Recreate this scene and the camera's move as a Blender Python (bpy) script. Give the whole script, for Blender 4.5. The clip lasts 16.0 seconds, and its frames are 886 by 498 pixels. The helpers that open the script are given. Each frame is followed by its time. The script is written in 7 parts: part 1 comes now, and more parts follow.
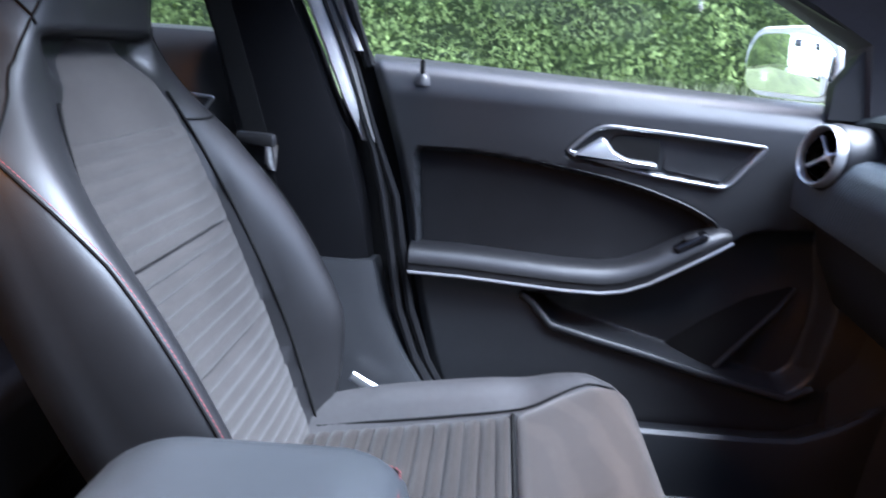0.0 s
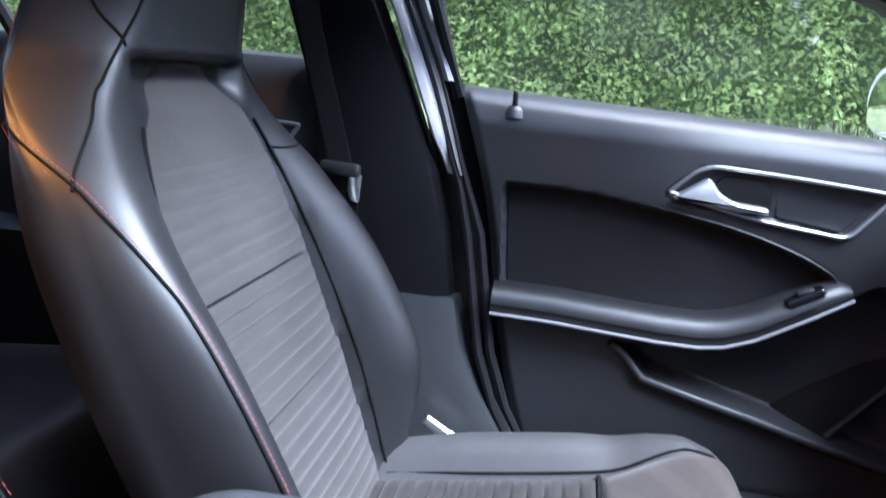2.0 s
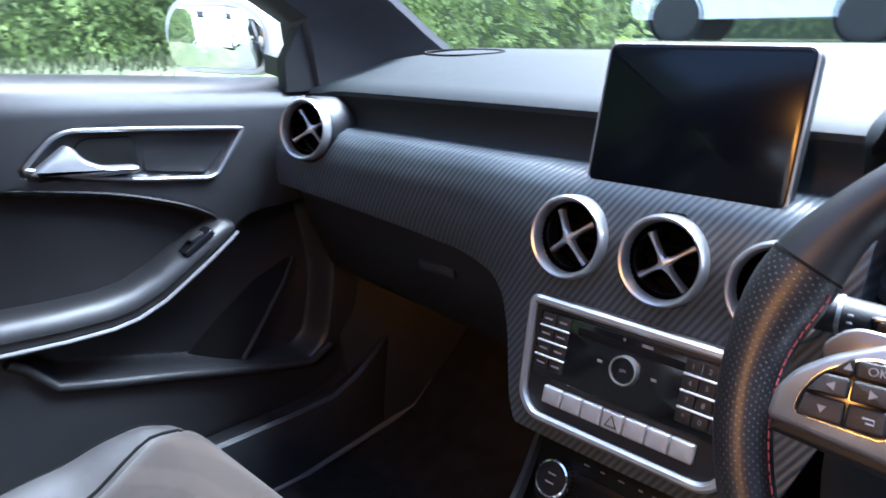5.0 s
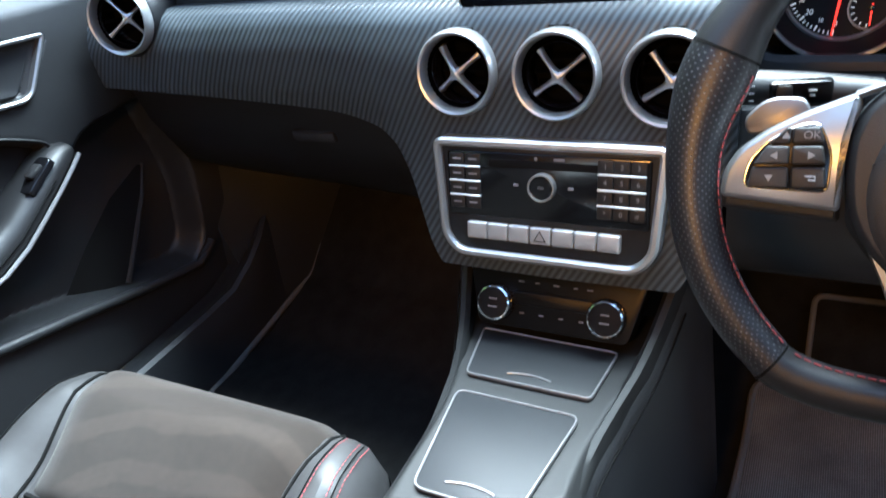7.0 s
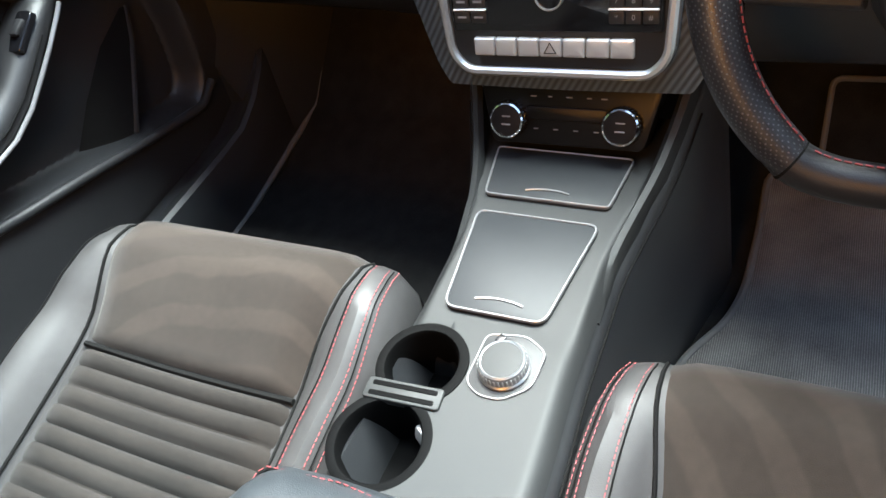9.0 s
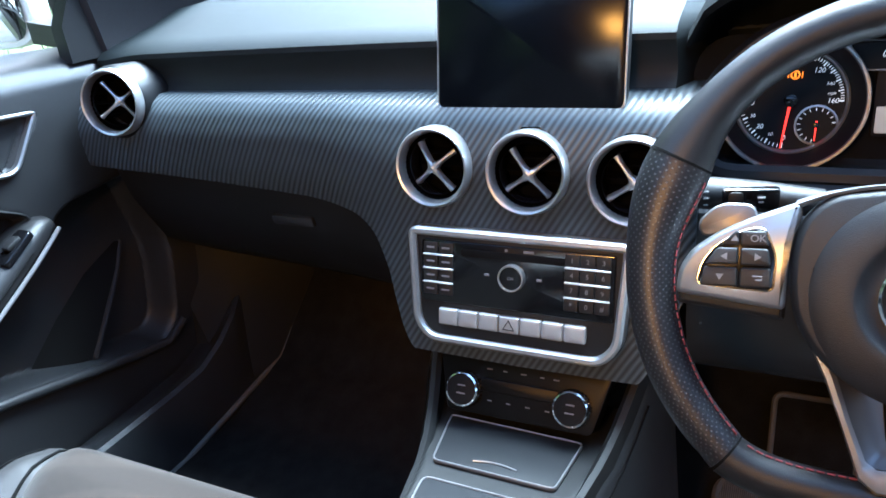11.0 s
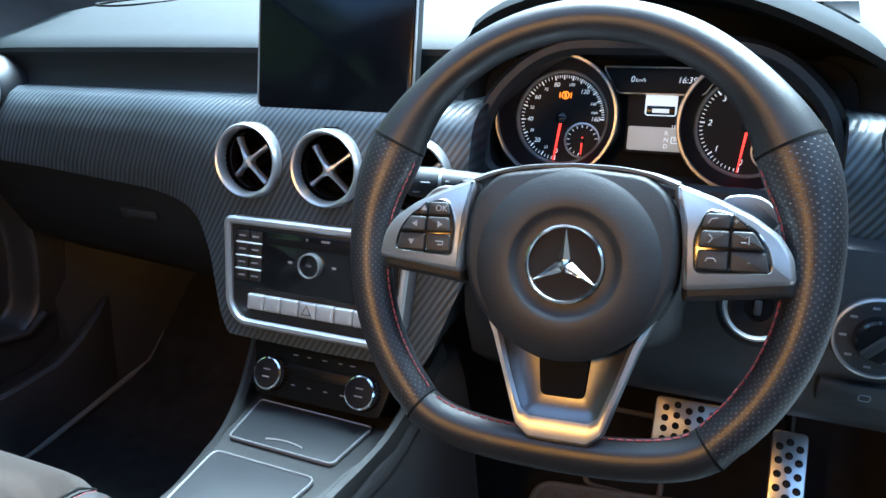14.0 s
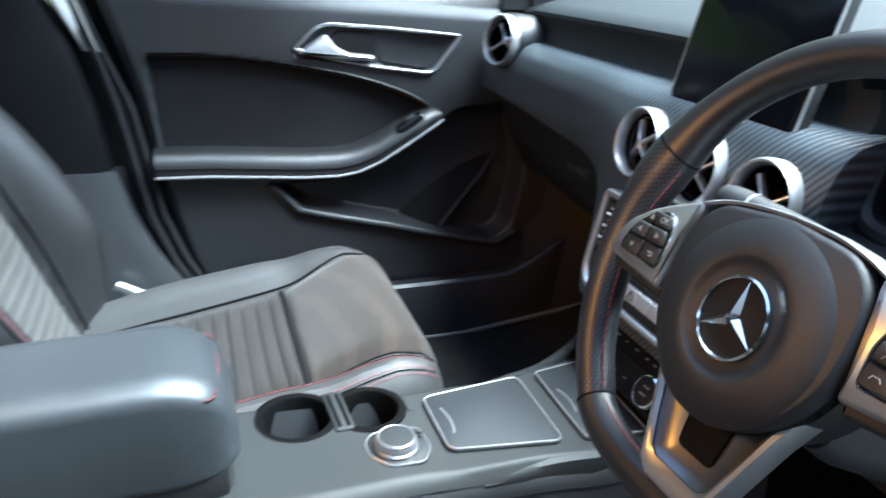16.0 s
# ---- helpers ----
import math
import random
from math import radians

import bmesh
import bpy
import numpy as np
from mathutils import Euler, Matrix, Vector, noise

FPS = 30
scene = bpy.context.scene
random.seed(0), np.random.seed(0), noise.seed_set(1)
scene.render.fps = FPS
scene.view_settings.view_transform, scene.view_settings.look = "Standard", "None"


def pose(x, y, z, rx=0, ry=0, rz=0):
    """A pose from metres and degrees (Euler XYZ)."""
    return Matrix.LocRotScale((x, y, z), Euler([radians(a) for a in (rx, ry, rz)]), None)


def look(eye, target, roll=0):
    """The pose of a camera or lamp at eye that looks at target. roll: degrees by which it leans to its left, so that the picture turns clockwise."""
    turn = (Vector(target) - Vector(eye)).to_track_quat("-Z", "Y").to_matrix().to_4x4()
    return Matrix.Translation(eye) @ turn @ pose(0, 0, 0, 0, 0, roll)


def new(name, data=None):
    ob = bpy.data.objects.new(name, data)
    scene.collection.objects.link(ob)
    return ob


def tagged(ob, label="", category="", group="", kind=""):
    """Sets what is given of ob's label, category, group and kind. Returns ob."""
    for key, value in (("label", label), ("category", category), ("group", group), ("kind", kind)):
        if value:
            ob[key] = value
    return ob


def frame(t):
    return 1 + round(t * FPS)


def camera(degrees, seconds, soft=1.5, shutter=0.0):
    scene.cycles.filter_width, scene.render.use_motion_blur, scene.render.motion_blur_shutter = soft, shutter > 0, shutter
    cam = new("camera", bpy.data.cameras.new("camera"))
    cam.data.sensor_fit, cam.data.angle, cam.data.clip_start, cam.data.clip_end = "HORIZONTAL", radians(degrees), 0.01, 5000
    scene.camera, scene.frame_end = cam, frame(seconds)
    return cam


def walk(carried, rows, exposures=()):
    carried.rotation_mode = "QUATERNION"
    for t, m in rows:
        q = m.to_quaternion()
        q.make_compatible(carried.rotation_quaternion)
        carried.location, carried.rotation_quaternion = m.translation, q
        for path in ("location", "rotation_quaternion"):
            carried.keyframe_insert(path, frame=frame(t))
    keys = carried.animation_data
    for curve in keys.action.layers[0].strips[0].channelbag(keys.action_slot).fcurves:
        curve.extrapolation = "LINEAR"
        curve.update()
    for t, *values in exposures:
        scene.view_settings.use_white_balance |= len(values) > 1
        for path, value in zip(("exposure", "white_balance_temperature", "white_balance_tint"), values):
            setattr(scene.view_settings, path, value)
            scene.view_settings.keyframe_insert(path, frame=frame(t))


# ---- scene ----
cam = camera(63.2, 16.0, shutter=0.4)
PATH = [
    (0, (-0.01, -0.522, 1.119), (-0.129, 1.402, 0.586), 3.2),
    (0.5, (-0.017, -0.488, 1.138), (-0.345, 1.442, 0.727), 2.7),
    (1, (-0.026, -0.466, 1.156), (-0.419, 1.472, 0.859), 2.8),
    (1.5, (-0.031, -0.455, 1.139), (-0.427, 1.48, 0.822), 3.4),
    (2, (-0.034, -0.456, 1.114), (-0.366, 1.461, 0.652), 4.2),
    (2.5, (-0.035, -0.456, 1.1), (-0.284, 1.437, 0.504), 4.5),
    (3, (-0.019, -0.458, 1.086), (-0.136, 1.423, 0.415), 4.6),
    (3.5, (-0.068, -0.423, 1.075), (0.169, 1.448, 0.409), 6.8),
    (4, (-0.109, -0.398, 1.119), (0.533, 1.392, 0.501), 6.6),
    (4.5, (-0.124, -0.372, 1.116), (0.963, 1.216, 0.571), 6.2),
    (4.7, (-0.142, -0.356, 1.125), (1.101, 1.118, 0.594), 4.4),
    (6.8, (-0.201, -0.253, 1.173), (1.291, 0.648, 0.193), -9.0),
    (7, (-0.206, -0.255, 1.167), (1.259, 0.641, 0.142), -10.3),
    (7.5, (-0.206, -0.251, 1.174), (1.154, 0.609, -0.013), -13.3),
    (8, (-0.208, -0.251, 1.178), (1.041, 0.599, -0.134), -16.1),
    (8.5, (-0.204, -0.249, 1.18), (0.939, 0.603, -0.223), -18.9),
    (9, (-0.204, -0.248, 1.181), (0.924, 0.606, -0.232), -19.3),
    (9.5, (-0.205, -0.248, 1.176), (1.067, 0.603, -0.112), -15.4),
    (10, (-0.206, -0.245, 1.181), (1.237, 0.583, 0.072), -10.4),
    (10.2, (-0.21, -0.246, 1.178), (1.288, 0.583, 0.146), -9.2),
    (12.3, (-0.235, -0.376, 1.177), (1.417, 0.488, 0.454), -4.6),
    (12.5, (-0.235, -0.402, 1.169), (1.423, 0.44, 0.434), -4.0),
    (13, (-0.231, -0.449, 1.148), (1.456, 0.344, 0.424), -2.5),
    (13.5, (-0.228, -0.469, 1.135), (1.483, 0.292, 0.434), -2.0),
    (14, (-0.229, -0.466, 1.13), (1.482, 0.292, 0.424), -1.8),
    (14.5, (-0.228, -0.466, 1.128), (1.47, 0.311, 0.411), -1.2),
    (15, (-0.215, -0.5, 1.138), (1.398, 0.434, 0.412), 0.7),
    (15.5, (-0.116, -0.577, 1.14), (1.021, 0.898, 0.41), 2.9),
    (16, (-0.071, -0.676, 1.143), (0.552, 1.065, 0.381), 2.6),
]
walk(cam, [(t, look(eye, target, roll)) for t, eye, target, roll in PATH], exposures=[(0.0, 3.5, 5650, 17), (1.0, 3.6, 5650, 17), (1.5, 3.6, 5650, 17), (2.5, 3.5, 5680, 16), (4.5, 3.65, 5600, 14), (7.0, 3.8, 5780, 1), (9.0, 3.85, 6650, 3), (10.0, 3.95, 5750, 3), (12.5, 3.88, 5230, -2), (14.5, 3.95, 5350, -4), (16.0, 3.75, 5880, 1)])

# ---- world and light ----
world = bpy.data.worlds.new("overcast_evening")
scene.world = world
world.use_nodes = True
wn = world.node_tree.nodes
sky = wn.new("ShaderNodeTexSky")
sky.sky_type = "NISHITA"
sky.sun_disc = False
sky.sun_elevation, sky.sun_rotation = radians(62), radians(76)
sky.air_density, sky.dust_density = 1.0, 2.5
world.node_tree.links.new(sky.outputs[0], wn["Background"].inputs[0])
wn["Background"].inputs[1].default_value = 0.085

# the bright overcast sky overhead, as one very wide soft sun
sun = new("sun", bpy.data.lights.new("sun", "SUN"))
sun.data.energy, sun.data.angle, sun.data.color = 3.4, radians(50), (0.86, 0.95, 1.0)
sun.matrix_world = look((3.9, -1.4, 8.4), (0.0, 0.0, 0.9))

# unseen amber lamp, added behind the front seats for warm glints on the wheel
added_amber_light = new("added_amber_light", bpy.data.lights.new("added_amber_light", "AREA"))
added_amber_light.data.energy, added_amber_light.data.color, added_amber_light.data.shape, added_amber_light.data.size, added_amber_light.data.size_y = 1.0, (1.0, 0.42, 0.08), "RECTANGLE", 0.13, 0.24
added_amber_light.matrix_world = look((-0.735, -0.08, 1.388), (0.26, -0.36, 0.86))


# ---- builders ----
def thing(name, label, category, group="", kind="", at=(0, 0, 0)):
    ob = new(name)
    ob.location = at
    ob.empty_display_size = 0.05
    return tagged(ob, label, category, group, kind)


def mesh_of(name, bm, mat, smooth=True):
    bmesh.ops.recalc_face_normals(bm, faces=bm.faces)
    me = bpy.data.meshes.new(name)
    bm.to_mesh(me)
    bm.free()
    if smooth:
        me.polygons.foreach_set("use_smooth", [True] * len(me.polygons))
        me.set_sharp_from_angle(angle=radians(38))
    me.materials.append(mat)
    return me


def part(name, bm, mat, parent=None, label="", smooth=True, at=None):
    ob = new(name, mesh_of(name, bm, mat, smooth))
    if parent is not None:
        ob.parent = parent
        bpy.context.view_layer.update()
        ob.matrix_parent_inverse = parent.matrix_world.inverted()
    if at is not None:
        ob.matrix_basis = at
    if label:
        ob["label"] = label
    return ob


def lone(name, bm, mat, label, category, group="", kind="", smooth=True):
    return tagged(part(name, bm, mat, None, "", smooth), label, category, group, kind)


def lerp(table, x):
    """Smooth reading of a table of (x, value) pairs: a cubic through them."""
    if x <= table[0][0]:
        return table[0][1]
    if x >= table[-1][0]:
        return table[-1][1]
    n = len(table)
    for i in range(n - 1):
        (a, p), (b, q) = table[i], table[i + 1]
        if x <= b:
            h = b - a
            d = (q - p) / h
            def slope(j):
                if j <= 0 or j >= n - 1:
                    return d
                d0 = (table[j][1] - table[j - 1][1]) / (table[j][0] - table[j - 1][0])
                d1 = (table[j + 1][1] - table[j][1]) / (table[j + 1][0] - table[j][0])
                return 0.0 if d0 * d1 <= 0 else 2 * d0 * d1 / (d0 + d1)
            s, m0, m1 = (x - a) / h, slope(i) * h, slope(i + 1) * h
            return p * (1 + 2 * s) * (1 - s) ** 2 + m0 * s * (1 - s) ** 2 + q * s * s * (3 - 2 * s) + m1 * s * s * (s - 1)
    return table[-1][1]


def loft(rings, cap=True, closed=True, bm=None):
    bm = bm or bmesh.new()
    rows = [[bm.verts.new(p) for p in ring] for ring in rings]
    n = len(rows[0])
    for a, b in zip(rows, rows[1:]):
        for i in range(n if closed else n - 1):
            j = (i + 1) % n
            try:
                bm.faces.new((a[i], a[j], b[j], b[i]))
            except ValueError:
                pass
    if cap and closed:
        for row in (rows[0], rows[-1]):
            if len(set(tuple(round(c, 6) for c in v.co) for v in row)) > 2:
                bm.faces.new(row)
    return bm


def _loop(rings, bm=None):
    """A closed run of closed rings."""
    bm = bm or bmesh.new()
    rows = [[bm.verts.new(p) for p in ring] for ring in rings]
    n = len(rows[0])
    for k in range(len(rows)):
        a, b = rows[k], rows[(k + 1) % len(rows)]
        for i in range(n):
            j = (i + 1) % n
            bm.faces.new((a[i], a[j], b[j], b[i]))
    return bm


def tube(path, r, n=8, closed=False, flat=1.0, bm=None):
    """A round bar along a path; r may be a list."""
    path = [Vector(p) for p in path]
    m, rings, side = len(path), [], None
    for i, p in enumerate(path):
        a = path[(i - 1) % m] if closed or i else p
        b = path[(i + 1) % m] if closed or i < m - 1 else p
        d = (b - a).normalized()
        ref = Vector((0, 0, 1)) if abs(d.z) < 0.9 else Vector((1, 0, 0))
        if side is None:
            side = d.cross(ref).normalized()
        else:
            side = (side - d * side.dot(d)).normalized()
        up = d.cross(side)
        rr = r[i] if isinstance(r, (list, tuple)) else r
        rings.append([p + side * (rr * math.cos(2 * math.pi * k / n)) + up * (rr * flat * math.sin(2 * math.pi * k / n)) for k in range(n)])
    return _loop(rings, bm) if closed else loft(rings, bm=bm)


def rbox(size, r=0.004, m=None, seg=2, bm=None):
    own = bmesh.new()
    bmesh.ops.create_cube(own, size=1.0)
    bmesh.ops.scale(own, vec=size, verts=own.verts)
    r = min(r, min(size) * 0.49)
    bmesh.ops.bevel(own, geom=own.edges[:], offset=r, segments=seg, affect="EDGES", profile=0.5)
    if m is not None:
        bmesh.ops.transform(own, matrix=m, verts=own.verts)
    if bm is None:
        return own
    tmp = bpy.data.meshes.new("tmp")
    own.to_mesh(tmp)
    own.free()
    bm.from_mesh(tmp)
    bpy.data.meshes.remove(tmp)
    return bm


def round_poly(pts, r, n=5):
    out, m = [], len(pts)
    for i in range(m):
        p, a, b = Vector(pts[i]), Vector(pts[i - 1]), Vector(pts[(i + 1) % m])
        rr = r[i] if isinstance(r, (list, tuple)) else r
        da, db = (a - p), (b - p)
        k = min(rr, da.length * 0.48, db.length * 0.48)
        s, e = p + da.normalized() * k, p + db.normalized() * k
        for j in range(n + 1):
            t = j / n
            out.append(s * (1 - t) ** 2 + p * 2 * t * (1 - t) + e * t * t)
    return out


def inset(poly, d):
    out, m = [], len(poly)
    area = sum(poly[i].x * poly[(i + 1) % m].y - poly[(i + 1) % m].x * poly[i].y for i in range(m))
    sign = 1 if area > 0 else -1
    for i in range(m):
        a, b = poly[i - 1], poly[(i + 1) % m]
        t = (b - a)
        t = t.normalized() if t.length > 1e-9 else Vector((1, 0))
        out.append(poly[i] + Vector((-t.y, t.x)) * d * sign)
    return out


def plate(poly, z0, z1, bev, m, dome=0.0):
    """A thick plate of that outline, its upper edge rounded, in the frame m."""
    poly = [Vector(p) for p in poly]
    rings = [[m @ Vector((p.x, p.y, z0)) for p in poly], [m @ Vector((p.x, p.y, z1 - bev)) for p in poly]]
    for k in (0.35, 0.7, 1.0):
        q = inset(poly, bev * k)
        zz = z1 - bev + bev * math.sin(k * math.pi / 2)
        rings.append([m @ Vector((p.x, p.y, zz)) for p in q])
    if dome:
        c = sum(poly, Vector((0, 0))) / len(poly)
        base = inset(poly, bev)
        for k in (0.75, 0.5, 0.25, 0.04):
            rings.append([m @ Vector(((c + (p - c) * k).x, (c + (p - c) * k).y, z1 + dome * (1 - k * k))) for p in base])
    return loft(rings)


def frame_ring(poly, width, z0, z1, bev, m):
    """A flat ring that follows an outline."""
    poly = [Vector(p) for p in poly]
    inner = inset(poly, width)
    o2, i2 = inset(poly, bev), inset(poly, width - bev)
    loops = [(poly, z0), (poly, z1 - bev), (o2, z1), (i2, z1), (inner, z1 - bev), (inner, z0)]
    rings = []
    for k in range(len(poly)):
        rings.append([m @ Vector((lp[k].x, lp[k].y, z)) for lp, z in loops])
    return _loop(rings)


def lathe(profile, m, n=40, cap=True):
    """Rings of (radius, height) round the local z axis."""
    rings = [[m @ Vector((r * math.cos(2 * math.pi * k / n), r * math.sin(2 * math.pi * k / n), z)) for k in range(n)] for r, z in profile]
    return loft(rings, cap=cap)


def torus_like(profile, m, n=48):
    """A closed ring of the closed section (radius, height)."""
    rings = [[m @ Vector((r * math.cos(2 * math.pi * k / n), r * math.sin(2 * math.pi * k / n), z)) for r, z in profile] for k in range(n)]
    return _loop(rings)


def face(x, y, z, tilt=0.0, turn=0.0):
    """A frame on the dashboard: local x to the car's right, y up, z towards the seats. tilt: degrees by which the top leans forward."""
    t = radians(tilt)
    m = Matrix(((0, math.sin(t), -math.cos(t), x), (-1, 0, 0, y), (0, math.cos(t), math.sin(t), z), (0, 0, 0, 1)))
    return m @ pose(0, 0, 0, 0, turn, 0)


def flat(x, y, z, rise=0.0):
    """A frame on a top surface: local x forward, y to the car's left, z up."""
    return pose(x, y, z, 0, -rise, 0)


def rect(w, h, cx=0.0, cy=0.0):
    return [Vector((cx - w / 2, cy - h / 2)), Vector((cx + w / 2, cy - h / 2)), Vector((cx + w / 2, cy + h / 2)), Vector((cx - w / 2, cy + h / 2))]


def text(words, size, m, mat, parent, name="lettering", thick=0.0002, slant=0.0, align="CENTER"):
    cu = bpy.data.curves.new(name, "FONT")
    cu.body, cu.size, cu.align_x, cu.align_y, cu.extrude, cu.shear = words, size, align, "CENTER", thick, slant
    tmp = bpy.data.objects.new("tmp", cu)
    scene.collection.objects.link(tmp)
    bpy.context.view_layer.update()
    me = bpy.data.meshes.new_from_object(tmp)
    bpy.data.objects.remove(tmp)
    me.transform(m)
    me.materials.clear()
    me.materials.append(mat)
    ob = new(name, me)
    ob.parent = parent
    bpy.context.view_layer.update()
    ob.matrix_parent_inverse = parent.matrix_world.inverted()
    return ob


# ---- materials ----
def material(name, col, rough=0.5, metal=0.0, var=0.15, scale=6.0, fine=0.0, fine_scale=900.0, coat=0.0, rough_var=0.08, sheen=0.0, cells=False, spec=0.5):
    mt = bpy.data.materials.new(name)
    mt.use_nodes = True
    nt = mt.node_tree
    n, link = nt.nodes, nt.links.new
    b = n["Principled BSDF"]
    tc = n.new("ShaderNodeTexCoord")
    big, small = n.new("ShaderNodeTexNoise"), n.new("ShaderNodeTexNoise")
    big.inputs["Scale"].default_value, big.inputs["Detail"].default_value = scale, 4
    small.inputs["Scale"].default_value, small.inputs["Detail"].default_value = scale * 14, 3
    link(tc.outputs["Object"], big.inputs["Vector"])
    link(tc.outputs["Object"], small.inputs["Vector"])
    mean = n.new("ShaderNodeMath")
    mean.operation = "MULTIPLY_ADD"
    mean.inputs[1].default_value = 0.35
    link(small.outputs["Fac"], mean.inputs[0])
    scaled = n.new("ShaderNodeMath")
    scaled.operation = "MULTIPLY"
    scaled.inputs[1].default_value = 0.65
    link(big.outputs["Fac"], scaled.inputs[0])
    link(scaled.outputs[0], mean.inputs[2])
    ramp = n.new("ShaderNodeMapRange")
    ramp.inputs["From Min"].default_value, ramp.inputs["From Max"].default_value = 0.3, 0.7
    link(mean.outputs[0], ramp.inputs["Value"])
    mix = n.new("ShaderNodeMix")
    mix.data_type = "RGBA"
    link(ramp.outputs["Result"], mix.inputs["Factor"])
    mix.inputs["A"].default_value = (*[c * (1 - var) for c in col], 1)
    mix.inputs["B"].default_value = (*[min(1, c * (1 + var)) for c in col], 1)
    link(mix.outputs["Result"], b.inputs["Base Color"])
    rr = n.new("ShaderNodeMapRange")
    rr.inputs["To Min"].default_value, rr.inputs["To Max"].default_value = max(0.02, rough - rough_var), min(1, rough + rough_var)
    link(mean.outputs[0], rr.inputs["Value"])
    link(rr.outputs["Result"], b.inputs["Roughness"])
    b.inputs["Metallic"].default_value = metal
    b.inputs["Coat Weight"].default_value = coat
    b.inputs["Sheen Weight"].default_value = sheen
    b.inputs["Specular IOR Level"].default_value = spec
    if fine:
        tex = n.new("ShaderNodeTexVoronoi" if cells else "ShaderNodeTexNoise")
        tex.inputs["Scale"].default_value = fine_scale
        link(tc.outputs["Object"], tex.inputs["Vector"])
        bump = n.new("ShaderNodeBump")
        bump.inputs["Strength"].default_value = fine
        bump.inputs["Distance"].default_value = 0.0006
        link(tex.outputs["Distance" if cells else "Fac"], bump.inputs["Height"])
        link(bump.outputs["Normal"], b.inputs["Normal"])
    return mt


def striped(mt, scale, turn, strength, low=0.55, profile="SIN", band="X"):
    """Adds fine parallel ribs to a material: relief and a slight tone."""
    nt = mt.node_tree
    n, link = nt.nodes, nt.links.new
    b = n["Principled BSDF"]
    tc, mp, wv = n.new("ShaderNodeTexCoord"), n.new("ShaderNodeMapping"), n.new("ShaderNodeTexWave")
    mp.inputs["Rotation"].default_value = [radians(a) for a in turn]
    wv.inputs["Scale"].default_value, wv.wave_profile, wv.bands_direction = scale, profile, band
    link(tc.outputs["Object"], mp.inputs["Vector"])
    link(mp.outputs["Vector"], wv.inputs["Vector"])
    bump = n.new("ShaderNodeBump")
    bump.inputs["Strength"].default_value, bump.inputs["Distance"].default_value = strength, 0.001
    link(wv.outputs["Fac"], bump.inputs["Height"])
    link(bump.outputs["Normal"], b.inputs["Normal"])
    old = b.inputs["Base Color"].links[0].from_socket
    mul = n.new("ShaderNodeMix")
    mul.data_type, mul.blend_type = "RGBA", "MULTIPLY"
    mul.inputs["Factor"].default_value = 1.0
    mr = n.new("ShaderNodeMapRange")
    mr.inputs["To Min"].default_value = low
    link(wv.outputs["Fac"], mr.inputs["Value"])
    link(old, mul.inputs["A"])
    link(mr.outputs["Result"], mul.inputs["B"])
    link(mul.outputs["Result"], b.inputs["Base Color"])
    return mt


def glowing(name, col, strength):
    mt = bpy.data.materials.new(name)
    mt.use_nodes = True
    b = mt.node_tree.nodes["Principled BSDF"]
    b.inputs["Base Color"].default_value = (*col, 1)
    b.inputs["Emission Color"].default_value = (*col, 1)
    b.inputs["Emission Strength"].default_value = strength
    return mt


def clear_glass(name, gloss=0.05, tint=(1, 1, 1)):
    mt = bpy.data.materials.new(name)
    mt.use_nodes = True
    n, link = mt.node_tree.nodes, mt.node_tree.links.new
    n.remove(n["Principled BSDF"])
    tr, gl, mx = n.new("ShaderNodeBsdfTransparent"), n.new("ShaderNodeBsdfGlossy"), n.new("ShaderNodeMixShader")
    tr.inputs["Color"].default_value = (*tint, 1)
    gl.inputs["Roughness"].default_value = 0.02
    mx.inputs["Fac"].default_value = gloss
    link(tr.outputs[0], mx.inputs[1])
    link(gl.outputs[0], mx.inputs[2])
    link(mx.outputs[0], n["Material Output"].inputs["Surface"])
    return mt


LEATHER = material("black_leather", (0.010, 0.010, 0.011), 0.43, var=0.2, fine=0.18, fine_scale=900, cells=True, rough_var=0.05, spec=0.48)
# lighter copy of the leather: the light on the cushions is in its colour
CUSHLEATHER = material("lightened_cushion_leather", (0.027, 0.026, 0.0265), 0.54, var=0.25, fine=0.18, fine_scale=900, cells=True, rough_var=0.08, spec=0.46)
# armrest copy of the leather, the bright light on its top painted in
ARMLEATHER = material("brightened_armrest_leather", (0.022, 0.025, 0.028), 0.36, var=0.2, fine=0.22, fine_scale=900, cells=True, rough_var=0.07)
SUEDE = material("dark_grey_suede", (0.0255, 0.0232, 0.022), 0.95, var=0.25, scale=9, fine=0.4, fine_scale=1500, sheen=0.12, rough_var=0.03, spec=0.2)
SOFT = material("black_soft_plastic", (0.009, 0.010, 0.012), 0.48, var=0.15, fine=0.22, fine_scale=1300, cells=True, spec=0.40)
HARD = material("black_hard_plastic", (0.009, 0.009, 0.010), 0.50, var=0.18, fine=0.30, fine_scale=1300, cells=True)
DOORPLASTIC = material("charcoal_door_plastic", (0.022, 0.023, 0.025), 0.42, var=0.15, fine=0.22, fine_scale=1300, cells=True)
GLOSS = material("gloss_black_plastic", (0.005, 0.005, 0.006), 0.14, var=0.2, rough_var=0.04)
MATT = material("matt_black_plastic", (0.004, 0.004, 0.004), 0.75, var=0.2, spec=0.15)
CARBON = striped(material("ribbed_dark_trim", (0.060, 0.075, 0.086), 0.42, var=0.12, spec=0.45), 44, (-33, 0, 0), 0.45, 0.25, band="Y")
CONSOLE = material("grey_soft_console", (0.0105, 0.0113, 0.0117), 0.58, var=0.10, fine=0.15, fine_scale=1500, spec=0.38)
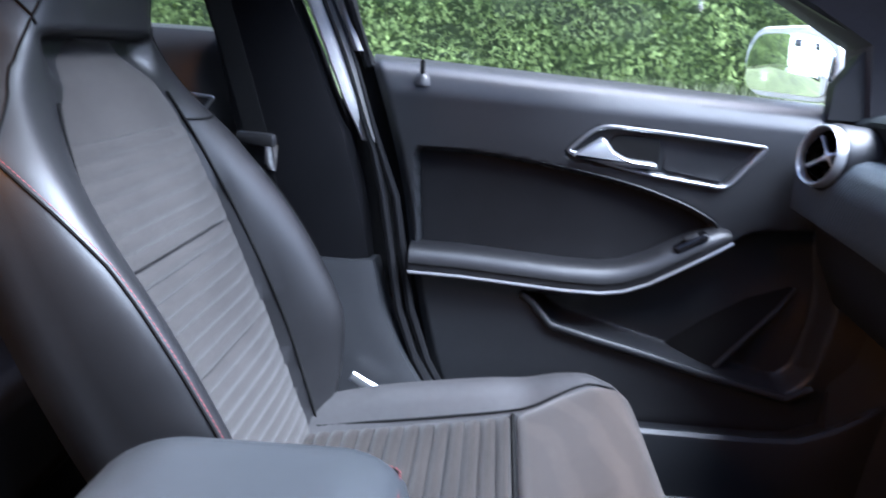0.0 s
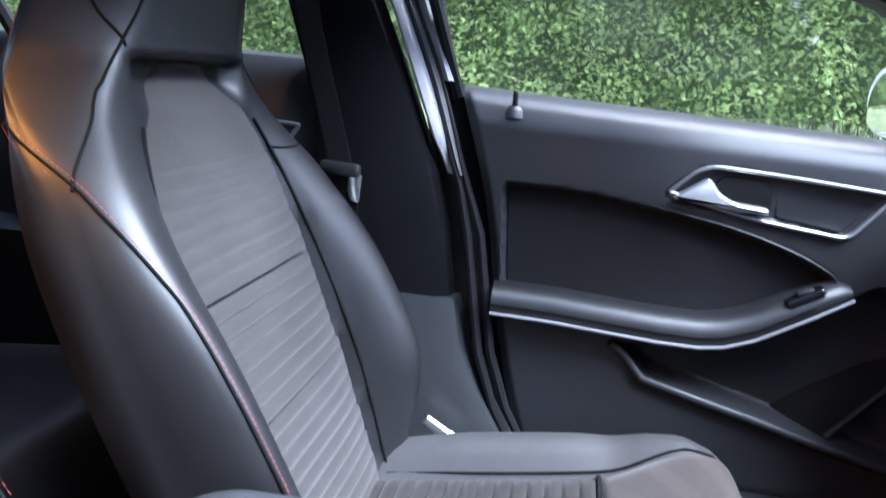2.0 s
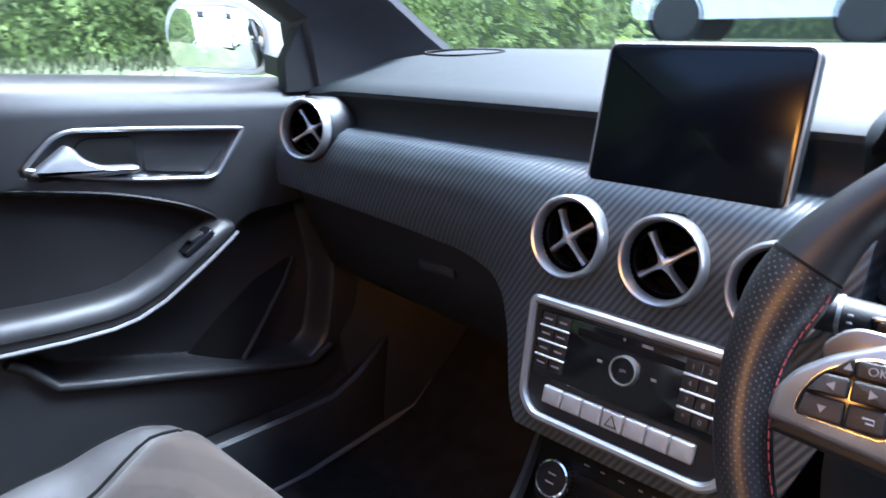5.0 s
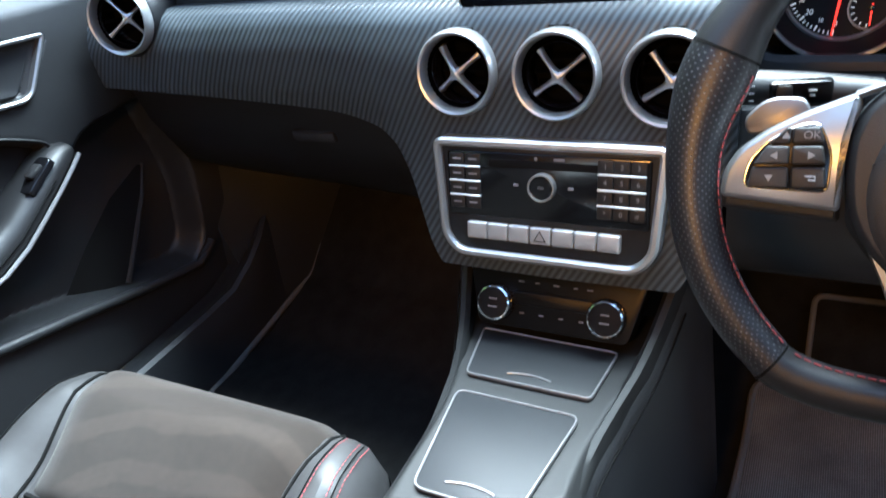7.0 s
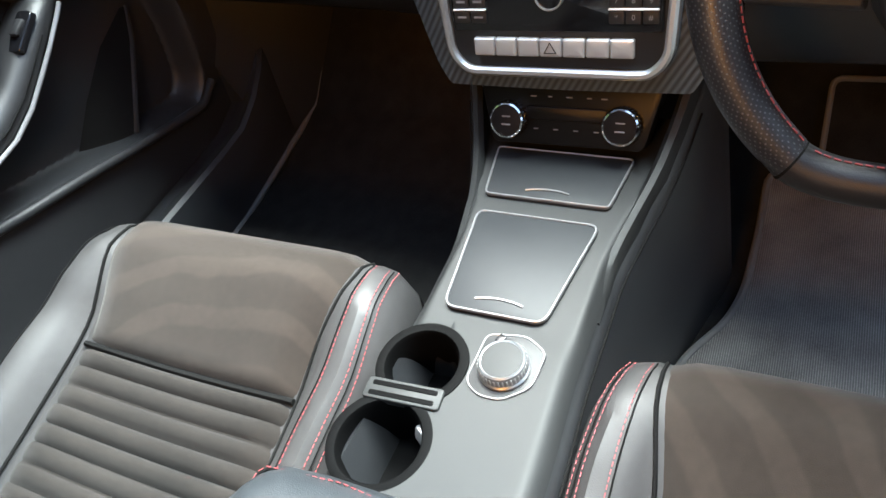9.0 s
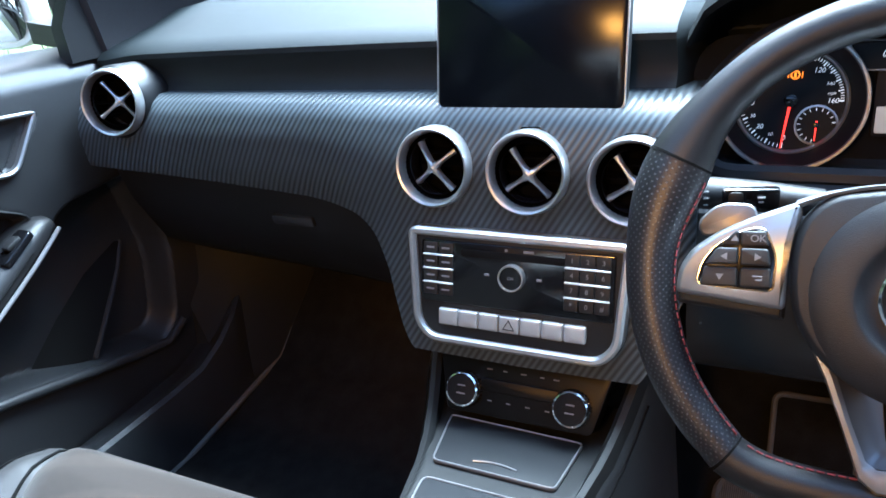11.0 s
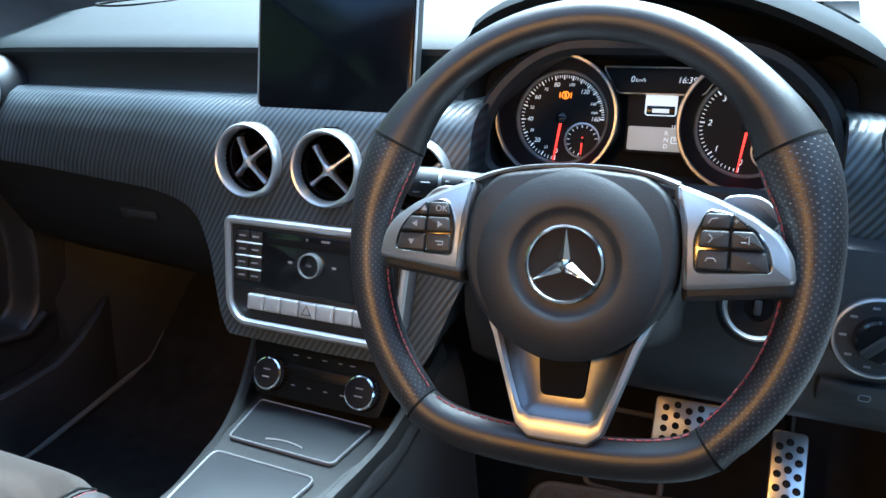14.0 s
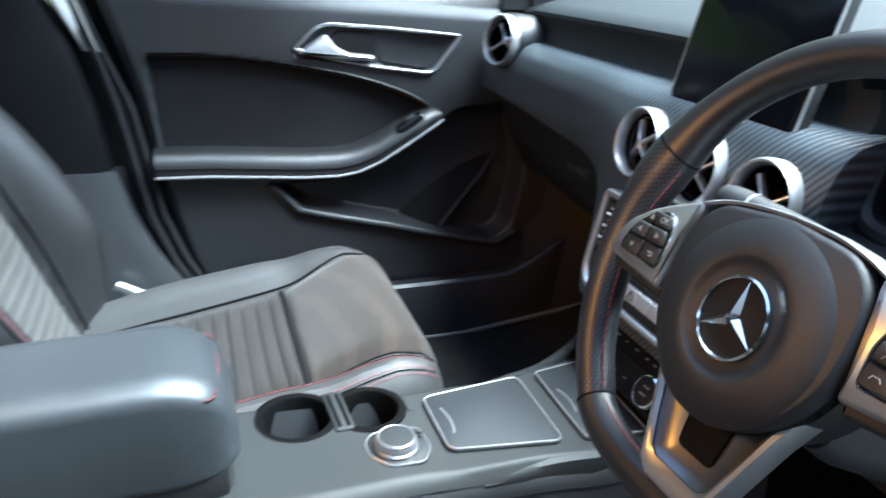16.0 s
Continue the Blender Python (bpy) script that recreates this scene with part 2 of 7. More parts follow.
LID = material("dark_satin_lid", (0.014, 0.0155, 0.0175), 0.50, var=0.14, spec=0.26)
SATIN = material("satin_aluminium", (0.48, 0.49, 0.50), 0.36, metal=0.85, var=0.06)
CHROME = material("chrome", (0.78, 0.79, 0.80), 0.10, metal=1.0, var=0.05, rough_var=0.04)
BUTTON = material("silver_button_plastic", (0.50, 0.51, 0.52), 0.33, metal=0.6, var=0.05)
CARPET = material("black_carpet", (0.012, 0.012, 0.012), 0.95, var=0.4, scale=30, fine=0.9, fine_scale=700, spec=0.1)
# driver's mat: dust, wear and the open door's light put into a paler colour
MAT = striped(material("daylit_ribbed_carpet", (0.175, 0.168, 0.160), 0.92, var=0.35, scale=20, spec=0.15), 110, (0, 0, 0), 0.7, 0.5, band="Y")
DARKMAT = material("black_mat_carpet", (0.014, 0.0135, 0.013), 0.95, var=0.4, scale=30, fine=0.8, fine_scale=700, spec=0.1)
BINDING = material("grey_mat_binding", (0.10, 0.098, 0.096), 0.7, var=0.2)
PERF = material("perforated_leather", (0.008, 0.008, 0.010), 0.40, var=0.2, fine=0.0)


def perforate(mt, pitch, glint):
    """Small round holes in rows over the mesh's own surface coordinates (in metres), painted paler for the light their
    edges catch.
    """
    nt = mt.node_tree
    n, link = nt.nodes, nt.links.new
    b = n["Principled BSDF"]
    uv, mp, vo, mr, mix = n.new("ShaderNodeUVMap"), n.new("ShaderNodeMapping"), n.new("ShaderNodeTexVoronoi"), n.new("ShaderNodeMapRange"), n.new("ShaderNodeMix")
    mp.inputs["Rotation"].default_value = (0, 0, radians(45))
    mp.inputs["Scale"].default_value = (1 / pitch, 1 / pitch, 1)
    vo.voronoi_dimensions = "2D"
    vo.inputs["Scale"].default_value, vo.inputs["Randomness"].default_value = 1.0, 0.05
    mr.inputs["From Min"].default_value, mr.inputs["From Max"].default_value = 0.13, 0.22
    link(uv.outputs["UV"], mp.inputs["Vector"])
    link(mp.outputs["Vector"], vo.inputs["Vector"])
    link(vo.outputs["Distance"], mr.inputs["Value"])
    mix.data_type = "RGBA"
    mix.inputs["A"].default_value = (*glint, 1)
    link(mr.outputs["Result"], mix.inputs["Factor"])
    link(b.inputs["Base Color"].links[0].from_socket, mix.inputs["B"])
    link(mix.outputs["Result"], b.inputs["Base Color"])
    bump = n.new("ShaderNodeBump")
    bump.inputs["Strength"].default_value, bump.inputs["Distance"].default_value = 0.35, 0.0006
    link(mr.outputs["Result"], bump.inputs["Height"])
    link(bump.outputs["Normal"], b.inputs["Normal"])
    return mt


perforate(PERF, 0.0037, (0.052, 0.056, 0.062))
STITCH = material("red_thread", (0.27, 0.055, 0.062), 0.8, var=0.3, scale=60)
SEAM = material("dark_seam", (0.006, 0.006, 0.006), 0.9, var=0.2, spec=0.08)
RIMLEATHER = material("smooth_rim_leather", (0.008, 0.008, 0.009), 0.40, var=0.2, fine=0.12, fine_scale=900, cells=True)
RUBBER = material("black_rubber", (0.009, 0.009, 0.010), 0.5, var=0.2, spec=0.28)
WEB = striped(material("black_belt_webbing", (0.008, 0.008, 0.009), 0.8, var=0.2, spec=0.2), 160, (0, 0, 0), 0.4, 0.6, band="Z")
LINER = material("grey_headliner_cloth", (0.10, 0.10, 0.105), 0.95, var=0.1, scale=12, fine=0.5, fine_scale=1200)
PILLAR = material("dark_pillar_cloth", (0.005, 0.005, 0.006), 0.85, var=0.2, scale=14, fine=0.4, fine_scale=1200, spec=0.10)
PAINTEDGE = material("pale_grey_painted_steel", (0.40, 0.40, 0.405), 0.72, var=0.08, spec=0.3)
PANELBLACK = material("black_control_panel", (0.0025, 0.0025, 0.003), 0.38, var=0.2, spec=0.18)
RAILCLOTH = material("grey_rail_cloth", (0.035, 0.036, 0.040), 0.8, var=0.15, scale=14, fine=0.4, fine_scale=1200, spec=0.25)
PAINT = material("silver_body_paint", (0.55, 0.56, 0.57), 0.38, metal=0.25, var=0.05, coat=0.15)
WHITE = material("white_car_paint", (0.78, 0.79, 0.80), 0.25, var=0.05, coat=0.5)
WHITE_INK = material("white_print", (0.19, 0.19, 0.20), 0.6, var=0.05)
WALLRENDER = material("sandy_wall_render", (0.075, 0.06, 0.048), 0.9, var=0.2, scale=2, fine=0.6, fine_scale=60)
TINTED = clear_glass("tinted_roof_glass", 0.05, (0.88, 0.91, 0.93))
INSERT = material("black_door_cloth", (0.006, 0.006, 0.007), 0.85, var=0.35, scale=22, fine=0.5, fine_scale=1600, spec=0.25)
WHITEWALL = material("white_house_render", (0.70, 0.70, 0.68), 0.85, var=0.08, scale=2, fine=0.3, fine_scale=60)
ROOFTILE = material("grey_roof_tile", (0.10, 0.095, 0.09), 0.8, var=0.3, scale=4)
STRIP = material("brushed_bright_strip", (0.27, 0.27, 0.28), 0.34, metal=0.6, var=0.05)
DIALFACE = material("matt_black_dial", (0.004, 0.004, 0.005), 0.6, var=0.2, spec=0.2)
BRIGHT = material("bright_silver_plastic", (0.72, 0.73, 0.74), 0.34, metal=0.25, var=0.05)
PADDLE = material("grey_metal_paddle", (0.20, 0.20, 0.21), 0.42, metal=0.8, var=0.08)
GREYRING = material("grey_satin_metal", (0.27, 0.275, 0.285), 0.36, metal=0.8, var=0.06)
SPOKE = material("dark_satin_silver", (0.36, 0.365, 0.375), 0.33, metal=0.85, var=0.04, rough_var=0.02)
DARKSPOKE = material("smoked_satin_silver", (0.13, 0.132, 0.137), 0.33, metal=0.8, var=0.08)
# nearly black, so the shade inside vents and cup holders is in the colour
VOID = material("recess_shade_black", (0.0012, 0.0012, 0.0013), 0.7, var=0.2, spec=0.06)
VENTRING = material("satin_vent_silver", (0.54, 0.55, 0.56), 0.34, metal=0.85, var=0.06)
EMBLEM = material("polished_emblem", (0.74, 0.75, 0.76), 0.14, metal=1.0, var=0.04)
# darkened copy of the red thread, with the flanks' shade in its colour
DULLSTITCH = material("shaded_red_thread", (0.17, 0.030, 0.034), 0.8, var=0.3, scale=60)
DASHPAD = material("black_dash_skin", (0.0115, 0.0150, 0.0165), 0.60, var=0.15, fine=0.22, fine_scale=1300, cells=True, spec=0.26)
# hood copy of the dash skin, darkened so sky glare stays off it
HOODSKIN = material("darkened_matt_hood_skin", (0.0085, 0.0105, 0.0115), 0.85, var=0.15, fine=0.22, fine_scale=1300, cells=True, spec=0.10)
TYRE = material("tyre_rubber", (0.02, 0.02, 0.02), 0.8, var=0.3)
SCREEN = material("black_screen_glass", (0.003, 0.004, 0.006), 0.16, var=0.2, rough_var=0.03, spec=0.22)
GLASS = clear_glass("window_glass", 0.04)
DARKGLASS = material("dark_tinted_glass", (0.01, 0.012, 0.014), 0.06, var=0.1, rough_var=0.02)
MIRROR = material("mirror_silver", (0.88, 0.90, 0.90), 0.015, metal=1.0, var=0.01, rough_var=0.005)
GRASS = material("short_grass", (0.070, 0.085, 0.036), 0.9, var=0.5, scale=3, fine=0.6, fine_scale=90)
ASPHALT = material("worn_asphalt", (0.055, 0.055, 0.055), 0.9, var=0.3, scale=4, fine=0.8, fine_scale=160)
LEAF = material("conifer_hedge_green", (0.165, 0.225, 0.078), 0.8, var=0.35, scale=1.8, rough_var=0.1, spec=0.10)


def see_through(mt, col, share):
    """Lets part of the light pass through thin leaves."""
    n, link = mt.node_tree.nodes, mt.node_tree.links.new
    tr, mx = n.new("ShaderNodeBsdfTranslucent"), n.new("ShaderNodeMixShader")
    tr.inputs["Color"].default_value = (*col, 1)
    mx.inputs["Fac"].default_value = share
    link(n["Principled BSDF"].outputs[0], mx.inputs[1])
    link(tr.outputs[0], mx.inputs[2])
    link(mx.outputs[0], n["Material Output"].inputs["Surface"])
    return mt


see_through(LEAF, (0.22, 0.30, 0.07), 0.28)
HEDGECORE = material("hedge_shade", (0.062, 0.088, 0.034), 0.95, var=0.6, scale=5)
PEDAL = material("brushed_steel_pedal", (0.50, 0.50, 0.50), 0.32, metal=0.9, var=0.08)
NEEDLE = glowing("red_lit_needle", (0.9, 0.03, 0.02), 0.20)
AMBER = glowing("orange_warning_light", (1.0, 0.20, 0.01), 0.16)
LITWHITE = glowing("lit_white_print", (0.85, 0.87, 0.9), 0.035)
LITSCREEN = glowing("lit_display", (0.75, 0.78, 0.85), 0.05)
LITGREY = glowing("lit_grey_band", (0.40, 0.37, 0.34), 0.03)
AMBERLAMP = glowing("amber_lens_glow", (1.0, 0.38, 0.08), 0.15)


def brushed(mt, centre, scale, amount):
    """Broad curved brush marks in a napped cloth."""
    nt = mt.node_tree
    n, link = nt.nodes, nt.links.new
    b = n["Principled BSDF"]
    tc, mp, wv, mr, mul = n.new("ShaderNodeTexCoord"), n.new("ShaderNodeMapping"), n.new("ShaderNodeTexWave"), n.new("ShaderNodeMapRange"), n.new("ShaderNodeMix")
    mp.inputs["Location"].default_value = [-c for c in centre]
    wv.wave_type, wv.rings_direction = "RINGS", "Z"
    wv.inputs["Scale"].default_value, wv.inputs["Distortion"].default_value = scale, 3.2
    wv.inputs["Detail"].default_value, wv.inputs["Detail Scale"].default_value = 3.0, 1.1
    mr.interpolation_type = "SMOOTHSTEP"
    mr.inputs["From Min"].default_value, mr.inputs["From Max"].default_value = 0.50, 0.82
    mr.inputs["To Min"].default_value, mr.inputs["To Max"].default_value = 1 - amount, 1 + amount
    mul.data_type, mul.blend_type = "RGBA", "MULTIPLY"
    mul.inputs["Factor"].default_value = 1.0
    link(tc.outputs["Object"], mp.inputs["Vector"])
    link(mp.outputs["Vector"], wv.inputs["Vector"])
    link(wv.outputs["Fac"], mr.inputs["Value"])
    link(b.inputs["Base Color"].links[0].from_socket, mul.inputs["A"])
    link(mr.outputs["Result"], mul.inputs["B"])
    link(mul.outputs["Result"], b.inputs["Base Color"])
    return mt


SUEDE_WORN = brushed(material("brushed_worn_suede", (0.0215, 0.0163, 0.0132), 0.95, var=0.22, scale=7, fine=0.4, fine_scale=1500, sheen=0.12, rough_var=0.03, spec=0.2), (-0.24, 0.29, 0.5), 5.6, 0.15)

# cushion pleats: darker and browner than the suede of the backrest
SUEDE_PLEATS = material("darker_brown_suede", (0.0150, 0.0127, 0.0113), 0.95, var=0.3, scale=9, fine=0.4, fine_scale=1500, sheen=0.08, rough_var=0.03, spec=0.15)

# ---- outdoors ----
def ease(a, b, x):
    s = min(1, max(0, (x - a) / (b - a)))
    return s * s * (3 - 2 * s)


def ground_height(x, y):
    # raised to fit the hedge foot and parked car to the camera's view
    return max(ease(1.35, 2.3, y) * ease(-5.0, -3.2, x), 1.0 * ease(2.4, 6.2, x))


bm = bmesh.new()
xs = [-220, -60, -20, -8, -4] + [-2 + 0.4 * i for i in range(20)] + [7, 9, 12, 20, 60, 220]
ys = [-220, -60, -20, -6, -2, 0, 1, 1.3] + [1.4 + 0.1 * i for i in range(12)] + [3, 4, 6, 12, 30, 90, 220]
grid = [[bm.verts.new((x, y, ground_height(x, y))) for y in ys] for x in xs]
for i in range(len(xs) - 1):
    for j in range(len(ys) - 1):
        f = bm.faces.new((grid[i][j], grid[i + 1][j], grid[i + 1][j + 1], grid[i][j + 1]))
        f.material_index = 1 if ys[j] >= 1.3 else 0
ground = lone("ground", bm, ASPHALT, "worn asphalt drive rising to a grassy verge", "ground", kind="structure")
ground.data.materials.append(GRASS)

# conifer hedge: a core painted in shade tones, and very many small sprays
HY = 3.05
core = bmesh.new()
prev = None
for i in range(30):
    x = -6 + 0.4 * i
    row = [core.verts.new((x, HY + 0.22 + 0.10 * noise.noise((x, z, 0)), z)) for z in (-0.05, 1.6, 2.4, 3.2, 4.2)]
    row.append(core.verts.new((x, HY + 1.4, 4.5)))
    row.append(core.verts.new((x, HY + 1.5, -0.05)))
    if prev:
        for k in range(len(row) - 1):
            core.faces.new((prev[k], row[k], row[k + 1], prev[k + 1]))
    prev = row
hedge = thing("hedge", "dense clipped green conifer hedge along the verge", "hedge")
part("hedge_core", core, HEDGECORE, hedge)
rng = np.random.default_rng(7)


def spray_mesh(count, x0, x1, z0, z1, size, deep):
    """Flat feathery sprays: six narrow leaflets along each drooping twig."""
    x, z = rng.uniform(x0, x1, count), rng.uniform(z0, z1, count)
    lump = np.array([0.16 * noise.noise((p * 1.6, q * 1.6, 3.0)) + 0.07 * noise.noise((p * 5, q * 5, 1.0)) for p, q in zip(x, z)])
    y = HY + lump + rng.uniform(-0.05, deep, count)
    yaw, drop, tip_roll = rng.uniform(-1.1, 1.1, count), rng.uniform(-1.2, 0.1, count), rng.uniform(-0.7, 0.7, count)
    d = np.stack((np.sin(yaw) * np.cos(drop), -np.cos(yaw) * np.cos(drop), np.sin(drop)), 1)
    side = np.cross(d, (0, 0, 1.0))
    side /= np.linalg.norm(side, axis=1, keepdims=True)
    side = side * np.cos(tip_roll)[:, None] + np.cross(side, d) * np.sin(tip_roll)[:, None]
    o, ln = np.stack((x, y, z), 1), (size * rng.uniform(0.7, 1.3, count))[:, None]
    quads = []
    for k in range(6):
        p = o + d * ln * (0.12 + 0.14 * k)
        tip = p + (d * 0.75 + side * (0.75 if k % 2 else -0.75)) * ln * (0.42 - 0.045 * k)
        e = np.cross(tip - p, np.cross(d, side))
        e = e / (np.linalg.norm(e, axis=1, keepdims=True) + 1e-9) * ln * 0.075
        mid = (p + tip) / 2
        quads.append(np.stack((p, mid + e, tip, mid - e), 1))
    verts = np.concatenate(quads).reshape(-1, 3)
    me = bpy.data.meshes.new("hedge_sprays")
    me.from_pydata(verts.tolist(), [], np.arange(len(verts)).reshape(-1, 4).tolist())
    me.materials.append(LEAF)
    return me


# hedge raised well above its seen part, to block low sky light
for k, args in enumerate(((76000, -3.4, 3.6, 1.0, 2.75, 0.034, 0.12), (2200, 3.6, 5.8, 1.0, 3.6, 0.11, 0.2), (1600, -6.0, -3.4, 0.0, 3.4, 0.14, 0.2), (2600, -3.4, 3.6, 2.7, 4.4, 0.14, 0.2))):
    ob = new("hedge_sprays", spray_mesh(*args))
    ob.parent = hedge
    tagged(ob, "flat feathery green sprays", kind="stuff")

# a second hedge across the end of the drive
far_hedge = thing("hedge", "tall clipped green hedge across the end of the drive", "hedge")
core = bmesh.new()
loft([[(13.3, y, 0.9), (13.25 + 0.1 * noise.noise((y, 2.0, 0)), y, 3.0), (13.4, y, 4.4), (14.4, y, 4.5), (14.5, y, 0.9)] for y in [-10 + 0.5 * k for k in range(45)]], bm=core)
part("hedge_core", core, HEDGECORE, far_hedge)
me = spray_mesh(5200, -11.5, 9.5, 1.1, 4.4, 0.17, 0.2)
me.transform(Matrix(((0, 1, 0, 10.0), (-1, 0, 0, 0), (0, 0, 1, 0), (0, 0, 0, 1))))
ob = new("hedge_sprays", me)
ob.parent = far_hedge
tagged(ob, "flat feathery green sprays", kind="stuff")

# rough grass along the foot of the hedge
verts, faces = [], []
for _ in range(9000):
    x, y = rng.uniform(-4, 6), rng.uniform(1.9, 3.0)
    h, a = rng.uniform(0.02, 0.07), rng.uniform(0, 6.28)
    z, b = ground_height(x, y), len(verts)
    dx, dy = math.cos(a) * 0.004, math.sin(a) * 0.004
    lx, ly = rng.uniform(-0.02, 0.02), rng.uniform(-0.02, 0.02)
    verts += [(x - dx, y - dy, z), (x + dx, y + dy, z), (x + lx, y + ly, z + h)]
    faces.append((b, b + 1, b + 2))
me = bpy.data.meshes.new("grass_blades")
me.from_pydata(verts, [], faces)
me.materials.append(GRASS)
tagged(new("grass_blades", me), "short rough grass along the hedge foot", "grass", kind="stuff")


def parked_car(name, at, turn, label, length=4.2, tall=1.5):
    car = thing(name, label, "car", at=at)
    car.rotation_euler = (0, 0, radians(turn))
    bpy.context.view_layer.update()
    m = car.matrix_world.copy()
    L = length / 2
    prof = [(-L, 0.55), (-L + 0.05, 0.95), (-L + 0.45, 1.05), (-0.75 * L + 0.5, tall - 0.06), (-0.2, tall), (0.35, tall - 0.03), (L * 0.50, 0.95), (L - 0.28, 0.76), (L, 0.55), (L - 0.05, 0.28), (-L + 0.05, 0.32)]
    pts = round_poly([Vector(p) for p in prof], 0.22, 4)
    rings = []
    for y, k, zz in ((-0.88, 0.94, 0.02), (-0.90, 1.0, 0), (-0.70, 1.0, 0.0), (0, 1.0, 0.02), (0.70, 1.0, 0.0), (0.90, 1.0, 0), (0.88, 0.94, 0.02)):
        rings.append([m @ Vector((p.x * (1 if k == 1.0 else 0.985), y * (1 - 0.16 * ease(0.95, tall, p.y)), p.y + zz * (p.y > 1))) for p in pts])
    part("body", loft(rings), WHITE, car)
    side = round_poly([Vector(p) for p in ((-L + 0.75, 0.93), (-0.65 * L + 0.55, tall - 0.12), (-0.1, tall - 0.08), (0.30, tall - 0.10), (L * 0.42, 0.93))], 0.05, 3)
    for s in (-1, 1):
        part("side_window", plate(side, -0.80, 0.885, 0.01, m @ Matrix(((1, 0, 0, 0), (0, 0, s, 0), (0, 1, 0, 0), (0, 0, 0, 1)))), DARKGLASS, car)
        for x in (-L * 0.62, L * 0.64):
            hub = m @ pose(x, s * 0.80, 0.32, -90 * s, 0, 0)
            part("wheel_arch", lathe([(0.01, 0.0), (0.375, 0.0), (0.375, 0.106), (0.365, 0.108), (0.355, 0.02), (0.01, 0.015)], hub, 32), TYRE, car, "dark wheel arch")
            w = part("wheel", lathe([(0.22, 0.0), (0.31, 0.0), (0.325, 0.03), (0.325, 0.10), (0.30, 0.115), (0.22, 0.11)], hub, 32), TYRE, car)
            part("rim", lathe([(0.225, 0.02), (0.225, 0.108), (0.20, 0.095), (0.06, 0.075), (0.05, 0.10), (0.01, 0.10)], hub, 24), SATIN, w)
        part("head_lamp", rbox((0.30, 0.22, 0.13), 0.05, m @ pose(L - 0.22, s * 0.66, 0.63, 0, 0, -20 * s)), DARKGLASS, car)
    return car


parked_car("parked_car", (10.65, 3.75, 1.0), 100, "white hatchback parked beyond the windscreen", 3.7, 1.48)
parked_car("parked_van", (-7.6, 2.3, 0.0), 4, "white tall car parked some way behind", 4.6, 1.95)

def house(name, at, size, label):
    """A plain rendered house with tiled roof, windows and a door on its +x face."""
    th = thing(name, label, "house", at=at)
    x, y, z = at
    w, d, h = size
    part("wall", rbox((d, w, h), 0.02, pose(x, y, z + h / 2)), WHITEWALL, th)
    roof = bmesh.new()
    loft([[(x + s_ * (d / 2 + 0.3), y - w / 2 - 0.3, z + h), (x, y - w / 2 - 0.3, z + h + 1.8), (x, y + w / 2 + 0.3, z + h + 1.8), (x + s_ * (d / 2 + 0.3), y + w / 2 + 0.3, z + h)] for s_ in (-1, 1)], bm=roof)
    part("roof", roof, ROOFTILE, th, "grey tiled roof", smooth=False)
    for zz in (1.0, 3.4):
        for k in (-1, 0, 1):
            yy = y + k * w * 0.31
            door_here = k == 0 and zz == 1.0
            hh = 2.0 if door_here else 1.25
            fr = part("door" if door_here else "window", rbox((0.10, 1.0, hh), 0.02, pose(x + d / 2 + 0.02, yy, z + (0.05 if door_here else zz) + hh / 2)), WHITE, th)
            part("panel" if door_here else "pane", rbox((0.06, 0.82, hh - 0.18), 0.01, pose(x + d / 2 + 0.045, yy, z + (0.05 if door_here else zz) + hh / 2)), HARD if door_here else DARKGLASS, fr)
    return th


house("house", (-15.5, 4.6, 0.0), (9.0, 6.0, 5.6), "white rendered house standing behind the car")

# ---- the car's shell ----
floor_bm = bmesh.new()
prof = [(-1.6, 0.55), (-0.75, 0.50), (-0.70, 0.32), (0.62, 0.32), (0.78, 0.36), (1.06, 0.66), (1.10, 0.98), (1.14, 0.98), (1.10, 0.50), (0.82, 0.22), (-0.72, 0.20), (-1.6, 0.20)]
loft([[(x, y, z) for x, z in prof] for y in (-0.78, -0.4, 0.0, 0.4, 0.78)], bm=floor_bm)
lone("floor", floor_bm, CARPET, "black carpeted car floor with sloping toe board", "floor", kind="structure")

# headliner round a large glass roof panel, unseen and added to let in top light
GX0, GX1, GY = -0.22, 0.185, 0.53
bm = bmesh.new()
ROOF = [(-1.7, 1.30, 0.50), (-1.3, 1.385, 0.555), (-1.1, 1.408, 0.570), (-0.7, 1.425, 0.585), (-0.5, 1.429, 0.586), (GX0, 1.43, 0.585), (GX1, 1.411, 0.573), (0.215, 1.404, 0.57), (0.30, 1.385, 0.56)]


def roof_ring(x, z, w, y0, y1):
    ys_ = [y0 + (y1 - y0) * k / 8 for k in range(9)]
    drop = lambda y: 0.035 * (1 - math.sqrt(max(0, 1 - (y / (w * 1.001)) ** 2))) ** 1.5
    return [(x, y, z - drop(y)) for y in ys_] + [(x, y, z + 0.03 - drop(y)) for y in ys_[::-1]]


loft([roof_ring(x, z, w, -w, w) for x, z, w in ROOF[:6]], bm=bm)
loft([roof_ring(x, z, w, -w, w) for x, z, w in ROOF[6:]], bm=bm)
for s in (-1, 1):
    loft([roof_ring(x, z, w, s * GY, s * w) for x, z, w in ROOF[5:7]], bm=bm)
lone("ceiling", bm, LINER, "dark grey cloth headliner round an added glass roof panel", "ceiling", kind="structure")
bm = bmesh.new()
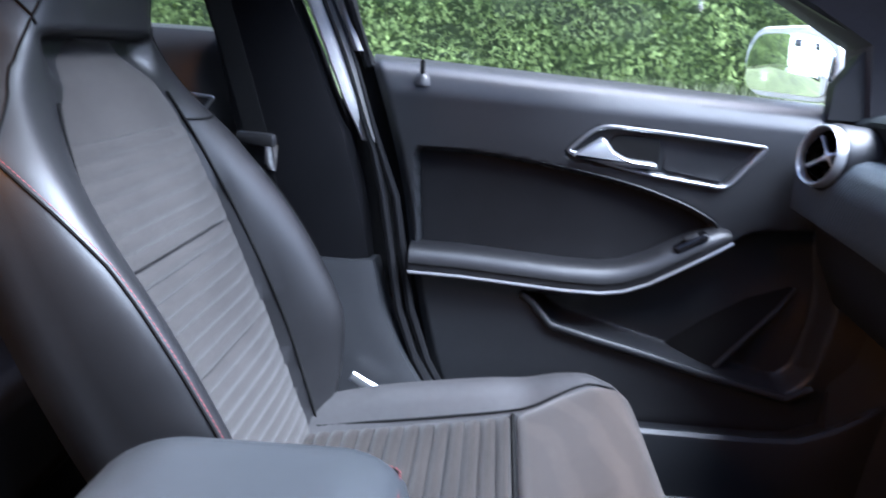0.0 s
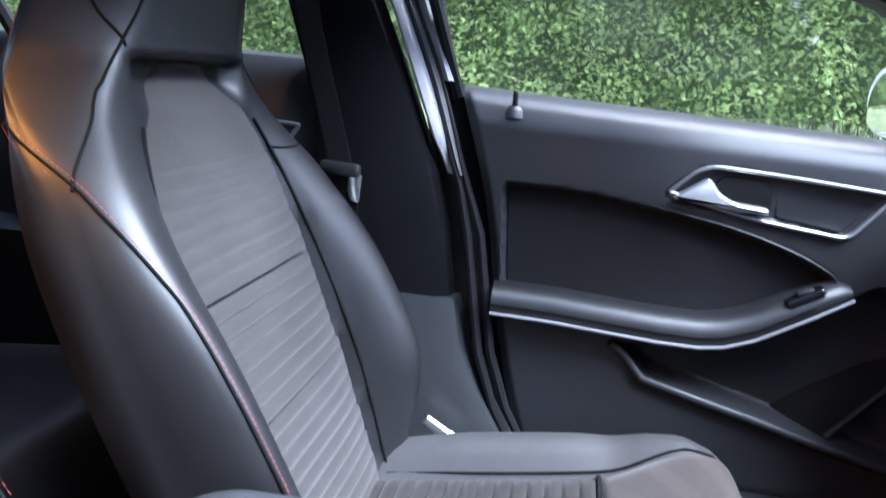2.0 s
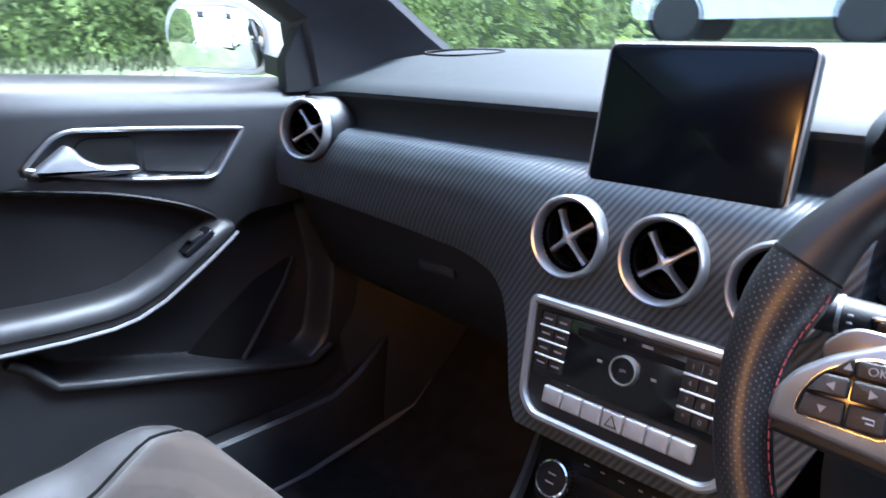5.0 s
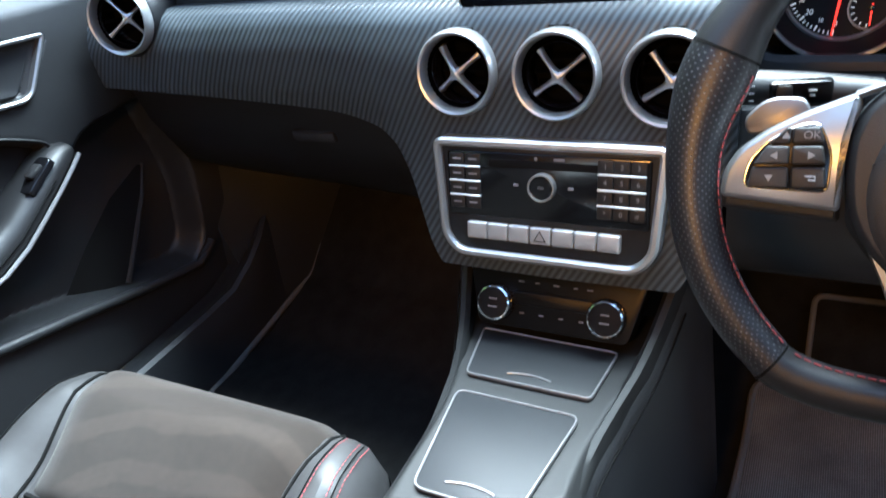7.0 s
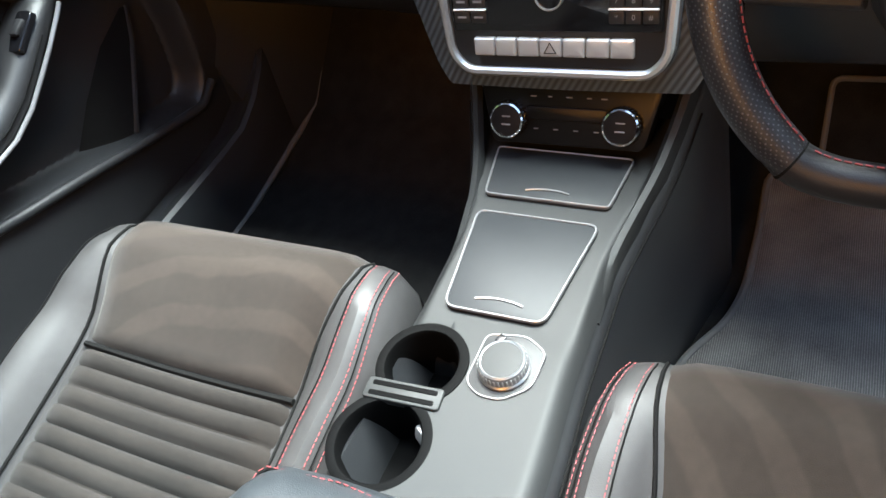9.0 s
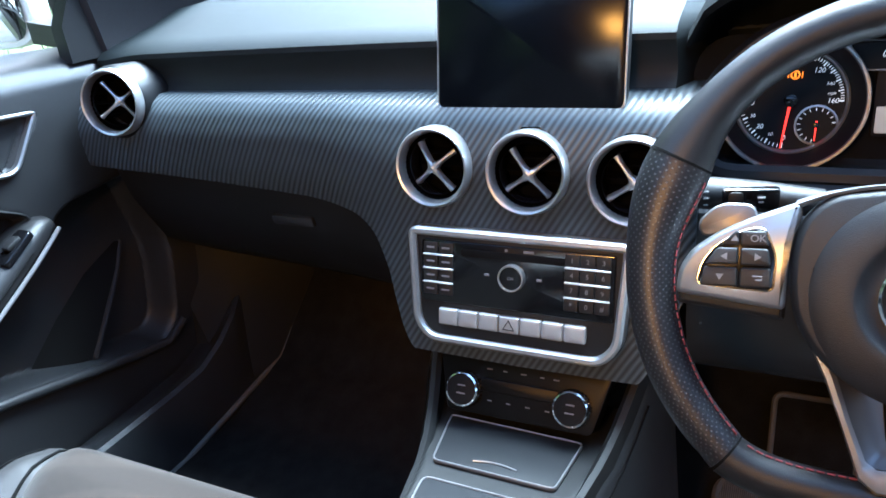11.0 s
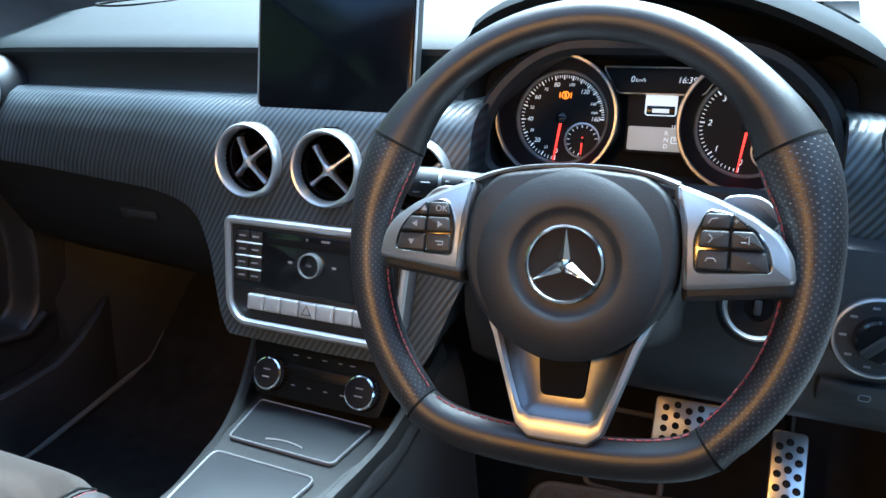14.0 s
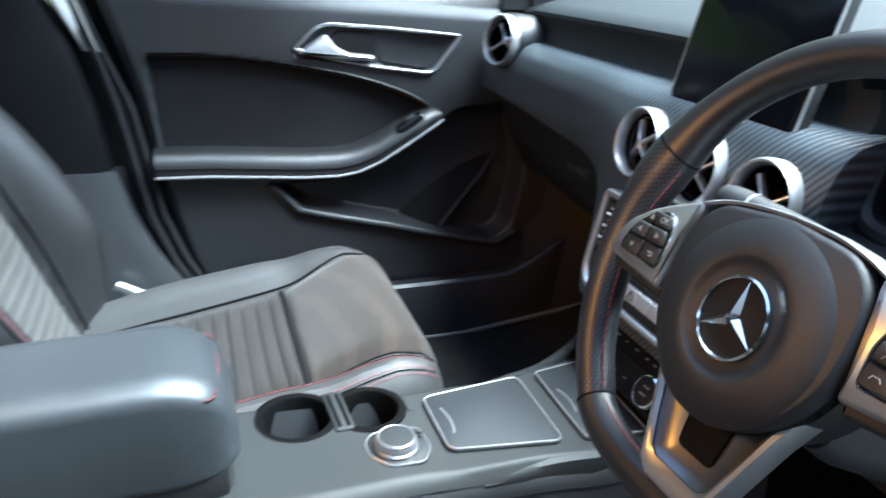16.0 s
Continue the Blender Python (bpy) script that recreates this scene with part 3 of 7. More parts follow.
loft([[(x, -GY, z + 0.018), (x, 0, z + 0.024), (x, GY, z + 0.018), (x, GY, z + 0.022), (x, 0, z + 0.028), (x, -GY, z + 0.022)] for x, z, w in ROOF[5:7]], bm=bm)
rg = lone("added_roof_glass", bm, TINTED, "unseen glass roof panel added to let in top light", "roof window", kind="structure")
rg.visible_shadow = False

# unseen plain wall, added to block sky light from the driver's side
bm = rbox((24.0, 0.3, 3.7), 0.02, pose(0.5, -4.3, 1.85))
lone("sky_blocking_wall", bm, WALLRENDER, "unseen plain wall added to block sky light from the side", "wall", kind="structure")

# lines of the middle pillar's front edge: x by height
EDGE_IN = [(0.92, -0.234), (0.974, -0.256), (1.107, -0.31), (1.2, -0.347), (1.29, -0.383), (1.39, -0.409)]
EDGE_OUT = [(0.92, -0.213), (0.974, -0.234), (1.107, -0.281), (1.2, -0.32), (1.29, -0.356), (1.39, -0.381)]
CHANNEL_OUT = [(0.92, -0.201), (0.974, -0.22), (1.107, -0.263), (1.2, -0.303), (1.29, -0.339), (1.39, -0.363)]
STRIP_IN = [(1.107, -0.256), (1.2, -0.292), (1.29, -0.326), (1.39, -0.354)]
STRIP_OUT = [(1.107, -0.242), (1.2, -0.278), (1.29, -0.311), (1.39, -0.339)]
for s, nm in ((1, "left"), (-1, "right")):
    rail = []
    for x, zo, yo, yi, zi in ((-1.7, 1.20, 0.66, 0.50, 1.29), (-1.2, 1.345, 0.69, 0.54, 1.35), (-0.6, 1.382, 0.70, 0.57, 1.385), (0.0, 1.384, 0.70, 0.57, 1.39), (0.22, 1.325, 0.705, 0.55, 1.39)):
        rail.append([(x, s * yo, zo), (x, s * (yo + yi) / 2, zo + 0.004), (x, s * yi, zi), (x, s * (yi - 0.01), zi + 0.035), (x, s * (yo + yi) / 2, zo + 0.06), (x, s * (yo + 0.05), zo + 0.035)])
    lone("trim", loft(rail), RAILCLOTH, "dark cloth roof rail trim above the side windows", "trim", kind="structure")
    # windscreen pillar
    pil = []
    for (ax, az), (bx, bz), y in (((0.60, 1.02), (0.98, 1.05), 0.735), ((0.575, 1.155), (0.83, 1.135), 0.728), ((0.381, 1.258), (0.58, 1.285), 0.705), ((0.20, 1.325), (0.42, 1.345), 0.69), ((0.0, 1.388), (0.26, 1.41), 0.66)):
        mx, mz = (ax + bx) / 2, (az + bz) / 2
        pil.append([(ax, s * (y + 0.03), az), (ax + 0.012, s * (y + 0.004), az + 0.008), (mx, s * (y - 0.012), mz + 0.01), (bx - 0.015, s * (y - 0.045), bz), (bx, s * (y - 0.04), bz + 0.01), (bx + 0.02, s * (y + 0.06), bz + 0.02), (mx, s * (y + 0.09), mz + 0.03), (ax, s * (y + 0.075), az)])
    lone("a_pillar", loft(pil), RAILCLOTH, "dark windscreen pillar trim", "pillar", kind="structure")
    # middle pillar, upper trim
    mid = []
    for z, xa, xb, y in ((1.40, -0.575, -0.425, 0.665), (1.28, -0.545, -0.392, 0.685), (1.12, -0.50, -0.322, 0.70), (0.97, -0.47, -0.262, 0.705), (0.86, -0.46, -0.235, 0.715), (0.735, -0.45, -0.215, 0.735)):
        mid.append([(xa, s * (y + 0.06), z), (xa + 0.01, s * (y + 0.01), z), (xa + 0.035, s * y, z), (xb - 0.035, s * y, z), (xb - 0.01, s * (y + 0.012), z), (xb, s * (y + 0.06), z)])
    pillar = thing("b_pillar", "black middle door pillar trim with light painted edge", "pillar", kind="structure")
    part("upper_trim", loft(mid), PILLAR, pillar)
    low = []
    for z, xa, xb, y in ((0.74, -0.46, -0.205, 0.725), (0.66, -0.46, -0.185, 0.715), (0.58, -0.46, -0.15, 0.705), (0.50, -0.46, -0.10, 0.70), (0.42, -0.46, -0.02, 0.70), (0.26, -0.46, 0.02, 0.70)):
        low.append([(xa, s * (y + 0.07), z), (xa + 0.01, s * y, z), (xb - 0.05, s * y, z), (xb - 0.012, s * (y + 0.012), z), (xb, s * (y + 0.07), z)])
    part("lower_trim", loft(low), DOORPLASTIC, pillar)
    # pale painted edge, seal channel and bright door-frame strip, side by side along the opening
    zs_ = [1.384 - 0.0305 * k for k in range(15)]
    edge, channel, strip = [], [], []
    for z in zs_:
        a, b = lerp(EDGE_IN, z), lerp(EDGE_OUT, z)
        sink = 0.026 * ease(1.03, 0.965, z)
        edge.append([(a + 0.004, s * 0.752, z), (a + 0.005, s * (0.722 + sink), z), (a + 0.35 * (b - a), s * (0.719 + sink), z), (a + 0.7 * (b - a), s * (0.722 + sink), z), (b - 0.004, s * (0.727 + sink * 0.8), z), (b, s * 0.735 + s * sink * 0.5, z), (b, s * 0.754, z)])
        c, d, e = lerp(CHANNEL_OUT, z), lerp(STRIP_IN, z), lerp(STRIP_OUT, z)
        channel.append([(b + 0.002, s * 0.752, z), (b + 0.003, s * 0.737, z), (b + 0.55 * (c - b), s * 0.731, z), (c - 0.001, s * 0.737, z), (c, s * 0.752, z)])
        if z > 1.10:
            strip.append([(c + 0.002, s * 0.756, z), (c + 0.003, s * 0.744, z), (d, s * 0.740, z), (d + 0.4 * (e - d), s * 0.736, z), (e - 0.002, s * 0.741, z), (e, s * 0.756, z)])
    part("painted_edge", loft(edge), PAINTEDGE, pillar, "pale silver painted steel edge")
    part("seal_channel", loft(channel), BINDING, pillar, "dark grey rubber sealing channel")
    part("bright_strip", loft(strip), PAINTEDGE, pillar, "pale painted door frame strip")
    # sill trim
    sill = []
    for x in (-1.2, -0.3, 0.0, 0.3, 0.50, 0.58, 0.64, 0.69, 0.73, 0.79):
        up = 0.10 * ease(0.55, 0.80, x)
        sill.append([(x, s * (p + 0.030 * ease(0.66, 0.78, x)), z + up * (z > 0.3)) for p, z in ((0.80, 0.20), (0.80, 0.43), (0.775, 0.442), (0.745, 0.446), (0.722, 0.452), (0.710, 0.462), (0.702, 0.464), (0.695, 0.458), (0.692, 0.44), (0.691, 0.38), (0.69, 0.20))])
    lone("door_sill", loft(sill), DOORPLASTIC, "black plastic door sill trim", "sill", kind="structure")

for k, top in enumerate((EDGE_OUT, CHANNEL_OUT)):
    path = [(lerp(top, z) + 0.001, 0.738 + 0.002 * k, z) for z in (1.384, 1.34, 1.29, 1.24, 1.19, 1.14, 1.09, 1.04, 0.99, 0.94)]
    path += [(x + 0.022 * k, 0.734 + 0.004 * k, z) for x, z in ((-0.200, 0.86), (-0.182, 0.75), (-0.165, 0.65), (-0.13, 0.55), (-0.08, 0.46))]
    lone("door_seal", tube(path, [0.0035] * 7 + [0.004, 0.005, 0.006, 0.0075, 0.008, 0.008, 0.008, 0.008], 8), RUBBER, "black rubber door seal strip", "seal", kind="structure")

# windscreen
ws = bmesh.new()
rows_ = []
for x, z, w in ((0.985, 1.085, 0.70), (0.80, 1.165, 0.685), (0.60, 1.25, 0.66), (0.40, 1.335, 0.63), (0.27, 1.392, 0.60)):
    rows_.append([ws.verts.new((x + 0.06 * (1 - (k / 8) ** 2) - 0.03, w * k / 8, z)) for k in range(-8, 9)])
for a, b in zip(rows_, rows_[1:]):
    for i in range(16):
        ws.faces.new((a[i], a[i + 1], b[i + 1], b[i]))
wsob = lone("windscreen", ws, GLASS, "clear raked windscreen glass", "windscreen", kind="structure")
wsob.visible_shadow = False
path = [(0.955 + 0.06 * (1 - (k / 8) ** 2), 0.70 * k / 8, 1.098) for k in range(-8, 9)]
lone("windscreen_edge", tube(path, 0.010, 8), RUBBER, "black edge at the foot of the windscreen", "seal", kind="structure")

# bulkhead, rear wall and far body sides that close the shell
bulk = bmesh.new()
loft([[(1.06, y, 0.25), (1.06, y, 1.04), (1.12, y, 1.04), (1.12, y, 0.25)] for y in (-0.8, 0.8)], bm=bulk)
lone("wall_front", bulk, MATT, "black bulkhead under the windscreen", "wall", kind="structure")
loft_bm = bmesh.new()
loft([[(-1.72, y, 0.3), (-1.66, y, 1.02), (-1.70, y, 1.02), (-1.78, y, 0.3)] for y in (-0.72, 0.72)], bm=loft_bm)
lone("wall_rear", loft_bm, MATT, "dark luggage area behind the rear seats", "wall", kind="structure")
bon = bmesh.new()
rings = []
for x, z, w in ((1.02, 1.06, 0.72), (1.3, 1.02, 0.74), (1.7, 0.93, 0.72), (1.95, 0.80, 0.66), (2.02, 0.6, 0.6)):
    ring = [(x, w * k / 6, z - 0.05 * (k / 6) ** 2) for k in range(-6, 7)]
    rings.append(ring + [(x, w, 0.35), (x, -w, 0.35)])
loft(rings, bm=bon)
lone("bonnet", bon, PAINT, "silver painted car bonnet", "bonnet", kind="structure")

# ---- doors on the passenger side ----
def to_door(x=0.0, y=0.735, z=0.0):
    """A frame on the door: local x forward, y up, z into the car."""
    return Matrix(((1, 0, 0, x), (0, 0, -1, y), (0, 1, 0, z), (0, 0, 0, 1)))


def poly_depth(poly, px, pz):
    """Signed distance of a point to a closed outline, inside positive."""
    best, inside, m = 9.0, False, len(poly)
    for i in range(m):
        ax, az = poly[i]
        bx, bz = poly[(i + 1) % m]
        dx, dz = bx - ax, bz - az
        t = ((px - ax) * dx + (pz - az) * dz) / max(1e-12, dx * dx + dz * dz)
        t = min(1, max(0, t))
        best = min(best, math.hypot(px - ax - t * dx, pz - az - t * dz))
        if (az > pz) != (bz > pz) and px < (bx - ax) * (pz - az) / (bz - az) + ax:
            inside = not inside
    return best if inside else -best


DOOR_SKIN = [(0.38, 0.80), (0.46, 0.765), (0.56, 0.752), (0.68, 0.748), (0.78, 0.752), (0.90, 0.745), (0.98, 0.738), (1.03, 0.740), (1.062, 0.752), (1.08, 0.775), (1.088, 0.81)]
REAR_EDGE = [(0.38, -0.055), (0.46, -0.075), (0.535, -0.100), (0.65, -0.128), (0.75, -0.148), (0.86, -0.165), (0.95, -0.185), (1.04, -0.212), (1.10, -0.235)]
INSET = [tuple(p) for p in round_poly([Vector(p) for p in ((-0.150, 0.955), (-0.03, 0.953), (0.116, 0.934), (0.25, 0.908), (0.345, 0.876), (0.40, 0.845), (0.36, 0.79), (0.21, 0.735), (-0.135, 0.74))], [0.02, 0.1, 0.1, 0.1, 0.06, 0.02, 0.05, 0.05, 0.02], 4)]
POCKET = [tuple(p) for p in round_poly([Vector(p) for p in ((0.055, 0.695), (0.078, 0.682), (0.118, 0.638), (0.20, 0.618), (0.40, 0.566), (0.565, 0.526), (0.605, 0.56), (0.63, 0.70), (0.60, 0.85), (0.46, 0.84), (0.36, 0.765), (0.20, 0.70))], [0.01, 0.02, 0.03, 0.05, 0.05, 0.03, 0.03, 0.05, 0.02, 0.02, 0.03, 0.04], 3)]
SUNK = [(0.113, 0.957), (0.130, 0.978), (0.165, 1.006), (0.20, 1.010), (0.445, 0.990), (0.452, 0.982), (0.395, 0.917), (0.375, 0.913), (0.13, 0.946)]


def belt_drop(x):
    """How much the belt line falls towards the front."""
    return -0.055 * (x + 0.236)


door = thing("passenger_door", "closed charcoal passenger door panel with silver handle", "car door")
bm = bmesh.new()
NX, NZ = 230, 160
rows_ = []
for j in range(NZ + 1):
    z = 0.38 + (1.088 + 0.017 - 0.38) * j / NZ
    xr = lerp(REAR_EDGE, z)
    row = []
    for i in range(NX + 1):
        x = xr + (0.80 - xr) * i / NX
        zz = z + belt_drop(x) * ease(0.95, 1.10, z)
        y = lerp(DOOR_SKIN, z - 0.016 * ease(0.95, 1.10, z))
        y += 0.022 * ease(-0.001, 0.009, poly_depth(INSET, x, zz))
        y += 0.055 * ease(-0.004, 0.020, poly_depth(POCKET, x, zz))
        y += 0.014 * ease(-0.002, 0.006, poly_depth(SUNK, x, zz))
        y += 0.012 * ease(0.022, 0.0, x - xr) ** 2
        row.append(bm.verts.new((x, y, zz)))
    rows_.append(row)
for a, b in zip(rows_, rows_[1:]):
    for i in range(NX):
        bm.faces.new((a[i], a[i + 1], b[i + 1], b[i]))
ex = bmesh.ops.extrude_edge_only(bm, edges=[e for e in bm.edges if e.is_boundary])
for v in [g for g in ex["geom"] if isinstance(g, bmesh.types.BMVert)]:
    v.co.y = max(v.co.y, 0.83)
part("door_panel", bm, DOORPLASTIC, door)

# cloth insert and the welt round it
bm = bmesh.new()
inner = inset([Vector(p) for p in INSET], 0.010)
cz = sum((p.y for p in inner)) / len(inner)
cx_ = sum((p.x for p in inner)) / len(inner)
rows_ = []
for k in (1.0, 0.8, 0.6, 0.4, 0.2, 0.03):
    rows_.append([(cx_ + (p.x - cx_) * k, lerp(DOOR_SKIN, cz + (p.y - cz) * k) + 0.0195 - 0.002 * (1 - k), cz + (p.y - cz) * k) for p in inner])
loft(rows_[:-1] + [[(cx_, lerp(DOOR_SKIN, cz) + 0.0175, cz)] * len(inner)], cap=False, bm=bm)
bmesh.ops.remove_doubles(bm, verts=bm.verts, dist=1e-6)
part("door_insert", bm, INSERT, door, "black cloth door insert")
part("insert_welt", tube([(x, 0.7445, z) for x, z in INSET if z > 0.78], 0.0028, 6), RUBBER, door)

# armrest with its silver strip
ARM = [(-0.148, 0.727), (-0.05, 0.725), (0.05, 0.7185), (0.13, 0.7135), (0.195, 0.713), (0.235, 0.719), (0.28, 0.737), (0.32, 0.761), (0.36, 0.786), (0.395, 0.807), (0.415, 0.819)]
rings = []
for k, (x, z) in enumerate(ARM):
    f = 1.0 if k < 8 else (0.92, 0.75, 0.42)[k - 8]
    y0 = 0.770
    sec = [(y0, 0.050), (0.745, 0.050), (0.727, 0.046), (0.716, 0.036), (0.711, 0.022), (0.711, 0.010), (0.716, 0.001), (0.730, -0.006), (y0, -0.010)]
    rings.append([(x, y0 - (y0 - y) * (0.6 + 0.4 * f), z + dz * f) for y, dz in sec])
arm = part("door_armrest", loft(rings), LEATHER, door, "black padded armrest")
part("armrest_strip", tube([(x, 0.7085 + 0.004 * max(0, k - 8), z + 0.004) for k, (x, z) in enumerate(ARM)], 0.0034, 8), STRIP, arm, "slim bright silver strip")
part("armrest_seam", tube([(x, 0.7100 + 0.004 * max(0, k - 8), z + 0.020) for k, (x, z) in enumerate(ARM[:9])], 0.0011, 5), SEAM, arm)

# window switch
m = Matrix.Translation((0.345, 0.728, 0.819)) @ pose(0, 0, 0, 0, -31, 0)
sw = part("window_switch", plate(round_poly(rect(0.062, 0.030), 0.008), -0.006, 0.004, 0.002, m), GLOSS, door, "gloss black window switch")
part("switch_rocker", rbox((0.026, 0.016, 0.008), 0.003, m @ pose(0.004, 0, 0.006, 0, 8, 0)), HARD, sw)

# inner handle
m = to_door(0, 0.742, 0)
hs = part("handle_surround", frame_ring([Vector(p) for p in round_poly([Vector(p) for p in ((0.113, 0.960), (0.166, 1.013), (0.30, 1.005), (0.459, 0.991), (0.398, 0.910), (0.24, 0.928))], [0.012, 0.03, 0.1, 0.014, 0.02, 0.1], 6)], 0.0065, -0.006, 0.006, 0.0022, m), GREYRING, door, "satin silver handle surround")
bowl = round_poly([Vector(p) for p in ((0.20, 0.995), (0.275, 0.992), (0.278, 0.944), (0.17, 0.957))], 0.012, 4)
# flat dark plate stands in for the shade of the finger recess
part("handle_shade_plate", plate(bowl, -0.012, -0.002, 0.001, m), MATT, hs, "dark plate standing in for the finger recess")
lever = [Vector(p) for p in ((0.124, 0.953), (0.150, 0.972), (0.176, 0.990), (0.184, 0.985), (0.196, 0.968), (0.222, 0.955), (0.272, 0.951), (0.274, 0.940), (0.21, 0.941), (0.16, 0.948))]
part("handle_lever", plate(round_poly(lever, 0.008, 3), -0.004, 0.014, 0.006, m), SATIN, hs, "satin silver pull lever")
plate_ = round_poly([Vector(p) for p in ((0.284, 0.994), (0.438, 0.982), (0.388, 0.920), (0.286, 0.936))], 0.008, 4)
part("handle_plate", plate(plate_, -0.016, -0.010, 0.003, m), DOORPLASTIC, hs)

# lock pin
pin = part("lock_pin", lathe([(0.0045, 0.0), (0.0045, 0.022), (0.003, 0.026)], pose(-0.141, 0.752, 1.075), 12), RUBBER, door, "small black lock pin")
part("pin_cup", lathe([(0.019, -0.014), (0.015, -0.002), (0.009, 0.005), (0.006, 0.006)], pose(-0.141, 0.757, 1.072), 20), DOORPLASTIC, pin)

# speaker fin inside the pocket, and pocket lip
fin = bmesh.new()
loft([[(0.335, 0.802, 0.590), (0.430, 0.774, 0.568), (0.446, 0.790, 0.560), (0.45, 0.81, 0.56)], [(0.41, 0.802, 0.650), (0.485, 0.777, 0.630), (0.498, 0.79, 0.62), (0.50, 0.81, 0.62)], [(0.485, 0.802, 0.700), (0.535, 0.785, 0.685), (0.545, 0.79, 0.68), (0.55, 0.81, 0.68)], [(0.56, 0.802, 0.728), (0.568, 0.796, 0.726), (0.572, 0.80, 0.722), (0.575, 0.81, 0.722)]], bm=fin)
# fin face darker than the door, so its shade is in the colour
part("speaker_fin", fin, MATT, door)
part("fin_ridge", tube([(0.436, 0.774, 0.566), (0.487, 0.777, 0.629), (0.537, 0.785, 0.685), (0.569, 0.797, 0.727)], [0.005, 0.0045, 0.004, 0.003], 8), DOORPLASTIC, door)
lip = [(0.060, 0.694), (0.080, 0.680), (0.118, 0.637), (0.20, 0.616), (0.30, 0.592), (0.40, 0.565), (0.50, 0.541), (0.565, 0.527), (0.61, 0.55)]
part("pocket_lip", tube([(x, 0.745, z) for x, z in lip], 0.0085, 10), DOORPLASTIC, door)

# window glass and its frame
win = bmesh.new()
out = [(-0.236, 1.09), (-0.325, 1.385), (0.0, 1.39), (0.381, 1.268), (0.575, 1.175), (0.575, 1.04)]
win.faces.new([win.verts.new((x, 0.785 - 0.25 * max(0, z - 1.08), z)) for x, z in out])
pane = part("window_pane", win, GLASS, door, "clear side window glass")
pane.visible_shadow = False
part("window_frame", tube([(x, 0.765 - 0.25 * max(0, z - 1.08), z) for x, z in ((-0.236, 1.085), (-0.29, 1.26), (-0.326, 1.372), (-0.30, 1.388), (0.0, 1.390), (0.20, 1.332), (0.381, 1.266), (0.56, 1.185))], 0.010, 8), RUBBER, door)
sail = bmesh.new()
loft([[(0.545, y, 1.04), (0.545, y, 1.095), (0.60, y, 1.185), (0.66, y, 1.15), (0.68, y, 1.04)] for y in (0.745, 0.77)], bm=sail)
part("mirror_sail", sail, HARD, door)

# wing mirror
mir = thing("wing_mirror", "silver-white wing mirror outside the passenger window", "wing mirror")
MM = Matrix.Translation((0.580, 1.020, 1.128)) @ pose(0, 0, 0, 0, 0, 28)
shell = []
for k, (x, s_) in enumerate(((-0.012, 0.96), (-0.004, 1.0), (0.03, 1.0), (0.075, 0.90), (0.11, 0.6), (0.125, 0.2))):
    prof = round_poly([Vector(p) for p in ((-0.115, -0.072), (0.105, -0.066), (0.125, 0.02), (0.100, 0.072), (-0.06, 0.076), (-0.122, 0.03))], 0.045, 4)
    shell.append([MM @ Vector((x, p.x * s_, p.y * s_)) for p in prof])
part("mirror_shell", loft(shell), PAINT, mir, "pale silver painted shell")
m = MM @ Matrix(((0, 0, -1, -0.012), (-1, 0, 0, 0), (0, 1, 0, 0), (0, 0, 0, 1)))
part("mirror_glass", plate(round_poly([Vector(p) for p in ((-0.106, -0.055), (0.10, -0.060), (0.108, 0.022), (0.05, 0.062), (-0.088, 0.060), (-0.112, 0.018))], 0.03, 5), -0.004, 0.004, 0.001, m), MIRROR, mir, "mirror glass")
foot = bmesh.new()
loft([[(0.60, 0.80, 1.05), (0.66, 0.80, 1.05), (0.66, 0.80, 1.085), (0.60, 0.80, 1.085)], [(0.60, 0.90, 1.065), (0.66, 0.90, 1.065), (0.66, 0.90, 1.10), (0.60, 0.90, 1.10)]], bm=foot)
part("mirror_foot", foot, HARD, mir)

# rear door
rd = thing("rear_door", "closed charcoal rear door panel with chrome handle", "car door")
bm = bmesh.new()
rings = []
for x in (-0.47, -0.50, -0.70, -0.95, -1.20, -1.35):
    rings.append([(x, y, z + 0.02 * (-0.5 - x) * (z > 0.9)) for y, z in ((0.80, 0.30), (0.755, 0.36), (0.74, 0.60), (0.735, 0.72), (0.715, 0.745), (0.712, 0.775), (0.74, 0.80), (0.735, 1.02), (0.745, 1.09), (0.77, 1.128), (0.82, 1.135), (0.83, 0.30))])
loft(rings, bm=bm)
part("door_panel", bm, DOORPLASTIC, rd)
m = to_door(0, 0.738, 0)
part("handle_surround", frame_ring(round_poly([Vector(p) for p in ((-0.74, 1.00), (-0.70, 1.035), (-0.50, 1.02), (-0.54, 0.965))], 0.012, 5), 0.007, -0.004, 0.006, 0.002, m), SATIN, rd, "satin silver handle surround")
win = bmesh.new()
win.faces.new([win.verts.new((x, 0.78 - 0.25 * max(0, z - 1.08), z)) for x, z in ((-0.49, 1.10), (-0.57, 1.39), (-1.05, 1.37), (-1.55, 1.20), (-1.55, 1.12))])
pane = part("window_pane", win, GLASS, rd, "clear rear side window glass")
pane.visible_shadow = False
part("window_divider", tube([(-1.075, 0.765, 1.13), (-1.14, 0.74, 1.26), (-1.18, 0.71, 1.36)], 0.014, 8), RUBBER, rd)
part("window_frame", tube([(-0.493, 0.76, 1.12), (-0.53, 0.735, 1.26), (-0.57, 0.70, 1.39)], 0.009, 8), RUBBER, rd)

rrd = thing("rear_door", "charcoal rear door on the driver's side", "car door")
bm = bmesh.new()
rings = []
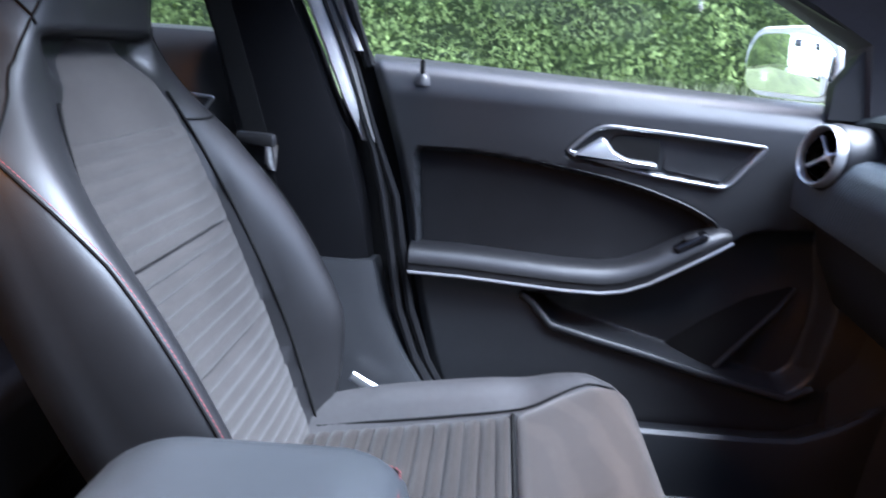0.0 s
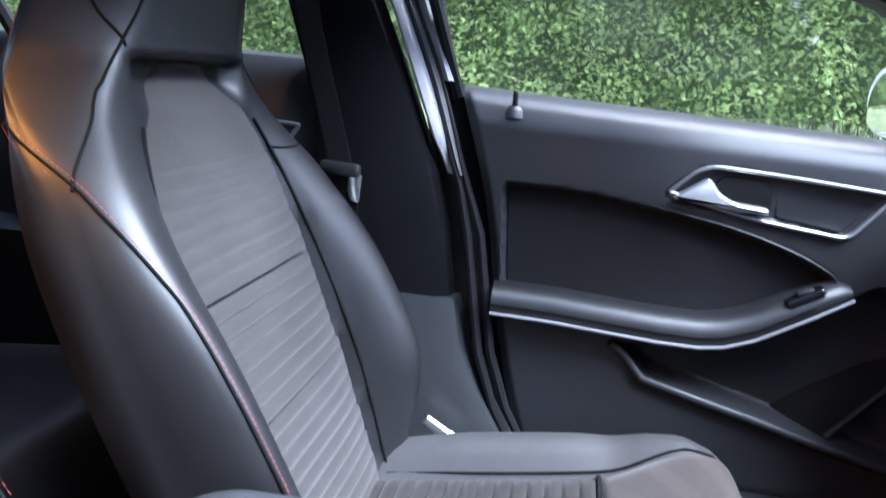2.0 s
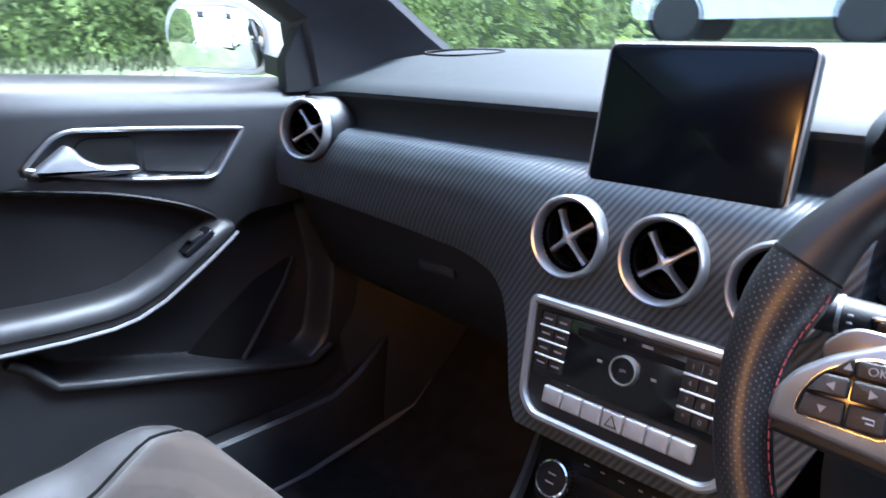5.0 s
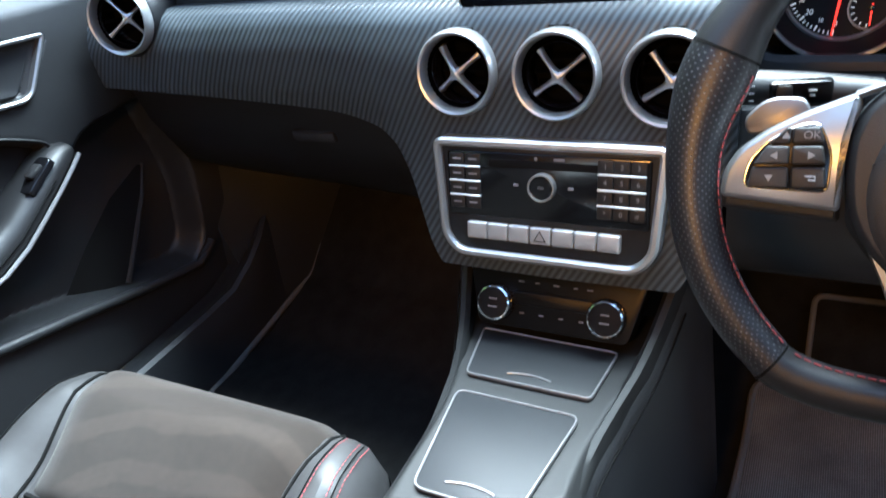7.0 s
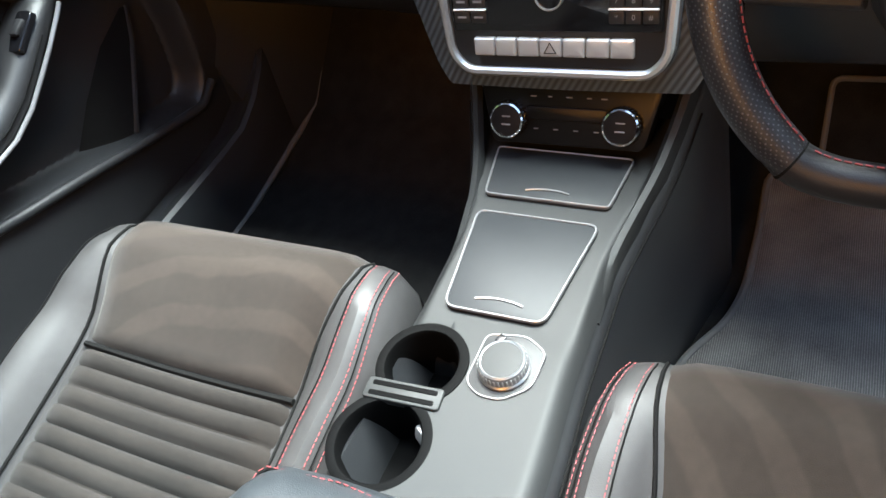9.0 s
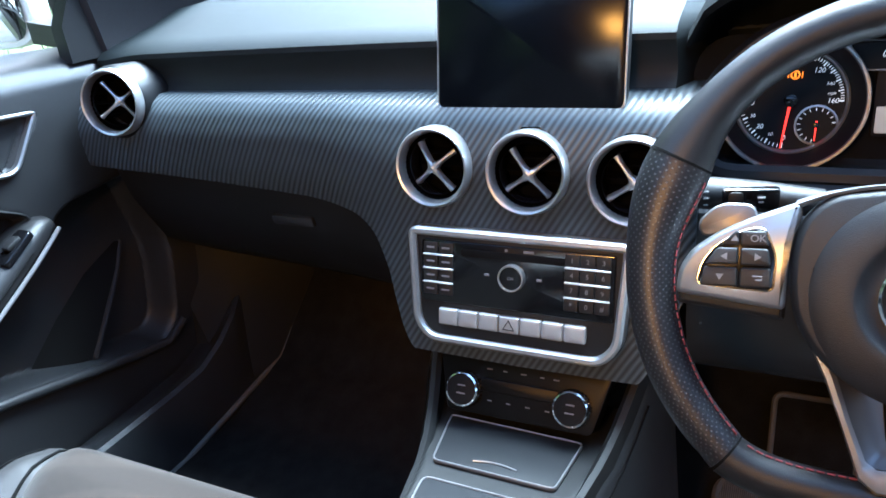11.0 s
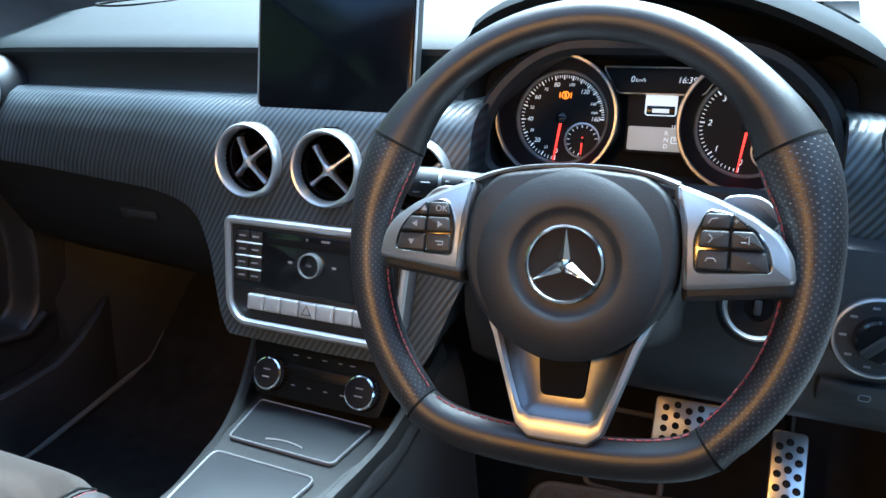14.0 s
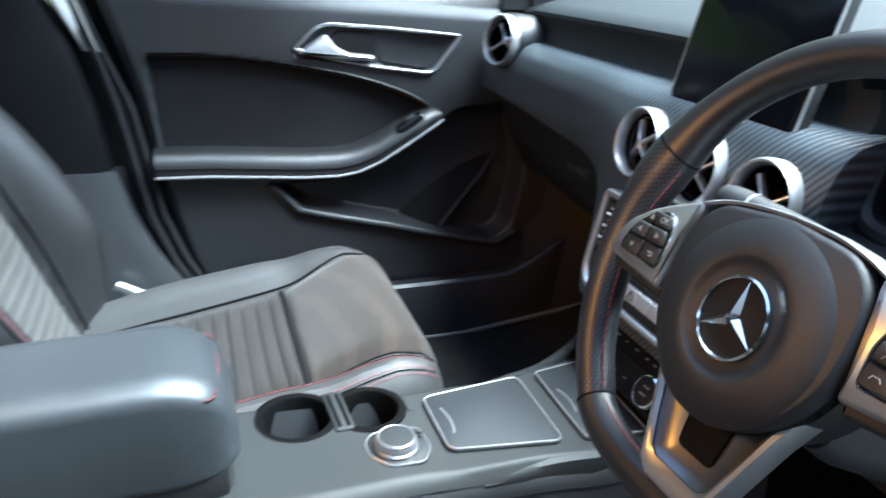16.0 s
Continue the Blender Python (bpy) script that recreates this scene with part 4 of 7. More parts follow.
for x in (-0.50, -0.70, -0.95, -1.20, -1.35):
    rings.append([(x, -y, z) for y, z in ((0.80, 0.30), (0.755, 0.36), (0.74, 0.60), (0.712, 0.765), (0.74, 0.80), (0.735, 1.02), (0.77, 1.128), (0.83, 1.135), (0.83, 0.30))])
loft(rings, bm=bm)
part("door_panel", bm, DOORPLASTIC, rrd)

# housing and lens of the added, unseen amber lamp behind the front seats
lamp = thing("added_amber_lamp", "unseen amber lamp added in the headliner for warm glints", "lamp")
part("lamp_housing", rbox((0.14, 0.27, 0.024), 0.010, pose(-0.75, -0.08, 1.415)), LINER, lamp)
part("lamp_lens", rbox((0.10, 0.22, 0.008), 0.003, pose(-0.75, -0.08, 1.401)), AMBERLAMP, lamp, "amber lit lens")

# ---- seats ----
BACK_X = [(0.44, -0.262), (0.50, -0.287), (0.62, -0.332), (0.75, -0.380), (0.88, -0.430), (0.99, -0.470), (1.07, -0.494), (1.12, -0.500), (1.20, -0.492), (1.30, -0.490), (1.345, -0.500), (1.365, -0.520), (1.372, -0.545)]
BACK_W = [(0.44, 0.200), (0.52, 0.226), (0.60, 0.256), (0.68, 0.272), (0.80, 0.279), (0.90, 0.275), (1.00, 0.252), (1.07, 0.216), (1.12, 0.190), (1.18, 0.178), (1.28, 0.160), (1.335, 0.138), (1.365, 0.100), (1.372, 0.06)]
BACK_T = [(0.44, 0.085), (0.60, 0.100), (0.80, 0.112), (1.00, 0.118), (1.12, 0.104), (1.25, 0.080), (1.34, 0.062), (1.365, 0.035), (1.372, 0.012)]
CREST = [(0.44, 0.020), (0.52, 0.046), (0.60, 0.084), (0.69, 0.110), (0.78, 0.101), (0.85, 0.086), (0.90, 0.068), (0.96, 0.044), (1.02, 0.024), (1.08, 0.008), (1.12, 0.0), (1.372, 0.0)]
PANEL_Y = [(0.44, 0.176), (0.70, 0.184), (0.85, 0.178), (0.95, 0.162), (1.02, 0.138), (1.07, 0.112), (1.10, 0.095), (1.372, 0.085)]


HEAD_Y = [(0.98, 0.230), (1.04, 0.203), (1.08, 0.173), (1.12, 0.138), (1.17, 0.114), (1.25, 0.097), (1.30, 0.090), (1.372, 0.05)]


def back_front(y, z):
    """The front surface of the backrest: x at a side offset and a height."""
    a, w, p, c = abs(y), lerp(BACK_W, z), lerp(PANEL_Y, z), lerp(CREST, z)
    x = lerp(BACK_X, z)
    t = lerp(BACK_T, z)
    top = ease(0.96, 1.12, z)
    if a > p:
        q = min(1, (a - p) / max(1e-6, w - p))
        lead, drop = 0.70, c * 0.80 + 0.16 * t
        if q < lead:
            bolster = c * math.sin(math.pi / 2 * q / lead) ** 0.66
        else:
            k = (q - lead) / (1 - lead)
            bolster = c - drop * (1 - math.sqrt(max(0, 1 - k * k)))
        x += bolster * (1 - top)
    # the head part: a flat front, and flanks that slope back from a crease
    yc = lerp(HEAD_Y, z)
    d = min(a, w) - yc
    fall = (math.sqrt(d * d + 0.00008) + d) / 2
    x -= top * fall * 0.85 * t / max(0.03, w - yc)
    x -= 0.022 * ease(1.050, 1.090, z) * ease(1.118, 1.104, z) * ease(0.130, 0.100, a)
    x += 0.020 * ease(1.104, 1.122, z) * ease(1.37, 1.30, z) * ease(0.15, 0.06, a)
    return x


CUSH_Z = [(-0.31, 0.485), (-0.20, 0.505), (-0.05, 0.532), (0.06, 0.556), (0.13, 0.587), (0.18, 0.603), (0.208, 0.603), (0.230, 0.588), (0.243, 0.560), (0.248, 0.52)]
CUSH_C = [(-0.31, 0.048), (-0.15, 0.056), (0.0, 0.052), (0.10, 0.034), (0.17, 0.016), (0.22, 0.001), (0.243, 0.0)]
CUSH_W = [(-0.31, 0.240), (-0.1, 0.262), (0.08, 0.262), (0.18, 0.250), (0.225, 0.236), (0.248, 0.222)]


def cush_top(x, y):
    a, w, c = abs(y), lerp(CUSH_W, x), lerp(CUSH_C, x)
    z = lerp(CUSH_Z, x) - 0.008 * math.cos(min(1, a / 0.17) * math.pi / 2) * ease(0.2, 0.05, x)
    if a > 0.168:
        q = min(1, (a - 0.168) / (w - 0.168))
        z += c * math.sin(min(1, q / 0.62) * math.pi / 2) ** 0.9
        if q > 0.45:
            k = (q - 0.45) / 0.55
            z -= (c + 0.045) * (1 - math.sqrt(max(0, 1 - k * k)))
    return z


def stitches(points, size, gap, mat, parent, lift):
    """A row of short raised threads along a line; lift is the way they stand off."""
    bm = bmesh.new()
    pts = [Vector(p) for p in points]
    run, at, up = 0.0, 0.0, Vector(lift).normalized()
    for a, b in zip(pts, pts[1:]):
        d = b - a
        n = d.length
        if n < 1e-6:
            continue
        d /= n
        while at < run + n:
            s = a + d * (at - run)
            e = s + d * size
            side = d.cross(up).normalized() * size * 0.13
            top = up * size * 0.13
            v = [bm.verts.new(q) for q in (s - side, s + side, e + side, e - side, s + top, e + top)]
            for f in ((0, 4, 5, 3), (1, 2, 5, 4), (0, 1, 4), (2, 3, 5)):
                bm.faces.new([v[i] for i in f])
            at += size + gap
        run += n
    ob = part("stitching", bm, mat, parent, "red thread stitching", smooth=False)
    ob["kind"] = "stuff"
    return ob


def flank_y(g, w):
    """Half width of the backrest at a share g of the way round its flank."""
    return w * (1 + 0.02 * math.sin(math.pi * min(1, g * 1.2)) - 0.1 * g * g)


def side_point(x, z, s):
    """A point of the backrest's flank or shoulder at that depth and height."""
    w, t, xc = lerp(BACK_W, z), lerp(BACK_T, z), lerp(BACK_X, z)
    xf, xb = back_front(s * w, z), xc - t * 0.77
    if x <= xf:
        g = min(1.0, (xf - x) / max(1e-6, xf - xb))
        return Vector((max(x, xb), s * (flank_y(g, w) + 0.0012), z))
    lo, hi = (min(lerp(HEAD_Y, z), w) if z > 1.04 else lerp(PANEL_Y, z) + 0.58 * (w - lerp(PANEL_Y, z))), w
    x = min(x, back_front(lo, z) - 0.002)
    for _ in range(24):
        y = (lo + hi) / 2
        if back_front(y, z) > x:
            lo = y
        else:
            hi = y
    return Vector((x + 0.0008, s * (lo + 0.001), z))


def flank_line(table, s, n=30):
    """A line on the backrest's flank through (x, z) pairs, evenly read in z."""
    rows = sorted((z, x) for x, z in table)
    z0, z1 = rows[0][0], rows[-1][0]
    return [side_point(lerp(rows, z1 + (z0 - z1) * k / n), z1 + (z0 - z1) * k / n, s) for k in range(n + 1)]


def seat(name, at, label, inner):
    th = thing(name, label, "car seat", "front seats", at=at)
    o = Vector(at)
    # backrest shell
    rings, N = [], 61
    zs = [0.44 + 0.61 * k / 34 for k in range(34)] + [1.05 + 0.004 * k for k in range(20)] + [1.13 + 0.24 * k / 20 for k in range(21)] + [1.372]
    for z in zs:
        w, t, xc = lerp(BACK_W, z), lerp(BACK_T, z), lerp(BACK_X, z)
        ys = [w * math.sin(math.pi / 2 * (2 * k / (N - 1) - 1)) for k in range(N)]
        ring = [o + Vector((back_front(y, z), y, z)) for y in ys]
        xf, xb = back_front(w, z), xc - t * 0.77
        flank = [(xf + (xb - xf) * g, flank_y(g, w)) for g in (0.12, 0.3, 0.5, 0.72)]
        ring += [o + Vector((x, y, z)) for x, y in flank]
        for k in range(9, -10, -3):
            v = k / 10
            ring.append(o + Vector((xc - t * (1.05 - 0.35 * v * v), v * w, z)))
        ring += [o + Vector((x, -y, z)) for x, y in flank[::-1]]
        rings.append(ring)
    back = part("backrest", loft(rings), LEATHER, th, "black leather backrest with raised side bolsters")
    # pleated suede centre of the backrest
    bm, prev = bmesh.new(), None
    M = 210
    for j in range(M + 1):
        z = 0.475 + (1.108 - 0.475) * j / M
        p = lerp(PANEL_Y, z) + 0.004
        if z > 1.01:
            p *= math.sqrt(max(0.05, 1 - ((z - 1.01) / 0.100) ** 2 * 0.80))
        rib = 0.0
        if z < 0.995:
            ph = (0.995 - z) / 0.0213
            fr = ph - math.floor(ph)
            rib = 0.0060 * (math.sin(math.pi * fr) ** 0.6 - 0.8)
            if math.floor(ph + 0.5) in (7, 14) and abs(fr - round(fr)) < 0.18:
                rib -= 0.003
        row = []
        for k in range(13):
            y = p * (2 * k / 12 - 1)
            edge = 1 - abs(2 * k / 12 - 1) ** 6
            row.append(bm.verts.new(o + Vector((back_front(y * 0.98, z) + (0.0065 + rib) * edge - 0.002 * (1 - edge), y, z))))
        if prev:
            for k in range(12):
                bm.faces.new((prev[k], prev[k + 1], row[k + 1], row[k]))
        prev = row
    part("backrest_centre", bm, SUEDE, back, "dark grey pleated suede centre panel")
    # seams of the backrest
    for s in (-1, 1):
        line = [o + Vector((back_front(s * (lerp(PANEL_Y, z) + 0.004), z) + 0.002, s * (lerp(PANEL_Y, z) + 0.004), z)) for z in [0.50 + 0.02 * k for k in range(28)]]
        part("panel_seam", tube(line, 0.0022, 6), SEAM, back)
        # long seam down the flank, with a double row of thread on the console side
        line = [o + p for p in flank_line([(-0.605, 1.066), (-0.527, 1.022), (-0.470, 0.989), (-0.393, 0.921), (-0.345, 0.865), (-0.305, 0.806), (-0.270, 0.740), (-0.240, 0.66), (-0.225, 0.58)], s, 44)]
        part("side_seam", tube(line, 0.0017, 6), SEAM, back)
        for d in (-0.0045, 0.0045) if s == inner else ():
            stitches([p + Vector((d * 0.8, s * 0.0010, d)) for p in line], 0.0042, 0.0022, DULLSTITCH, back, (0.2, s, 0))
        # seams of the head part: one down the crease, one curving over the flank
        line = []
        for k in range(34):
            z = 1.363 - 0.0084 * k
            y = min(lerp(HEAD_Y, z), 0.99 * lerp(BACK_W, z))
            line.append(o + Vector((back_front(y, z) + 0.0012, s * (y + 0.0006), z)))
        x0, z0 = line[-1].x - o.x, line[-1].z
        for k in range(1, 13):
            line.append(o + side_point(x0 + (-0.478 - x0) * k / 12, z0 + (0.990 - z0) * k / 12, s))
        part("head_seam", tube(line, 0.0017, 6), SEAM, back)
        line = []
        for k in range(26):
            z = 1.122 + 0.0088 * k
            y = lerp([(1.10, 0.150), (1.122, 0.131), (1.157, 0.141), (1.189, 0.147), (1.217, 0.145), (1.252, 0.135), (1.30, 0.120), (1.345, 0.100)], z)
            line.append(o + Vector((back_front(y, z) + 0.0010, s * (y + 0.0008), z)))
        part("head_seam", tube(line, 0.0015, 6), SEAM, back)
        if s == inner:
            line = []
            for k in range(26):
                z = 0.52 + 0.0172 * k
                w, p = lerp(BACK_W, z), lerp(PANEL_Y, z)
                y = s * (p + (w - p) * (0.10 + 0.16 * ease(0.95, 0.80, z)))
                line.append(o + Vector((back_front(y, z) + 0.0015, y, z)))
            part("bolster_seam", tube(line, 0.0014, 6), SEAM, back)
            stitches([p + Vector((0.0006, s * 0.004, 0)) for p in line], 0.0036, 0.0022, DULLSTITCH, back, (1, s * 0.5, 0))
        else:
            line = []
            for k in range(14):
                q = k / 13
                z = 1.0 - 0.004 * math.sin(q * 3.1) + 0.006 * q
                w, p = lerp(BACK_W, z), lerp(PANEL_Y, z)
                y = s * (p + (w - p) * (0.02 + 0.90 * q))
                line.append(o + Vector((back_front(y, z) + 0.0012, y, z)))
            part("shoulder_seam", tube(line, 0.0018, 6), SEAM, back)
    # hard back shell
    bm = bmesh.new()
    rings = []
    for k in range(17):
        z = 0.46 + 0.036 * k
        w, t, xc = lerp(BACK_W, z) * 0.84, lerp(BACK_T, z), lerp(BACK_X, z)
        rings.append([o + Vector((xc - t * (1.10 - 0.35 * (v / 6) ** 2), w * v / 6, z)) for v in range(-6, 7)] + [o + Vector((xc - t * 0.6, w * v / 6, z)) for v in range(6, -7, -3)])
    part("back_shell", loft(rings), HARD, th, "black plastic back shell")
    # cushion
    rings = []
    for k in range(44):
        x = -0.31 + 0.558 * k / 43
        w = lerp(CUSH_W, x)
        top = [o + Vector((x, w * (2 * i / 28 - 1), cush_top(x, w * (2 * i / 28 - 1)))) for i in range(29)]
        zb = 0.37 + 0.10 * ease(0.14, 0.248, x)
        rings.append(top + [o + Vector((x, w * 0.98, zb + 0.03)), o + Vector((x, w * 0.85, zb)), o + Vector((x, -w * 0.85, zb)), o + Vector((x, -w * 0.98, zb + 0.03))])
    cush = part("seat_cushion", loft(rings), CUSHLEATHER, th, "black leather seat cushion with side bolsters")
    # pleated rear part of the cushion and plain thigh part
    for nm, x0, x1, ribs, lab in (("cushion_centre", -0.285, 0.050, True, "dark grey pleated suede cushion centre"), ("thigh_pad", 0.055, 0.2465, False, "brown-grey suede thigh pad with brush marks")):
        bm, prev = bmesh.new(), None
        M = 140 if ribs else 36
        for j in range(M + 1):
            x = x0 + (x1 - x0) * j / M
            wp = 0.170 if ribs else 0.170 + 0.016 * ease(0.08, 0.20, x)
            e = min(x - x0, (x1 - x) if ribs else 1.0)
            lift = (0.008 * math.sqrt(min(1, e / 0.010)) if ribs else 0.015 * math.sqrt(min(1, e / 0.016))) if e > 0 else -0.006
            if ribs:
                ph = (x1 - x) / 0.0245
                lift += 0.0125 * (math.sin(math.pi * (ph - math.floor(ph))) ** 0.55 - 0.42)
            else:
                lift += 0.008 * math.sin(math.pi * min(1, (x - x0) / 0.16)) * 0.6
            row = []
            for k in range(17):
                v = 2 * k / 16 - 1
                y = wp * v
                edge = 1 - abs(v) ** 14
                row.append(bm.verts.new(o + Vector((x, y, cush_top(x, y * 0.97) + lift * edge - 0.003 * (1 - edge)))))
            if prev:
                for k in range(16):
                    bm.faces.new((prev[k], prev[k + 1], row[k + 1], row[k]))
            prev = row
        if not ribs:
            for dz in (0.05, 0.09):
                row = [bm.verts.new(v.co + Vector((-0.002, 0, -dz))) for v in prev]
                for k in range(16):
                    bm.faces.new((prev[k], prev[k + 1], row[k + 1], row[k]))
                prev = row
        part(nm, bm, SUEDE_PLEATS if ribs else SUEDE_WORN, cush, lab)
    # dark bar laid behind the thigh pad, painting the shade of the gap
    part("gap_shade", tube([o + Vector((0.0525, 0.0165 * k, cush_top(0.0525, 0.0165 * k) + 0.003)) for k in range(-10, 11)], 0.0040, 6), SEAM, cush)
    for s in (-1, 1):
        line = []
        for k in range(26):
            x = -0.27 + 0.02 * k
            y = s * (0.172 + 0.016 * ease(0.08, 0.20, x))
            line.append(o + Vector((x, y, cush_top(x, y) + 0.001)))
        part("panel_seam", tube(line, 0.0022, 6), SEAM, cush)
        for frac, rows in ((0.40, (0.0035,)), (0.74, (-0.0042, 0.0042))) if s == inner else ((0.70, ()),):
            line = []
            for k in range(25):
                x = -0.25 + 0.0197 * k
                w = lerp(CUSH_W, x)
                y = s * (0.168 + (w - 0.168) * frac)
                line.append(o + Vector((x, y, cush_top(x, y) + 0.0012)))
            part("bolster_seam", tube(line, 0.0009, 6), SEAM, cush)
            for d in rows:
                stitches([Vector((p.x, p.y + s * d, cush_top(p.x - o.x, p.y + s * d - o.y) + 0.0012)) for p in line], 0.0042, 0.0022, STITCH, cush, (0, s * (0.2 + frac * 0.6), 1))
    # base and rails
    part("seat_base", rbox((0.44, 0.44, 0.06), 0.02, Matrix.Translation(o + Vector((-0.06, 0, 0.37)))), HARD, th)
    for s in (-1, 1):
        part("seat_rail", rbox((0.50, 0.03, 0.05), 0.006, Matrix.Translation(o + Vector((-0.06, s * 0.19, 0.335)))), HARD, th)
    return th


passenger = seat("front_seat", (0.0, 0.372, 0.0), "black leather passenger seat with pleated grey suede centre", -1)
driver = seat("front_seat", (-0.055, -0.352, 0.0), "black leather driver's seat with suede thigh pad", 1)
driver["label"] = "black leather driver's seat with brown-grey suede thigh pad"

# buckle plate, silver recline lever and belt by the passenger seat
belt = thing("seat_belt", "black passenger seat belt hanging at the door pillar", "seat belt")
pts = [(-0.478, 0.668, 1.245), (-0.463, 0.664, 1.17), (-0.435, 0.655, 1.08), (-0.405, 0.645, 0.985), (-0.392, 0.640, 0.93), (-0.370, 0.640, 0.80), (-0.35, 0.655, 0.62), (-0.34, 0.68, 0.45)]
bm = bmesh.new()
rings = []
for x, y, z in pts:
    rings.append([(x - 0.022, y + 0.008, z), (x + 0.022, y - 0.008, z), (x + 0.022, y - 0.0065, z), (x - 0.022, y + 0.0095, z)])
loft(rings, bm=bm)
part("webbing", bm, WEB, belt, "black woven webbing")
part("belt_guide", rbox((0.060, 0.03, 0.030), 0.010, pose(-0.478, 0.676, 1.262, 0, 0, -15)), MATT, belt)
tongue = part("tongue", rbox((0.072, 0.016, 0.022), 0.006, pose(-0.398, 0.637, 0.962, 0, 0, -15)), HARD, belt, "black moulded tongue grip")
part("tongue_plate", rbox((0.024, 0.003, 0.045), 0.001, pose(-0.372, 0.632, 0.935, 0, 6, -15)), CHROME, tongue, "bright steel tongue plate")
lev = bmesh.new()
tube([(-0.235, 0.655, 0.545), (-0.20, 0.655, 0.522), (-0.165, 0.655, 0.510)], [0.006, 0.008, 0.006], 8, flat=1.6, bm=lev)
lone("seat_belt_buckle", lev, SATIN, "small silver buckle bar beside the seat", "buckle")

# rear bench
bench = thing("rear_bench", "black rear bench seat behind the front seats", "bench seat")
part("bench_cushion", rbox((0.52, 1.30, 0.20), 0.05, pose(-0.92, 0, 0.50, 0, -6, 0), 4), LEATHER, bench)
part("bench_backrest", rbox((0.16, 1.30, 0.62), 0.05, pose(-1.24, 0, 0.78, 0, -20, 0), 4), LEATHER, bench)

# ---- dashboard ----
dash = thing("dashboard", "black soft dashboard with dark ribbed trim", "dashboard")
rings = []
for y in [-0.745 + 1.49 * k / 40 for k in range(41)]:
    e = ease(0.60, 0.745, abs(y)) * 0.035 + 0.13 * ease(-0.16, -0.19, y) * ease(-0.57, -0.54, y)
    far = 0.055 * (1 - (y / 0.74) ** 2)
    h = 0.006 * math.cos(y * 2)
    rings.append([(x + e * (x < 0.7) + far * (x > 0.9), y, z + h * (z > 1.03) - 0.34 * min(e, 0.035) * (z > 1.03)) for x, z in ((0.95, 1.098), (0.86, 1.108), (0.76, 1.100), (0.66, 1.080), (0.585, 1.063), (0.562, 1.055), (0.553, 1.047), (0.553, 1.040), (0.560, 1.032), (0.566, 1.020), (0.565, 1.005), (0.556, 0.994), (0.560, 0.97), (0.565, 0.85), (0.62, 0.75), (0.95, 0.75))])
part("upper_pad", loft(rings), DASHPAD, dash, "black soft upper pad")

oval = [(0.79 + 0.045 * math.cos(k / 20 * math.pi), 0.56 + 0.085 * math.sin(k / 20 * math.pi)) for k in range(40)]
part("speaker_grille", tube([(x, y, lerp([(0.66, 1.080), (0.76, 1.100), (0.86, 1.108)], x) + 0.006 * math.cos(y * 2)) for x, y in oval], 0.0022, 6, closed=True), MATT, dash, "dark outline of a flush speaker grille")


def trim_bottom(y):
    return lerp([(0.0, 0.700), (0.135, 0.702), (0.150, 0.722), (0.163, 0.755), (0.180, 0.800), (0.205, 0.838), (0.235, 0.853), (0.34, 0.866), (0.53, 0.882), (0.72, 0.893)], abs(y))


CENTRE_VENTS = ((0.102, 0.926, (4, -5)), (-0.010, 0.924, (9, 6)), (-0.1225, 0.920, (8, 8)))
SIDE_VENTS = ((0.614, 0.994, 12, (-6, 34)), (-0.620, 0.985, -12, (6, 0)))
VENT_R = 0.0465


def trim_x(y, z):
    mid = lerp([(0.69, 0.428), (0.72, 0.436), (0.86, 0.470), (0.92, 0.474), (0.97, 0.490), (0.990, 0.512), (0.995, 0.535)], z)
    out = lerp([(0.85, 0.513), (0.87, 0.505), (0.90, 0.497), (0.94, 0.495), (0.97, 0.503), (0.988, 0.517), (0.995, 0.535)], z)
    return mid + (out - mid) * ease(0.14, 0.33, abs(y))


def trim_piece(y0, y1, n):
    rings = []
    for k in range(n + 1):
        y = y0 + (y1 - y0) * k / n
        zb = trim_bottom(y)
        front = []
        for j in range(71):
            z = zb + (0.995 - zb) * j / 70
            gap = min(math.hypot(y - v[0], z - v[1]) for v in CENTRE_VENTS + SIDE_VENTS)
            front.append((trim_x(y, z) + 0.060 * ease(VENT_R * 0.93, VENT_R * 0.86, gap), y, z))
        rings.append([(front[0][0] + 0.03, y, zb + 0.004), (front[0][0] + 0.006, y, zb - 0.001)] + front + [(0.60, y, 0.994), (0.60, y, zb + 0.02)])
    return loft(rings)


part("trim_panel", trim_piece(0.715, -0.185, 330), CARBON, dash, "dark trim with fine diagonal ribs")
part("trim_panel", trim_piece(-0.545, -0.715, 64), CARBON, dash, "dark trim with fine diagonal ribs")
# glove box and knee panels
rings = []
for y in (0.715, 0.55, 0.40, 0.28, 0.22, 0.185, 0.172):
    zb = trim_bottom(y) + 0.006
    rings.append([(0.60, y, zb + 0.05), (0.535, y, zb), (0.540, y, zb - 0.02), (0.555, y, zb - 0.08), (0.60, y, zb - 0.17), (0.70, y, zb - 0.24), (0.95, y, zb - 0.26), (0.95, y, zb)])
glove = part("glove_box", loft(rings), HARD, dash, "black glove box lid")
part("glove_catch", rbox((0.012, 0.075, 0.018), 0.005, pose(0.552, 0.385, 0.805, 0, -12, 0)), DOORPLASTIC, glove)
rings = []
for y in (-0.178, -0.24, -0.36, -0.48, -0.60, -0.72):
    rings.append([(0.60, y, 0.92), (0.52, y, 0.905), (0.485, y, 0.885), (0.475, y, 0.84), (0.480, y, 0.76), (0.50, y, 0.70), (0.56, y, 0.655), (0.75, y, 0.64), (0.95, y, 0.70), (0.95, y, 0.92)])
